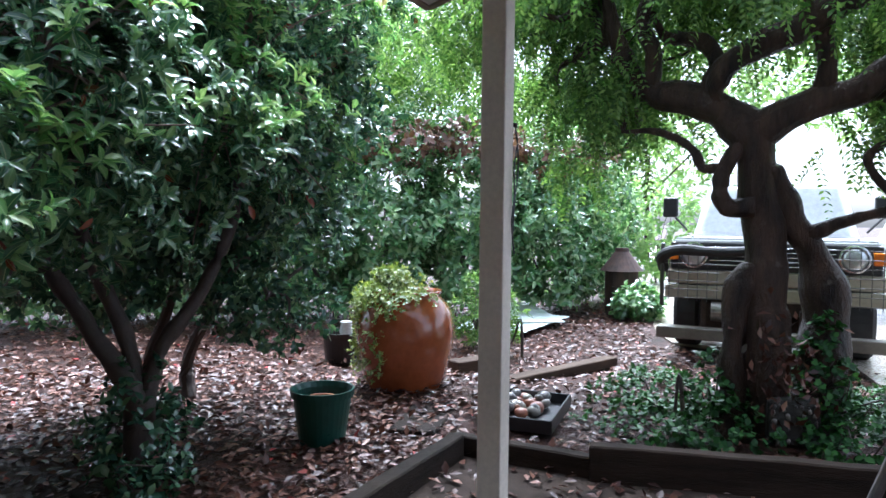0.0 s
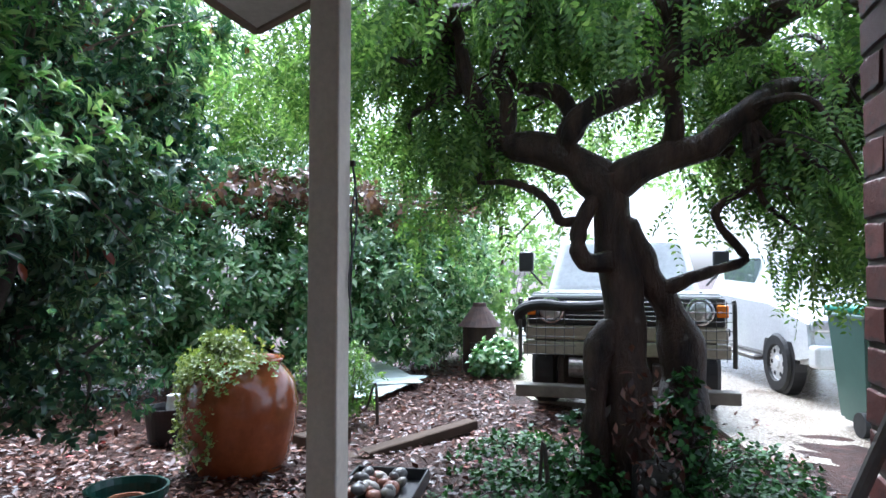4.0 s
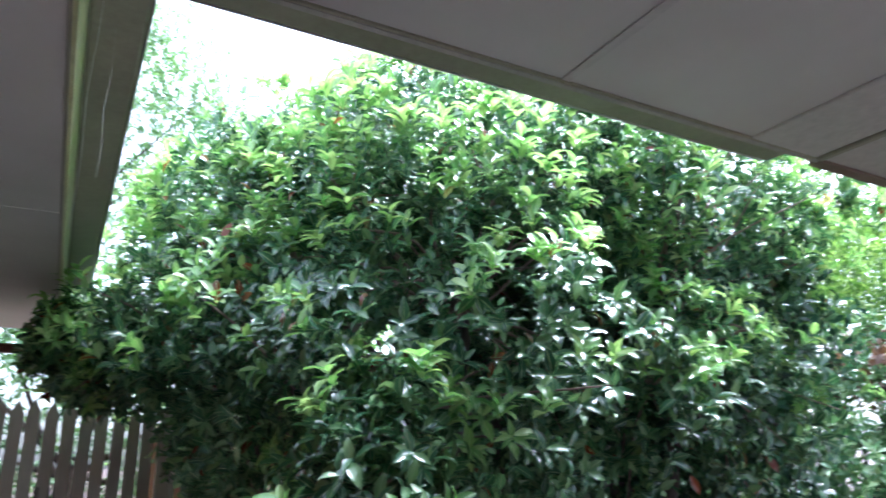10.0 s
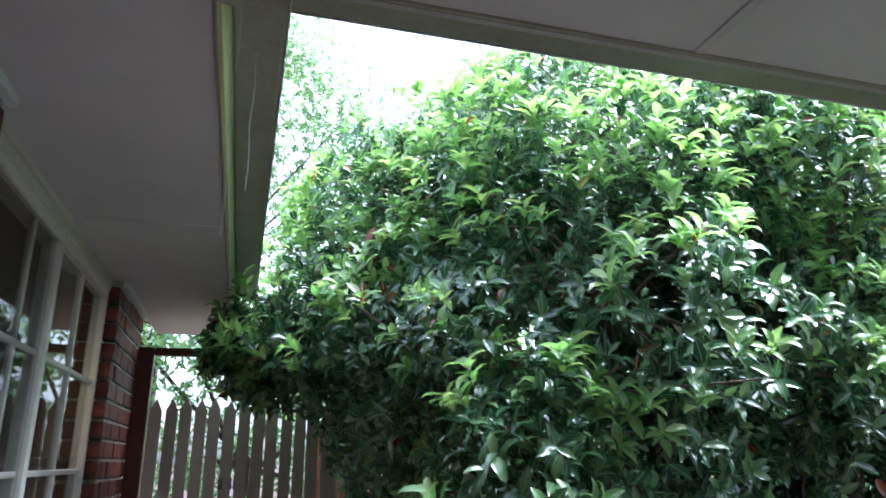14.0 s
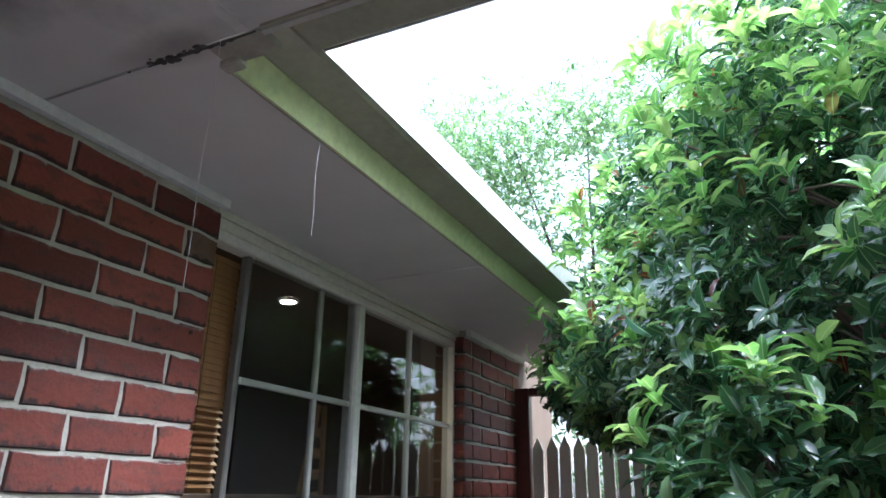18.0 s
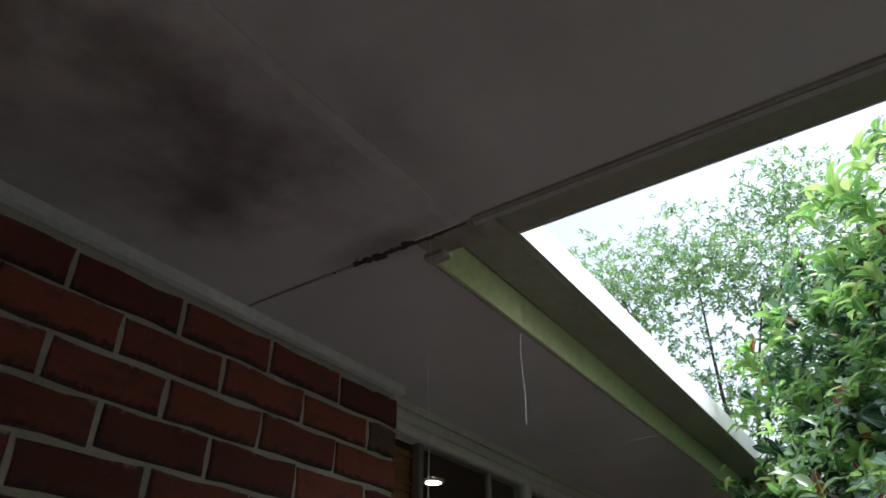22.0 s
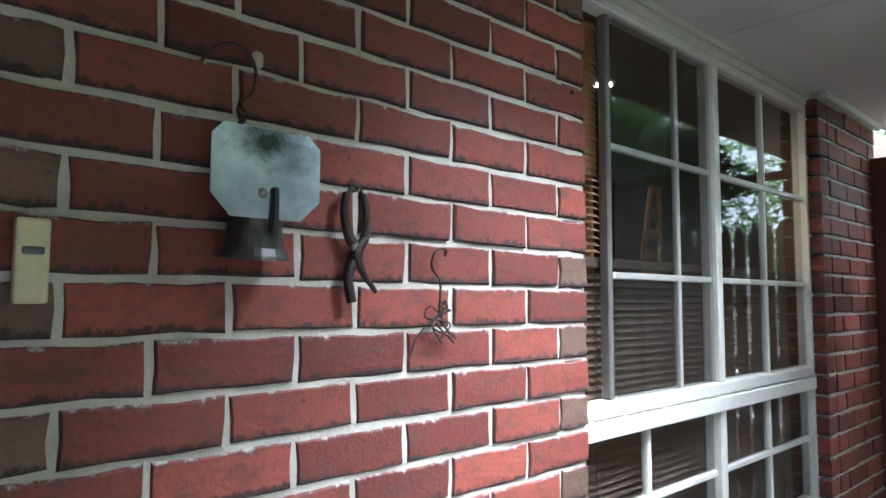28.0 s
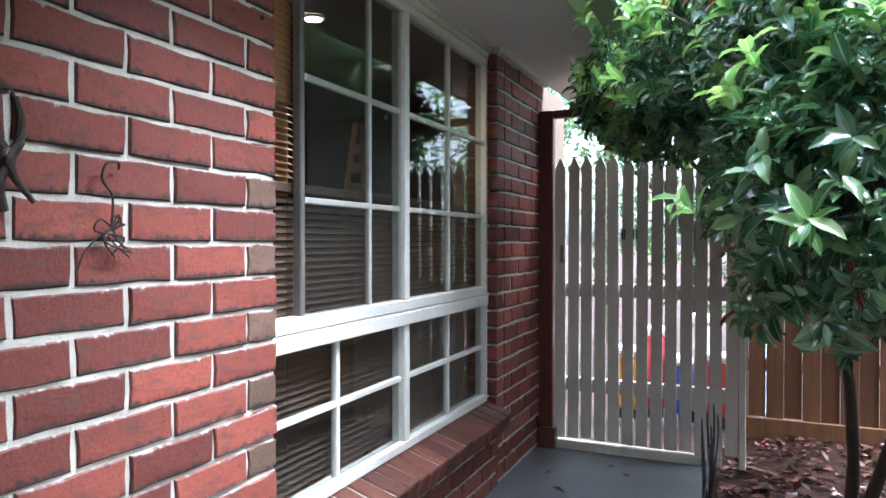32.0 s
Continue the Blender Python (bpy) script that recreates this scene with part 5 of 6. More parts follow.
    col = ramp(nt, noise_out(nt, 9, 5), [(0.3, (0.24, 0.27, 0.32)), (0.7, (0.58, 0.63, 0.71))])
    tc, mp, ln = nt.nodes.new("ShaderNodeTexCoord"), nt.nodes.new("ShaderNodeMapping"), nt.nodes.new("ShaderNodeVectorMath")
    mp.inputs["Location"].default_value, mp.inputs["Scale"].default_value = (0, 0.0, -0.42), (0, 6.0, 8.2)
    ln.operation = "LENGTH"
    nt.links.new(tc.outputs["Object"], mp.inputs[0])
    nt.links.new(mp.outputs[0], ln.inputs[0])
    ad = nt.nodes.new("ShaderNodeMath")
    ad.operation = "MULTIPLY_ADD"
    nt.links.new(noise_out(nt, 30, 5, 0.7), ad.inputs[0])
    ad.inputs[1].default_value = 1.0
    nt.links.new(ln.outputs["Value"], ad.inputs[2])
    col = mixed(nt, "MIX", ramp(nt, ad.outputs[0], [(0.50, (0, 0, 0)), (0.98, (1, 1, 1))]), (0.03, 0.03, 0.032), col)
    nt.links.new(col, b.inputs["Base Color"])
    st = ramp(nt, noise_out(nt, 60, 5, 0.7), [(0.35, (0.3, 0.3, 0.3)), (0.65, (0.6, 0.6, 0.6))])
    nt.links.new(st, b.inputs["Roughness"])
    b.inputs["Metallic"].default_value = 0.7
    bumped(nt, b, noise_out(nt, 22, 4), 0.3, 0.01)
    return m


TIN = tin_mat()
IRON = surf("dark_rusty_iron", (0.018, 0.014, 0.012), (0.07, 0.045, 0.032), 20, 0.55, 0.5, 90, metal=0.4)
STEEL = surf("worn_steel", (0.18, 0.16, 0.15), (0.38, 0.36, 0.34), 20, 0.4, 0.3, 80, metal=0.8)
sconce = thing("tin_lantern", (0.0, -0.943, 1.465), 0, "square weathered tin wall lantern hung from a wire hook", "lantern")
bm = bmesh.new()
c, hw, hh = 0.032, 0.09, 0.068
pts = [(-hw + c, -hh), (hw - c, -hh), (hw, -hh + c), (hw, hh - c * 0.6), (hw - c * 0.6, hh), (-hw + c * 0.6, hh), (-hw, hh - c * 0.6), (-hw, -hh + c)]
for x in (0.0, 0.002):
    bm.faces.new([bm.verts.new((0.075 + x + 0.012 * abs(y / hw), y, z)) for y, z in (pts if x else pts[::-1])])
bm.verts.ensure_lookup_table()
for k in range(8):
    j = (k + 1) % 8
    a, b = [7 - k, 7 - j], [8 + k, 8 + j]
    bm.faces.new((bm.verts[a[0]], bm.verts[a[1]], bm.verts[b[1]], bm.verts[b[0]]))
part("plate", bm, TIN, sconce, "pale sooty tin plate with clipped corners")
part("cup", lathe([(0.041, -0.055), (0.042, -0.08), (0.047, -0.108), (0.054, -0.120), (0.056, -0.126), (0.051, -0.126), (0.040, -0.09), (0.037, -0.055)], 28, m=pose(0.05, 0.004, 0, 0, 6, 0)), surf("sooty_tin", (0.03, 0.028, 0.026), (0.16, 0.15, 0.14), 14, 0.35, 0.3, 60, metal=0.6), sconce, "dark flared tin cup")
part("stem", boxed(0.074, 0.098, 0.004, 0.016, -0.085, -0.02, 0.003), BLACK_PLASTIC, sconce, "black slot and stem")
bm = bmesh.new()
bmesh.ops.create_uvsphere(bm, u_segments=12, v_segments=8, radius=0.009, matrix=Matrix.Translation((0.084, -0.008, -0.03)))
part("knob", bm, STEEL, sconce)
part("bail", boxed(0.004, 0.078, -0.026, 0.026, 0.058, 0.064, 0.002), IRON, sconce)
wire_hook = thing("wire_hook", (0.0, -0.943, 1.545), 0, "bent black wire hook twisted above the tin lantern", "hook")
part("wire", tube(bmesh.new(), [(0.01, -0.075, 0.095), (0.03, -0.055, 0.122), (0.035, -0.02, 0.125), (0.03, 0.004, 0.10), (0.03, 0.002, 0.06), (0.03, -0.022, 0.03), (0.04, -0.018, -0.004)], [0.0028] * 7, 7, 6), IRON, wire_hook)
bm = bmesh.new()
for k in range(5):
    bmesh.ops.create_uvsphere(bm, u_segments=8, v_segments=6, radius=0.0055, matrix=Matrix.Translation((0.034, -0.02 + 0.004 * (k % 2), 0.034 - 0.008 * k)))
part("twist", bm, IRON, wire_hook)
part("clip", boxed(0.0, 0.012, 0.012, 0.03, 0.108, 0.135, 0.004), MORTAR, wire_hook, "crumb of mortar round the nail")
nippers = thing("old_pliers", (0.02, -0.735, 1.38), 0, "old rusty iron pliers hanging from a nail", "pliers")
part("handle", tube(bmesh.new(), [(0.0, -0.018, 0.085), (0.0, -0.022, 0.05), (0.0, -0.012, 0.01), (0.0, 0.006, -0.02), (0.0, -0.012, -0.06), (0.0, -0.004, -0.108)], [0.007, 0.008, 0.009, 0.012, 0.009, 0.009], 8, 5), IRON, nippers)
part("handle", tube(bmesh.new(), [(0.006, 0.012, 0.085), (0.006, 0.022, 0.05), (0.006, 0.02, 0.01), (0.006, 0.002, -0.02), (0.006, 0.012, -0.05), (0.006, 0.045, -0.09)], [0.007, 0.008, 0.009, 0.011, 0.007, 0.004], 8, 5), IRON, nippers)
part("ring", tube(bmesh.new(), [(0.003, -0.018, 0.08), (0.003, -0.006, 0.098), (0.003, 0.01, 0.092), (0.003, 0.014, 0.07)], [0.004] * 4, 8, 5), IRON, nippers)
part("pivot", lathe([(0.012, 0), (0.012, 0.012), (0.008, 0.016)], 14, m=pose(-0.004, 0.002, -0.012, 0, 90, 0)), STEEL, nippers)
part("nail", rod(bmesh.new(), (-0.03, 0.0, 0.09), (0.012, 0.0, 0.09), 0.003), STEEL, nippers)
tangle = thing("wire_tangle", (0.012, -0.53, 1.28), 0, "tangled thin dark wire hanging on a bent hook", "wire")
part("hook_wire", tube(bmesh.new(), [(0.0, 0.025, 0.085), (0.012, 0.012, 0.098), (0.014, -0.016, 0.09), (0.012, -0.022, 0.06), (0.012, 0.0, 0.03), (0.01, 0.0, -0.03)], [0.0026] * 6, 6, 6), IRON, tangle)
for k in range(7):
    r0 = random.Random(k)
    pts3 = [(0.01, 0.0, -0.005 - 0.006 * k)]
    for j in range(4):
        pts3.append((0.006 + 0.012 * r0.random(), r0.uniform(-0.03, 0.025) * (1 + 0.3 * j), -0.01 - 0.022 * j + r0.uniform(-0.015, 0.01)))
    if k == 6:
        pts3 = [(0.01, 0.0, -0.03), (0.008, -0.03, -0.05), (0.006, -0.055, -0.075), (0.004, -0.07, -0.11)]
    part("strand", tube(bmesh.new(), pts3, [0.0019] * len(pts3), 5, 5), IRON, tangle)
bell = thing("doorbell", (0.0, -1.232, 1.325), 0, "cream plastic wireless doorbell on the brick wall", "doorbell")
CREAM = surf("cream_plastic", (0.60, 0.52, 0.30), (0.70, 0.62, 0.38), 5, 0.4, 0.05, 50)
part("case", boxed(0.0, 0.018, -0.02, 0.02, -0.055, 0.055, 0.004, 2), CREAM, bell)
part("button", boxed(0.017, 0.021, -0.013, 0.013, 0.008, 0.018, 0.002), surf("grey_button", (0.1, 0.11, 0.11), (0.16, 0.17, 0.17), 8, 0.4, 0.05), bell)
for k in range(5):
    part("grille_slot", boxed(0.0175, 0.019, -0.013, 0.013, -0.012 - 0.006 * k, -0.0095 - 0.006 * k), CREAM, bell)
hole = thing("screw_plug", (0.0, -0.055, 1.80), 0, "small dark screw plug in a brick", "screw")
part("plug", lathe([(0.006, 0), (0.006, 0.004), (0.003, 0.005)], 10, m=pose(-0.001, 0, 0, 0, 90, 0)), IRON, hole)
# cable on the post
cable = thing("post_cable", (2.136, -1.19, 1.225), 0, "thin black cable looped down the porch post", "cable")
part("cable", tube(bmesh.new(), [(0.044, -0.044, 0.33), (0.05, -0.05, 0.28), (0.03, -0.048, 0.2), (0.036, -0.048, 0.12), (0.022, -0.046, 0.04), (0.03, -0.046, -0.02), (0.042, -0.048, -0.07)], [0.0025] * 7, 6, 6), BLACK_PLASTIC, cable)
part("cable", tube(bmesh.new(), [(0.044, -0.044, 0.33), (0.06, -0.05, 0.24), (0.055, -0.05, 0.16), (0.038, -0.048, 0.1), (0.03, -0.047, 0.0)], [0.0025] * 5, 6, 6), BLACK_PLASTIC, cable)
part("clip", boxed(0.036, 0.048, -0.052, -0.04, 0.325, 0.34, 0.002), IRON, cable)
# stick leaning at the garage wall
stick = thing("broom_handle", (2.25, -2.05, 0.0), 0, "grey weathered broom handle leaning on the brick wall", "pole")
part("shaft", rod(bmesh.new(), (0, 0, 0.0), (-0.62, -0.31, 1.36), 0.013, 10), surf("grey_weathered_wood", (0.09, 0.085, 0.08), (0.18, 0.17, 0.16), 6, 0.6, 0.3, 40, stretch=(3, 3, 0.4)), stick)
part("ferrule", rod(bmesh.new(), (-0.62, -0.31, 1.36), (-0.66, -0.33, 1.445), 0.016, 10), IRON, stick)

# ---- gate, its frame, fence and wire edging ----
gate = thing("picket_gate", (0.12, 2.5, 0.0), 0, "beige painted picket gate closed across the side path", "gate")
bm = prism([(-0.0315, 0), (0.0315, 0), (0.0315, 1.59), (0.0, 1.66), (-0.0315, 1.59)], -0.009, 0.009)
for v in bm.verts:
    v.co = Vector((v.co.x, v.co.z, v.co.y))
bmesh.ops.recalc_face_normals(bm, faces=bm.faces)
pk = part("picket", bm, GATE, gate, at=pose(0.008, 0, 0.06))
for k in range(1, 13):
    share("picket", pk, gate, pose(0.008 + 0.0783 * k, 0, 0.06 + random.uniform(-0.012, 0.012), 0, random.uniform(-0.3, 0.3), 0))
for z in (0.38, 0.94):
    part("rail", boxed(0.0, 0.97, 0.012, 0.05, z - 0.04, z + 0.04, 0.004), GATE, gate)
part("bottom_rail", boxed(-0.01, 0.9, -0.03, 0.03, 0.0, 0.05, 0.004), GATE, gate)
part("latch", boxed(0.015, 0.035, -0.03, -0.01, 1.1, 1.2, 0.003), STEEL, gate)
for x in (0.365, 0.378, 0.43, 0.445):
    part("number_bar", boxed(x, x + 0.009, -0.014, -0.0095, 1.235, 1.295, 0.001), BLACK_PLASTIC, gate, "plain dark bar on a picket")
part("gate_post", boxed(0.985, 1.02, -0.02, 0.04, 0.0, 1.62, 0.005), GATE, gate)
gframe = thing("gate_frame", (0.11, 2.5, 0.0), 0, "red-brown steel frame round the gate", "frame")
part("upright", boxed(-0.106, -0.022, -0.03, 0.03, 0.12, 2.0, 0.005), BROWN_METAL, gframe)
part("foot", boxed(-0.106, 0.0, -0.06, 0.04, 0.0, 0.12, 0.006), BROWN_METAL, gframe)
part("head", boxed(-0.0215, 1.25, -0.027, 0.025, 1.955, 2.0, 0.005), BROWN_METAL, gframe)
fence = thing("paling_fence", (1.05, 3.2, 0.0), 0, "orange-brown timber paling fence behind the bed", "fence")
pl = part("paling", boxed(-0.049, 0.049, -0.008, 0.008, 0.12, 1.62, 0.003), FENCE, fence, at=pose(0.05, 0, 0))
for k in range(1, 18):
    share("paling", pl, fence, pose(0.05 + 0.1005 * k, random.uniform(-0.004, 0.004) + 0.012 * (k % 2), random.uniform(-0.015, 0.015)))
part("plinth", boxed(0.0, 1.82, -0.03, 0.0, -0.02, 0.13, 0.004), FENCE, fence)
for z in (0.45, 1.3):
    part("fence_rail", boxed(0.0, 1.82, 0.03, 0.07, z - 0.04, z + 0.04), FENCE, fence)
edging = thing("wire_edging", (0.985, 1.35, 0.0), 0, "black bent-wire garden edging along the path", "edging")
for k in range(9):
    y = 0.1 * k
    h = 0.40 + 0.03 * math.sin(k * 2.1)
    lean = 0.03 * math.sin(k * 1.3)
    part("hoop", tube(bmesh.new(), [(0.0, y, -0.03), (0.004 + lean, y + 0.005, h * 0.7), (lean, y + 0.05, h), (0.004 + lean, y + 0.095, h * 0.7), (0, y + 0.1, -0.03)], [0.0032] * 5, 6, 6), BLACK_PLASTIC, edging)
for z in (0.1, 0.2, 0.3):
    part("cross_wire", rod(bmesh.new(), (0.003, 0.0, z), (0.012, 0.9, z + 0.01), 0.0025, 6), BLACK_PLASTIC, edging)
# coloured garden toys beyond the gate
for k, (x, c, w, h) in enumerate(((0.36, (0.75, 0.42, 0.03), 0.22, 0.46), (0.52, (0.65, 0.04, 0.06), 0.16, 0.6), (0.70, (0.04, 0.08, 0.45), 0.12, 0.42), (0.84, (0.8, 0.8, 0.8), 0.16, 0.7), (1.0, (0.6, 0.08, 0.05), 0.14, 0.45), (1.16, (0.55, 0.7, 0.82), 0.2, 0.75))):
    t = thing("garden_toy", (x, 3.55 + 0.1 * (k % 2), -0.05), 15 * k, "bright plastic play toy standing behind the gate", "toy", "toys behind the gate")
    part("body", boxed(-w / 2, w / 2, -0.1, 0.1, 0.08, h, 0.03, 3), surf("toy_plastic", tuple(q * 0.8 for q in c), c, 4, 0.35, 0.05, 40), t)
    part("cap", boxed(-w / 2 - 0.01, w / 2 + 0.01, -0.11, 0.11, h, h + 0.06, 0.02, 2), surf("toy_cap", (0.7, 0.7, 0.68), (0.85, 0.85, 0.83), 4, 0.4, 0.05, 40), t)
    for sx in (-1, 1):
        part("foot", lathe([(0.03, 0), (0.03, 0.08)], 12, m=pose(sx * w * 0.3, 0, 0)), BLACK_PLASTIC, t)

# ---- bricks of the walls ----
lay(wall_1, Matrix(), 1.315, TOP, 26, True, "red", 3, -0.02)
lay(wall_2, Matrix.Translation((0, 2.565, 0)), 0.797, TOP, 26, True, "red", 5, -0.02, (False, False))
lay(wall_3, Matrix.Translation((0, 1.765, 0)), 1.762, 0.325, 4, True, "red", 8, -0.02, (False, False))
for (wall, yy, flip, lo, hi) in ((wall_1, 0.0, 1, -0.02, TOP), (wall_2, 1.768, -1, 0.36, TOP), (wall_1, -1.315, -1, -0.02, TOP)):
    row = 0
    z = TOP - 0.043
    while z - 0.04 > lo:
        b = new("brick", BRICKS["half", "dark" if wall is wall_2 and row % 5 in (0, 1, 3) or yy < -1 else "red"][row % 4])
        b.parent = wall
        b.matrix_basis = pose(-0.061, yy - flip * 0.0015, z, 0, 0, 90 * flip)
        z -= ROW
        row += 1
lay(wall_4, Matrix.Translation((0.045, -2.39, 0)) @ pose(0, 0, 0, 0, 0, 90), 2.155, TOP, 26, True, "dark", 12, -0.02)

# ---- garden things ----
urn = thing("terracotta_urn", (4.52, 0.475, -0.03), 0, "large glazed terracotta strawberry urn spilling lime succulents", "urn")
US = 1.14
prof = [(r * US, z * US) for r, z in ((0.215, 0.0), (0.235, 0.02), (0.275, 0.14), (0.31, 0.30), (0.322, 0.42), (0.30, 0.54), (0.262, 0.60), (0.232, 0.63), (0.226, 0.645), (0.238, 0.665), (0.24, 0.675), (0.215, 0.675), (0.2, 0.64), (0.19, 0.58))]
part("body", lathe(prof, 44), TERRACOTTA, urn, smooth=True)
part("soil", lathe([(0.198, 0.66), (0.198, 0.672)], 24), SOIL, urn)
for w in (200, 250, 150):
    bm = bmesh.new()
    a = radians(w)
    m = pose(0.31 * math.cos(a), 0.31 * math.sin(a), 0.55, 0, 0, w)
    bmesh.ops.create_uvsphere(bm, u_segments=16, v_segments=10, radius=0.085, matrix=m @ Matrix.Diagonal((0.28, 1.0, 0.8, 1)))
    part("pocket_lip", bm, TERRACOTTA, urn, smooth=True)
succ = thing("trailing_succulent", (4.52, 0.475, 0.70), 0, "lime trailing succulent over the urn's rim", "plant")
n = 2300
u = rng.random(n)
ang = rng.normal(radians(128), 0.72, n)
rad = 0.08 + 0.30 * u
hang = np.clip((ang - radians(75)) / radians(40), 0.15, 1.25) * np.clip((radians(215) - ang) / radians(40), 0.1, 1)
drop = np.where(u > 0.45, -(u - 0.45) ** 0.9 * 1.0 * rng.random(n) * hang, 0.12 * rng.random(n))
sp = np.column_stack([rad * np.cos(ang), rad * np.sin(ang), 0.06 + drop]) + rng.normal(0, 0.02, (n, 3))
b_, a_, u_, l_ = whorls(sp, unit(np.column_stack([np.cos(ang), np.sin(ang), np.full(n, 0.6)])), 5, 0.032)
leaves("foliage", b_, a_, u_, l_, LEAF_LIME, succ, 0.6, fine=False)
bm = bmesh.new()
for k in range(18):
    q = sp[k * 7]
    tube(bm, [(0, 0, 0), (q[0] * 0.6, q[1] * 0.6, 0.1), tuple(q)], [0.005, 0.004, 0.002], 5, 4)
part("stems", bm, BARK, succ)


def pot(name, at, r0, r1, h, mat, label, fill=0.75):
    p = thing(name, at, 0, label, "pot")
    part("body", lathe([(r0, 0), (r0 + 0.004, 0.01), (r1 - 0.012, h - 0.04), (r1, h - 0.04), (r1 + 0.006, h), (r1 - 0.008, h), (r1 - 0.018, h - 0.03), (r0 * 0.95 + (r1 - r0) * fill, h * fill)], 30), mat, p, smooth=False)
    part("soil", lathe([(r0 * 0.94 + (r1 - r0) * fill, h * fill - 0.01), (r0 * 0.94 + (r1 - r0) * fill, h * fill + 0.004)], 20), SOIL, p)
    return p


gp = pot("green_pot", (3.28, 0.31, -0.01), 0.125, 0.178, 0.31, GREEN_PLASTIC, "round dark green plastic garden pot on the soil", 0.6)
inner = pot("small_clay_pot", (3.29, 0.32, 0.185), 0.06, 0.08, 0.06, TERRA_RAW, "small clay pot sitting inside the green pot", 0.7)
pot("black_pot", (5.2, 1.50, -0.02), 0.15, 0.19, 0.27, BLACK_PLASTIC, "black plastic nursery pot on the leaf litter", 0.6)
white = thing("white_jar", (5.2, 1.46, 0.17), 0, "small white ceramic jar in the black pot", "jar")
part("body", lathe([(0.05, 0), (0.06, 0.08), (0.05, 0.16), (0.056, 0.17), (0.046, 0.17), (0.04, 0.1)], 20), surf("white_glaze", (0.7, 0.7, 0.68), (0.82, 0.82, 0.8), 5, 0.25, 0.05), white, smooth=True)
tray = thing("black_tray", (4.32, -0.55, -0.01), 6, "shallow black plastic tray filled with stones", "tray")
part("base", boxed(-0.33, 0.33, -0.22, 0.22, 0.0, 0.015, 0.003), BLACK_PLASTIC, tray)
for x0, x1, y0, y1 in ((-0.34, -0.325, -0.23, 0.23), (0.325, 0.34, -0.23, 0.23), (-0.325, 0.325, -0.23, -0.215), (-0.325, 0.325, 0.215, 0.23)):
    part("side", boxed(x0, x1, y0, y1, 0.0, 0.085, 0.004), BLACK_PLASTIC, tray)
STONES = [surf("grey_stone", (0.08, 0.075, 0.07), (0.22, 0.20, 0.19), 12, 0.35, 0.4, 60, vary=0.4), surf("pink_stone", (0.24, 0.085, 0.05), (0.38, 0.16, 0.10), 12, 0.35, 0.4, 60, vary=0.3), surf("pale_stone", (0.24, 0.21, 0.18), (0.44, 0.40, 0.34), 12, 0.35, 0.4, 60, vary=0.3)]


def stone_mesh(seed, r, mat):
    bm = bmesh.new()
    bmesh.ops.create_icosphere(bm, subdivisions=2, radius=r)
    for v in bm.verts:
        v.co *= 1 + 0.35 * noise.noise(v.co * (1.2 / r) * 0.5 + Vector((seed, 0, 0)))
        v.co.z *= 0.7
    me = bpy.data.meshes.new("stone")
    bm.to_mesh(me)
    bm.free()
    me.materials.append(mat)
    me.shade_smooth()
    return me


SM = [stone_mesh(k, 0.05, STONES[k % 3]) for k in range(6)]
for k in range(26):
    st = new("stone", SM[k % 6])
    st.matrix_basis = pose(4.32 + random.uniform(-0.26, 0.26), -0.55 + random.uniform(-0.08, 0.18), 0.045 + 0.03 * (k % 3 == 0), random.uniform(0, 40), 0, random.uniform(0, 360)) @ Matrix.Scale(random.uniform(0.55, 1.1), 4)
    tagged(st, "rounded wet stone lying in the black tray", "stone", "stones in the tray")


def sleeper(name, a, b, wide, z0, z1, label, mat=None):
    d = Vector((b[0] - a[0], b[1] - a[1], 0))
    s = thing(name, (a[0], a[1], 0), math.degrees(math.atan2(d.y, d.x)), label, "sleeper")
    bm = boxed(0, d.length, -wide / 2, wide / 2, z0, z1, 0.008)
    bmesh.ops.subdivide_edges(bm, edges=[e for e in bm.edges if e.calc_length() > 0.3], cuts=6)
    for v in bm.verts:
        v.co += Vector((0, 0.006 * noise.noise(v.co * 4 + Vector(a + (0,))), 0.006 * noise.noise(v.co * 5 + Vector(b + (0,)))))
    part("beam", bm, mat or SLEEPER, s)
    return s


sleeper("timber_sleeper", (2.35, -0.44), (3.42, -0.47), 0.09, -0.08, 0.115, "wet dark hardwood sleeper edging the slab")
sleeper("timber_sleeper", (3.47, -0.43), (3.47, -1.20), 0.07, -0.08, 0.10, "wet dark hardwood sleeper edging the slab")
sleeper("timber_sleeper", (3.44, -1.18), (3.80, -2.75), 0.08, -0.08, 0.17, "tall wet dark sleeper holding back the garden bed")
sleeper("timber_sleeper", (3.55, -0.12), (4.35, 0.06), 0.28, -0.04, 0.045, "flat weathered sleeper laid as a step in the leaves")
OLDWOOD = surf("grey_brown_old_timber", (0.04, 0.026, 0.018), (0.095, 0.066, 0.046), 5, 0.8, 0.5, 40, stretch=(0.4, 3, 3))
OLDWOOD.node_tree.nodes["Principled BSDF"].inputs["Specular IOR Level"].default_value = 0.15
sleeper("timber_edging", (4.9, -0.05), (6.35, -0.66), 0.12, -0.05, 0.035, "old timber edging half buried in leaves", OLDWOOD)
sleeper("timber_edging", (5.15, 0.38), (5.6, 0.2), 0.14, -0.05, 0.10, "short old timber block by the urn", OLDWOOD)
TILE = surf("broken_terracotta_tile", (0.25, 0.09, 0.05), (0.36, 0.15, 0.08), 8, 0.5, 0.3, 60)
shard = thing("terracotta_shard", (4.28, 0.30, 0.005), 20, "broken terracotta saucer piece by the urn", "shard")
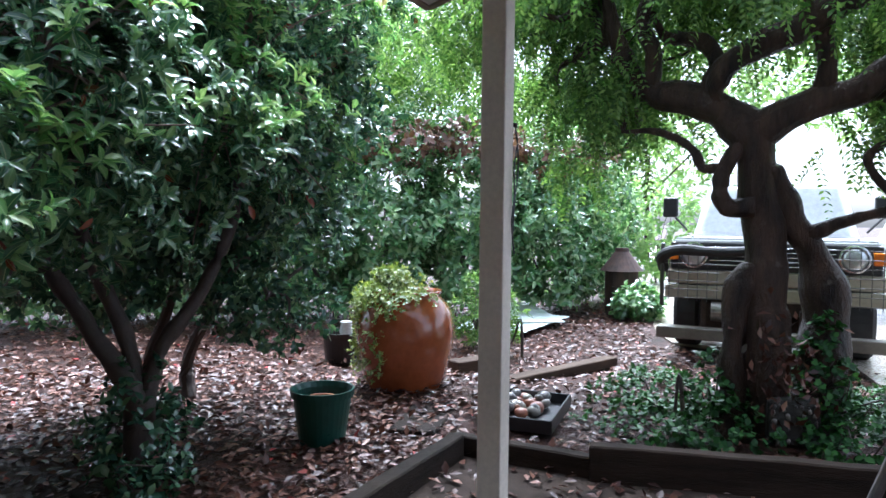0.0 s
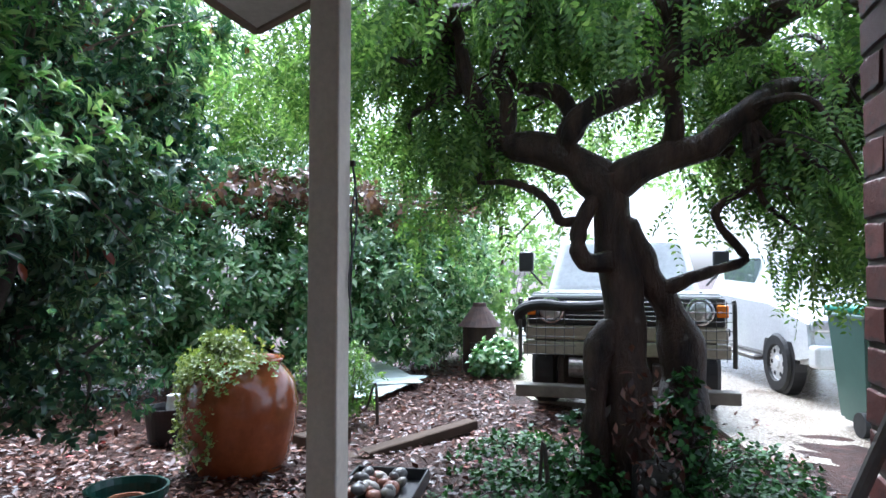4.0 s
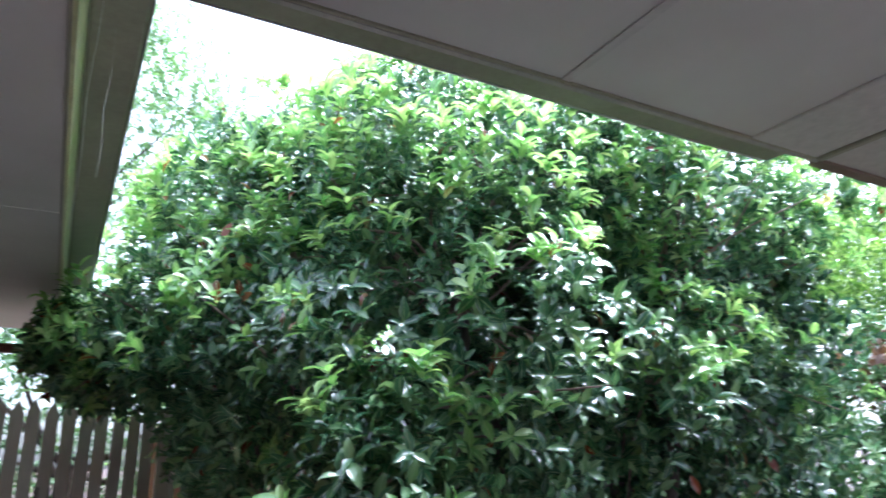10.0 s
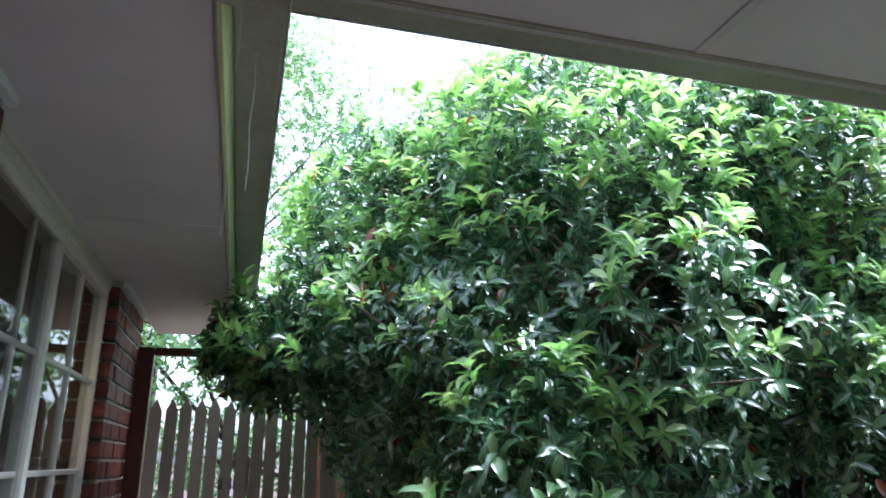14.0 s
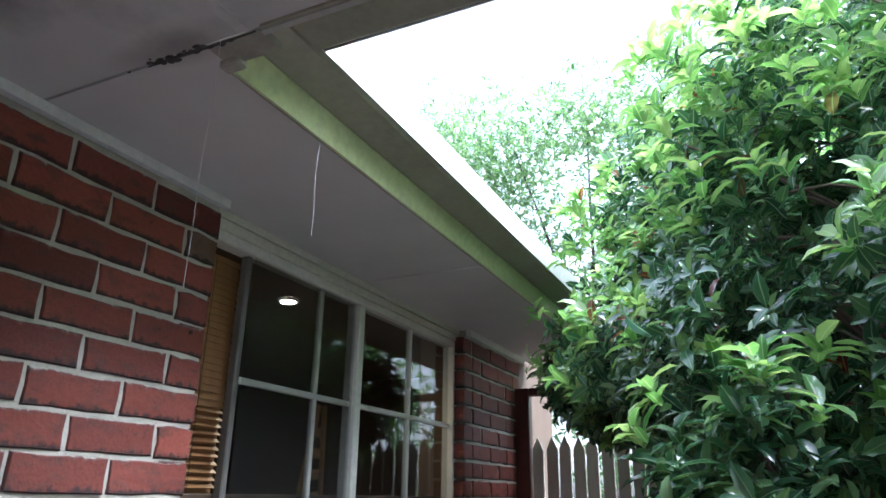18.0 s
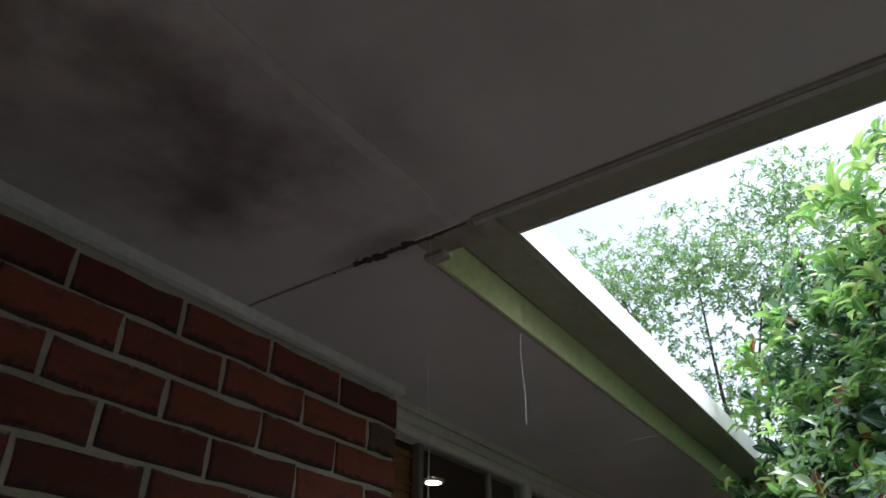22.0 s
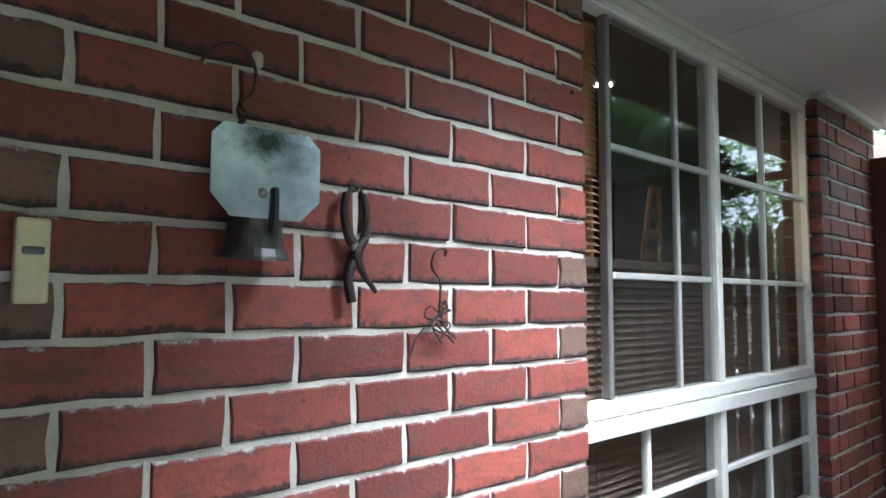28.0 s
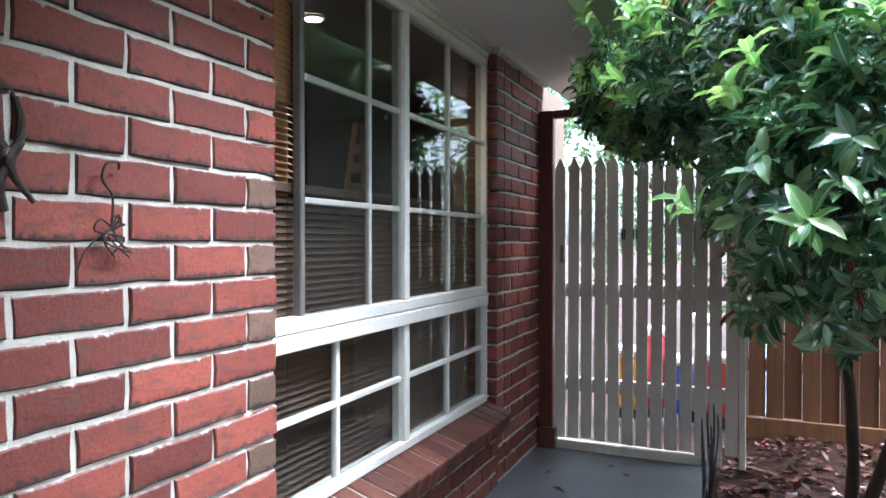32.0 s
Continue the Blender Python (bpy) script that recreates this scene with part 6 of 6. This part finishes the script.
part("shard", prism([(-0.16, -0.05), (0.05, -0.1), (0.17, -0.02), (0.1, 0.08), (-0.12, 0.07)], 0.0, 0.018), TILE, shard)
PALE = surf("pale_green_sheet", (0.55, 0.64, 0.60), (0.70, 0.77, 0.73), 3, 0.35, 0.2, 40, stain=((0.4, 0.42, 0.36), 5, 0.66))
for k, (x, y, rz, L, W, z) in enumerate(((7.9, 0.66, -4, 1.6, 0.42, 0.06), (8.75, 1.05, 32, 1.9, 0.62, 0.075), (7.9, 1.2, 12, 1.4, 0.5, 0.05))):
    sh = thing("roof_sheet", (x, y, z - 0.04), rz, "pale corrugated sheet lying on the leaf litter", "sheet", "sheets on the ground")
    nx = 30
    vv = [(i / nx * L - L / 2, s * W / 2, 0.004 * math.sin(i * 1.3) + dz) for dz in (0.0, 0.008) for s in (-1, 1) for i in range(nx + 1)]
    q = nx + 1
    ff = []
    for i in range(nx):
        ff += [(i, i + 1, q + i + 1, q + i), (2 * q + i, 3 * q + i, 3 * q + i + 1, 2 * q + i + 1), (i, 2 * q + i, 2 * q + i + 1, i + 1), (q + i, q + i + 1, 3 * q + i + 1, 3 * q + i)]
    raw("sheet", vv, ff, PALE, sh)
# pot-bellied stove at the hedge end
RUST = surf("rusty_brown_iron", (0.025, 0.013, 0.010), (0.075, 0.036, 0.025), 8, 0.75, 0.5, 50)
ch = thing("chiminea", (9.8, -0.03, -0.06), 0, "rusty brown garden chiminea by the hedge", "chiminea")
part("body", lathe([(0.2, 0.0), (0.22, 0.03), (0.23, 0.3), (0.23, 0.62), (0.25, 0.64)], 20), RUST, ch)
part("hood", lathe([(0.30, 0.63), (0.26, 0.68), (0.17, 0.80), (0.10, 0.9), (0.09, 0.95)], 20), RUST, ch)
part("door", boxed(-0.235, -0.21, -0.09, 0.09, 0.15, 0.42, 0.006), IRON, ch)
for a in (30, 150, 270):
    part("leg", rod(bmesh.new(), (0.17 * math.cos(radians(a)), 0.17 * math.sin(radians(a)), 0.02), (0.22 * math.cos(radians(a)), 0.22 * math.sin(radians(a)), -0.03), 0.02), RUST, ch)

# small plants
shrub("small_shrub", (9.35, -0.34, -0.05), "small round green shrub beside the driveway", [(9.35, -0.34, 0.16, 0.36, 0.36, 0.28)], 300, 5, 0.09, LEAF_FAR, [(9.35, -0.34, -0.05)], lambda p: p[:, 2] > -0.02, 12, 0.02)
shrub("ivy_mound", (4.55, -1.75, -0.03), "low tangled ivy and groundcover round the tree's foot", [(4.55, -1.35, -0.03, 0.45, 0.5, 0.16), (4.45, -1.7, 0.0, 0.3, 0.35, 0.22), (4.7, -2.4, 0.0, 0.42, 0.4, 0.24), (5.2, -2.7, 0.0, 0.6, 0.4, 0.2), (5.3, -1.2, 0.0, 0.6, 0.45, 0.17), (4.72, -2.26, 0.28, 0.2, 0.2, 0.36), (4.95, -2.0, 0.2, 0.3, 0.3, 0.35), (4.6, -1.66, 0.2, 0.16, 0.2, 0.26), (4.7, -2.24, 0.45, 0.14, 0.13, 0.34), (4.5, -2.45, 0.0, 0.3, 0.35, 0.16)],
      1500, 5, 0.042, LEAF_IVY, [(4.5, -1.5, -0.03)], lambda p: p[:, 2] > -0.02, 30, 0.012, width=0.7)
dry = rng.normal(0, 1, (130, 3)) * [0.05, 0.11, 0.17] + np.array([4.46, -2.03, 0.42])
leaves("leaf_litter", dry, rng.normal(size=(130, 3)) - [0, 0, 0.8], rng.normal(size=(130, 3)) - [1, 0, 0], rng.uniform(0.045, 0.085, 130), LITTER, None, 0.5, False)
tagged(bpy.data.objects["leaf_litter.001"], "dry pinkish leaves caught in the ivy by the trunk", "leaf litter", kind="stuff")
shrub("low_fern", (2.36, 0.72, 0.0), "low dark suckering plant round the hedge's foot", [(2.38, 0.72, 0.2, 0.26, 0.26, 0.34), (2.2, 0.5, 0.08, 0.18, 0.16, 0.12)], 230, 5, 0.055, LEAF_DARK, [(2.36, 0.72, 0)], lambda p: p[:, 2] > 0.02, 14, 0.01)
shrub("feathery_bush", (6.2, 0.15, -0.03), "feathery light green bush behind the post", [(6.25, 0.4, 0.3, 0.24, 0.24, 0.34), (6.5, 0.75, 0.3, 0.26, 0.26, 0.4)], 420, 7, 0.055, LEAF_FEATHER, [(6.2, 0.15, -0.03)], lambda p: p[:, 2] > 0.0, 20, 0.012, width=0.3, fine=False)
pave = thing("mosaic_stone_block", (4.58, -2.09, -0.03), 10, "dark stone block inlaid with pale pebbles at the tree's foot", "ornament")
part("block", boxed(-0.06, 0.06, -0.14, 0.14, 0.0, 0.27, 0.025, 2), surf("dark_mossy_stone", (0.022, 0.021, 0.018), (0.075, 0.07, 0.06), 14, 0.7, 0.9, 60, dist=0.01), pave)
# pebbles set round the edge and along both diagonals
inlay = [(u, v) for u in (-0.115, 0.115) for v in (0.03, 0.065, 0.105, 0.145, 0.185, 0.235)] + [(u, v) for v in (0.025, 0.24) for u in (-0.08, -0.045, 0.0, 0.04, 0.08)]
inlay += [(d * 0.082 * f, 0.133 + 0.08 * f) for d in (-1, 1) for f in (-0.9, -0.6, -0.3, 0.3, 0.6, 0.9)] + [(0.0, 0.133)]
SM2 = [stone_mesh(20 + k, (0.013, 0.009, 0.016, 0.011)[k], STONES[(0, 0, 2, 0)[k]]) for k in range(4)]
for k, (u, v) in enumerate(inlay):
    s = new("pebble", SM2[random.randrange(4)])
    s.parent = pave
    s.matrix_basis = pose(-0.061, u + random.uniform(-0.012, 0.012), v + random.uniform(-0.012, 0.012), random.uniform(0, 90), 90, random.uniform(0, 180))


# ---- vehicles ----
CREAMCAR = surf("cream_car_paint", (0.27, 0.235, 0.17), (0.42, 0.38, 0.29), 2, 0.2, 0.02, 30, coat=0.8, stain=((0.4, 0.34, 0.24), 3, 0.7))
# white paint of the second ute; also stands for glare on the cream one
WHITECAR = surf("white_paint_and_glare", (0.72, 0.73, 0.74), (0.80, 0.81, 0.82), 2, 0.2, 0.02, 30, coat=0.6)
RUBBER = surf("black_rubber", (0.012, 0.012, 0.012), (0.03, 0.03, 0.03), 10, 0.7, 0.3, 60)
CHROME = surf("dull_chrome", (0.55, 0.55, 0.55), (0.7, 0.7, 0.7), 8, 0.2, 0.05, 60, metal=1.0)
ALLOY = surf("pale_alloy", (0.72, 0.72, 0.72), (0.84, 0.84, 0.84), 8, 0.35, 0.05, 60)
LENS = surf("headlamp_glass", (0.55, 0.57, 0.58), (0.75, 0.77, 0.78), 30, 0.08, 0.3, 80, metal=0.6)
ORANGE = surf("orange_lens", (0.75, 0.16, 0.01), (0.9, 0.26, 0.02), 20, 0.15, 0.2, 60)
CARGLASS = glass_mat("car_glass", (0.35, 0.4, 0.4))


def wheel(parent, x, y, z, r, w, rim_mat, side):
    wh = thing("wheel", (x, y, z))
    wh.parent = parent
    m = pose(0, 0, 0, 90, 0, 0)
    part("tyre", lathe([(r * 0.5, -w * 0.1), (r * 0.63, -w / 2), (r * 0.92, -w / 2), (r, -w * 0.36), (r, w * 0.36), (r * 0.92, w / 2), (r * 0.63, w / 2), (r * 0.5, w * 0.1)], 32, m=m), RUBBER, wh)
    part("rim", lathe([(r * 0.17, -w * 0.46), (r * 0.22, -w * 0.37), (r * 0.57, -w * 0.32), (r * 0.635, -w * 0.47), (r * 0.635, w * 0.47), (r * 0.57, w * 0.32), (r * 0.22, w * 0.37), (r * 0.17, w * 0.46)], 24, m=m), rim_mat, wh)
    for k in range(6):
        a = k * math.pi / 3
        part("slot", lathe([(r * 0.08, -w * 0.36), (r * 0.08, w * 0.36)], 10, m=pose(r * 0.43 * math.cos(a), 0, r * 0.43 * math.sin(a), 90, 0, 0)), RUBBER, wh)
    return wh


# four-wheel-drive ute, facing the porch (front towards -x)
ute = thing("four_wheel_drive", (6.95, -1.93, -0.03), 0, "old cream four-wheel-drive ute with bull bar and chrome grille", "car")
part("chassis", boxed(0.15, 4.4, -0.5, 0.5, 0.42, 0.6, 0.02), IRON, ute)
for s in (-1, 1):
    bm = bmesh.new()
    box(bm, 0.12, 1.35, s * 0.62, s * 0.90, 0.72, 1.06, 0.05, 3)
    part("front_guard", bm, CREAMCAR, ute)
    part("guard_flare", boxed(0.3, 1.25, min(s * 0.88, s * 0.95), max(s * 0.88, s * 0.95), 0.74, 0.82, 0.02, 2), BLACK_PLASTIC, ute)
    part("headlamp", lathe([(0.105, 0.0), (0.105, 0.05), (0.07, 0.075), (0.02, 0.085)], 24, m=pose(0.11, s * 0.66, 0.98, 0, -90, 0)), LENS, ute, smooth=True)
    part("headlamp_ring", lathe([(0.125, 0.0), (0.125, 0.05), (0.107, 0.06), (0.107, 0.0)], 24, m=pose(0.108, s * 0.66, 0.98, 0, -90, 0)), CHROME, ute)
    part("indicator", boxed(0.06, 0.12, s * 0.80, s * 0.90, 0.93, 1.04, 0.012, 2), ORANGE, ute)
    part("mirror_arm", rod(bmesh.new(), (1.25, s * 0.86, 1.2), (1.1, s * 1.04, 1.42), 0.012), BLACK_PLASTIC, ute)
    part("mirror", boxed(1.06, 1.12, s * 1.0 - 0.06, s * 1.0 + 0.10, 1.34, 1.56, 0.02, 2), BLACK_PLASTIC, ute)
    wheel(ute, 0.78, s * 0.76, 0.38, 0.38, 0.24, CREAMCAR, s)
    wheel(ute, 3.4, s * 0.76, 0.38, 0.38, 0.24, CREAMCAR, s)
    part("bonnet_latch", boxed(0.5, 0.56, s * 0.72 - 0.015, s * 0.72 + 0.015, 1.08, 1.15, 0.004), BLACK_PLASTIC, ute)
part("grille_panel", boxed(0.10, 0.16, -0.88, 0.88, 0.84, 1.10, 0.02, 2), BLACK_PLASTIC, ute)
for k in range(5):
    part("grille_bar", boxed(0.075, 0.10, -0.52, 0.52, 0.885 + 0.042 * k, 0.895 + 0.042 * k, 0.003), CHROME, ute)
for y in (-0.13, -0.045, 0.04, 0.125):
    part("badge_bar", boxed(0.065, 0.076, y, y + 0.05, 0.95, 1.01, 0.004), WHITECAR, ute, "plain pale badge shape on the grille")
part("valance", boxed(0.08, 0.2, -0.90, 0.90, 0.70, 0.835, 0.015, 2), CREAMCAR, ute)
part("valance", boxed(0.06, 0.2, -0.92, 0.92, 0.56, 0.69, 0.02, 2), CREAMCAR, ute)
part("bumper", boxed(-0.16, 0.0, -0.96, 0.96, 0.20, 0.31, 0.012, 2), surf("grey_steel_bumper", (0.09, 0.078, 0.064), (0.18, 0.155, 0.13), 5, 0.45, 0.2, 50), ute)
# dark block added to stand for the shade beneath the front
part("underside_filler", boxed(0.3, 0.72, -0.62, 0.62, 0.2, 0.56, 0.06, 2), IRON, ute)
part("bumper_mount", boxed(0.0, 0.4, -0.35, -0.25, 0.28, 0.5, 0.01), IRON, ute)
part("bumper_mount", boxed(0.0, 0.4, 0.25, 0.35, 0.28, 0.5, 0.01), IRON, ute)
part("winch", lathe([(0.09, -0.14), (0.09, 0.14)], 18, m=pose(0.05, 0.35, 0.45, 90, 0, 0)), STEEL, ute)
# bonnet and cab are whitened to paint the blown-out sky glare
bonnet = prism([(0.12, -0.86), (1.5, -0.86), (1.5, 0.86), (0.12, 0.86)], 1.07, 1.14)
bmesh.ops.bevel(bonnet, geom=list(bonnet.edges), offset=0.025, segments=3, affect="EDGES")
part("bonnet", bonnet, WHITECAR, ute, "bonnet coloured white for the sky glare on it")
cabv = [(1.45, 1.12), (1.85, 1.72), (2.95, 1.75), (3.0, 0.6), (1.4, 0.6)]
bm = bmesh.new()
lo = [bm.verts.new((x, -0.84 if z < 1.2 else -0.7, z)) for x, z in cabv]
hi = [bm.verts.new((x, 0.84 if z < 1.2 else 0.7, z)) for x, z in cabv]
bm.faces.new(lo)
bm.faces.new(hi[::-1])
for k in range(5):
    j = (k + 1) % 5
    bm.faces.new((lo[k], hi[k], hi[j], lo[j]))
bmesh.ops.recalc_face_normals(bm, faces=bm.faces)
bmesh.ops.bevel(bm, geom=list(bm.edges), offset=0.04, segments=3, affect="EDGES")
part("cab", bm, WHITECAR, ute, "cab coloured white for the sky glare on it")
bm = bmesh.new()
bm.faces.new([bm.verts.new(q) for q in ((1.475, -0.74, 1.19), (1.475, 0.74, 1.19), (1.815, 0.62, 1.68), (1.815, -0.62, 1.68))])
bmesh.ops.solidify(bm, geom=list(bm.faces), thickness=0.01)
# pale base colour paints the sky's reflection on the windscreen
part("windscreen", bm, surf("sky_glare_windscreen", (0.66, 0.69, 0.70), (0.76, 0.79, 0.80), 2, 0.05, 0.0, 20, coat=1.0), ute)
part("tray", boxed(3.05, 4.7, -0.9, 0.9, 0.75, 1.05, 0.02), STEEL, ute)
# mesh basket on the bull bar
BAR = surf("dark_bar_paint", (0.03, 0.03, 0.028), (0.09, 0.085, 0.075), 8, 0.4, 0.2, 60)
for s in (-1, 1):
    part("bull_bar_upright", tube(bmesh.new(), [(-0.04, s * 0.93, 0.5), (-0.05, s * 0.93, 1.0), (0.0, s * 0.93, 1.08)], [0.02] * 3, 8, 3), BAR, ute)
    for k in range(6):
        part("mesh_wire", rod(bmesh.new(), (-0.05, s * (0.44 + 0.085 * k), 0.55), (-0.05, s * (0.44 + 0.085 * k), 1.08), 0.004, 6), BAR, ute)
    for k in range(7):
        part("mesh_wire", rod(bmesh.new(), (-0.054, s * 0.42, 0.58 + 0.08 * k), (-0.054, s * 0.93, 0.58 + 0.08 * k), 0.004, 6), BAR, ute)
part("bull_bar_tube", tube(bmesh.new(), [(0.04, 0.93, 0.84), (-0.05, 0.92, 0.97), (-0.09, 0.78, 1.03), (-0.09, 0.4, 1.02), (-0.08, 0.08, 1.04)], [0.05, 0.055, 0.052, 0.048, 0.045], 12, 6, 0.2), RUBBER, ute)

# white ute parked beside, seen from its front corner
van = thing("white_ute", (8.38, -4.62, -0.03), 12, "white ute parked on the driveway behind the bin", "car")
prof = [(0.0, 0.42), (0.05, 0.85), (0.9, 1.02), (1.35, 1.6), (2.6, 1.66), (2.9, 1.1), (4.9, 1.05), (4.9, 0.5), (4.2, 0.36), (0.3, 0.36)]
bm = bmesh.new()
lo = [bm.verts.new((x, -0.86 if z < 1.2 else -0.7, z)) for x, z in prof]
hi = [bm.verts.new((x, 0.86 if z < 1.2 else 0.7, z)) for x, z in prof]
bm.faces.new(lo)
bm.faces.new(hi[::-1])
for k in range(len(prof)):
    j = (k + 1) % len(prof)
    bm.faces.new((lo[k], hi[k], hi[j], lo[j]))
bmesh.ops.recalc_face_normals(bm, faces=bm.faces)
bmesh.ops.bevel(bm, geom=list(bm.edges), offset=0.05, segments=3, affect="EDGES")
part("body", bm, WHITECAR, van)
for s in (-1, 1):
    part("side_window", boxed(1.45, 2.5, s * 0.775 - 0.04, s * 0.775 + 0.04, 1.12, 1.52, 0.02), CARGLASS, van)
    part("wheel_arch", lathe([(0.40, -0.064), (0.40, 0.064)], 28, m=pose(0.75, s * 0.80, 0.36, 90, 0, 0)), BLACK_PLASTIC, van)
    part("headlamp", boxed(-0.01, 0.14, s * 0.68 - 0.15, s * 0.68 + 0.15, 0.72, 0.86, 0.03, 2), LENS, van)
    wheel(van, 0.75, s * 0.80, 0.33, 0.33, 0.2, ALLOY, s)
    wheel(van, 3.7, s * 0.80, 0.33, 0.33, 0.2, ALLOY, s)
part("bumper", boxed(-0.1, 0.1, -0.86, 0.86, 0.36, 0.6, 0.04, 2), WHITECAR, van)
part("side_step", boxed(1.2, 3.2, 0.80, 0.95, 0.30, 0.36, 0.015), STEEL, van)

wb = thing("wheelie_bin", (7.05, -4.02, -0.03), 100, "green council wheelie bin standing on the driveway", "bin")
BIN = surf("bin_green_plastic", (0.05, 0.115, 0.095), (0.075, 0.155, 0.13), 3, 0.4, 0.08, 40)
bm = bmesh.new()
lo = [bm.verts.new(q) for q in ((-0.22, -0.25, 0.06), (0.22, -0.25, 0.06), (0.22, 0.22, 0.06), (-0.22, 0.22, 0.06))]
hi = [bm.verts.new(q) for q in ((-0.29, -0.33, 0.98), (0.29, -0.33, 0.98), (0.29, 0.33, 0.98), (-0.29, 0.33, 0.98))]
bm.faces.new(lo[::-1])
bm.faces.new(hi)
for k in range(4):
    j = (k + 1) % 4
    bm.faces.new((lo[k], lo[j], hi[j], hi[k]))
bmesh.ops.bevel(bm, geom=list(bm.edges), offset=0.03, segments=3, affect="EDGES")
part("body", bm, BIN, wb)
part("rim", boxed(-0.305, 0.305, -0.345, 0.345, 0.95, 0.985, 0.01), BIN, wb)
part("lid", boxed(-0.30, 0.30, -0.36, 0.36, 0.99, 1.05, 0.025, 3), surf("bin_lid_green", (0.02, 0.22, 0.14), (0.03, 0.3, 0.2), 3, 0.35, 0.05, 40), wb)
part("handle", rod(bmesh.new(), (-0.24, 0.40, 0.96), (0.24, 0.40, 0.96), 0.014), BIN, wb)
part("axle", rod(bmesh.new(), (-0.28, 0.24, 0.1), (0.28, 0.24, 0.1), 0.012), STEEL, wb)
for s in (-1, 1):
    part("wheel", lathe([(0.05, -0.025), (0.10, -0.025), (0.10, 0.025), (0.05, 0.025)], 22, m=pose(s * 0.28, 0.24, 0.1, 0, 90, 0)), RUBBER, wb)

# ---- trees behind ----
def far_tree(name, at, h, blobs, count, leaf, mat, label, kind="whorl"):
    t = thing(name, at, 0, label, "tree")
    bm = bmesh.new()
    tube(bm, [(0, 0, -0.1), (0.1, 0.05, h * 0.3), (0.0, 0.1, h * 0.6)], [0.09, 0.07, 0.04], 9, 5, 0.2)
    for k, b in enumerate(blobs):
        tube(bm, [(0.05, 0.05, h * 0.35 + 0.05 * k), tuple((np.array(b[:3]) + [0, 0, h * 0.4]) / 2), tuple(b[:3])], [0.035, 0.022, 0.008], 7, 5, 0.2, k)
    part("trunk", bm, BARK, t)
    p, o = shell(blobs, count, 0.75, 0.2)
    if kind == "whorl":
        b_, a_, u_, l_ = whorls(p, unit(o + np.array([0, 0, 0.3])), 5, leaf)
    else:
        b_, a_, u_, l_ = fronds(p, unit(o * [1, 1, 0.2] + rng.normal(0, 0.5, o.shape) - np.array([0, 0, 0.6])), 7, rng.uniform(0.3, 0.5, len(p)), leaf)
    leaves("crown", b_, a_, u_, l_, mat, t, 0.4, fine=False)
    return t


far_tree("feathery_tree", (9.2, 4.2, -0.05), 4.5, [(-0.6, -0.6, 3.6, 1.7, 1.7, 1.3), (0.2, -1.9, 3.3, 1.3, 1.2, 1.2), (0.8, 0.6, 4.3, 1.8, 1.8, 1.4), (-1.4, 1.2, 3.4, 1.3, 1.4, 1.2)], 1900, 0.11, LEAF_FEATHER, "tall tree with bright feathery leaves behind the hedge", "frond")
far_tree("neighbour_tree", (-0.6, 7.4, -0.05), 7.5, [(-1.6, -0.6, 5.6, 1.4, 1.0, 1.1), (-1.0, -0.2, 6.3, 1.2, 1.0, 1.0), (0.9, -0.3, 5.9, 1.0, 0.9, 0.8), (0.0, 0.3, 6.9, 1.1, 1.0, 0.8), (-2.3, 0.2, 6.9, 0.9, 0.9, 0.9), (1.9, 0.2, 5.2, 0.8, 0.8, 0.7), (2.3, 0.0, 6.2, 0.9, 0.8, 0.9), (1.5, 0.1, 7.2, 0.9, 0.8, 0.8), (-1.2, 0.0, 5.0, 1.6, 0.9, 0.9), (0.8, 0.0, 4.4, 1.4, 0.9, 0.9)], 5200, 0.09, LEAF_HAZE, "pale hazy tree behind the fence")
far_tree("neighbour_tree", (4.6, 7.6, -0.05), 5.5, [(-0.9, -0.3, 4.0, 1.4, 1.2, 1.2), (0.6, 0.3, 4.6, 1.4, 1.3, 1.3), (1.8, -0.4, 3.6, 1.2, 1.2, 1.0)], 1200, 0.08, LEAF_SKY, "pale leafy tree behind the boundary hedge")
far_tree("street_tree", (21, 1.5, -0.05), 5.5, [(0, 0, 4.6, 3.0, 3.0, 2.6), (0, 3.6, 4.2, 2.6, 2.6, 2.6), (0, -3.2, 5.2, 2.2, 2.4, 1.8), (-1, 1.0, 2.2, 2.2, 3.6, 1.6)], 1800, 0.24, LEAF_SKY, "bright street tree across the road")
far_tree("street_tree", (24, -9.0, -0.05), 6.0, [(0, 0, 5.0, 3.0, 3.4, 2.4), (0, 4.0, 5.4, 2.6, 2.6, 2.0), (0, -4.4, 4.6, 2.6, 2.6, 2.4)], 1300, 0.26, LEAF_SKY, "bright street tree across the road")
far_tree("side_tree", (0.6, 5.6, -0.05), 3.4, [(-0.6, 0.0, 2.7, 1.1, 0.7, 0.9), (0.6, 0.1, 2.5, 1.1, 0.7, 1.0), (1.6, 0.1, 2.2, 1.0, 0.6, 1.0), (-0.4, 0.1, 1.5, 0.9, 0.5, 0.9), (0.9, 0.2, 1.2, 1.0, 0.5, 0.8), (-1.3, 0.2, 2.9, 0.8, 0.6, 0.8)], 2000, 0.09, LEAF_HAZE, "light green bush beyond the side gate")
shrub("roadside_shrub", (15.0, 0.3, -0.1), "bright lime shrub across the driveway", [(15.0, 0.3, 1.0, 0.9, 1.1, 1.1), (15.6, 1.5, 0.9, 0.8, 0.9, 1.0)], 620, 5, 0.15, LEAF_SKY, [(15.0, 0.3, -0.1), (15.5, 1.4, -0.1)], lambda p: p[:, 2] > 0.0, 14, 0.02, fine=False)
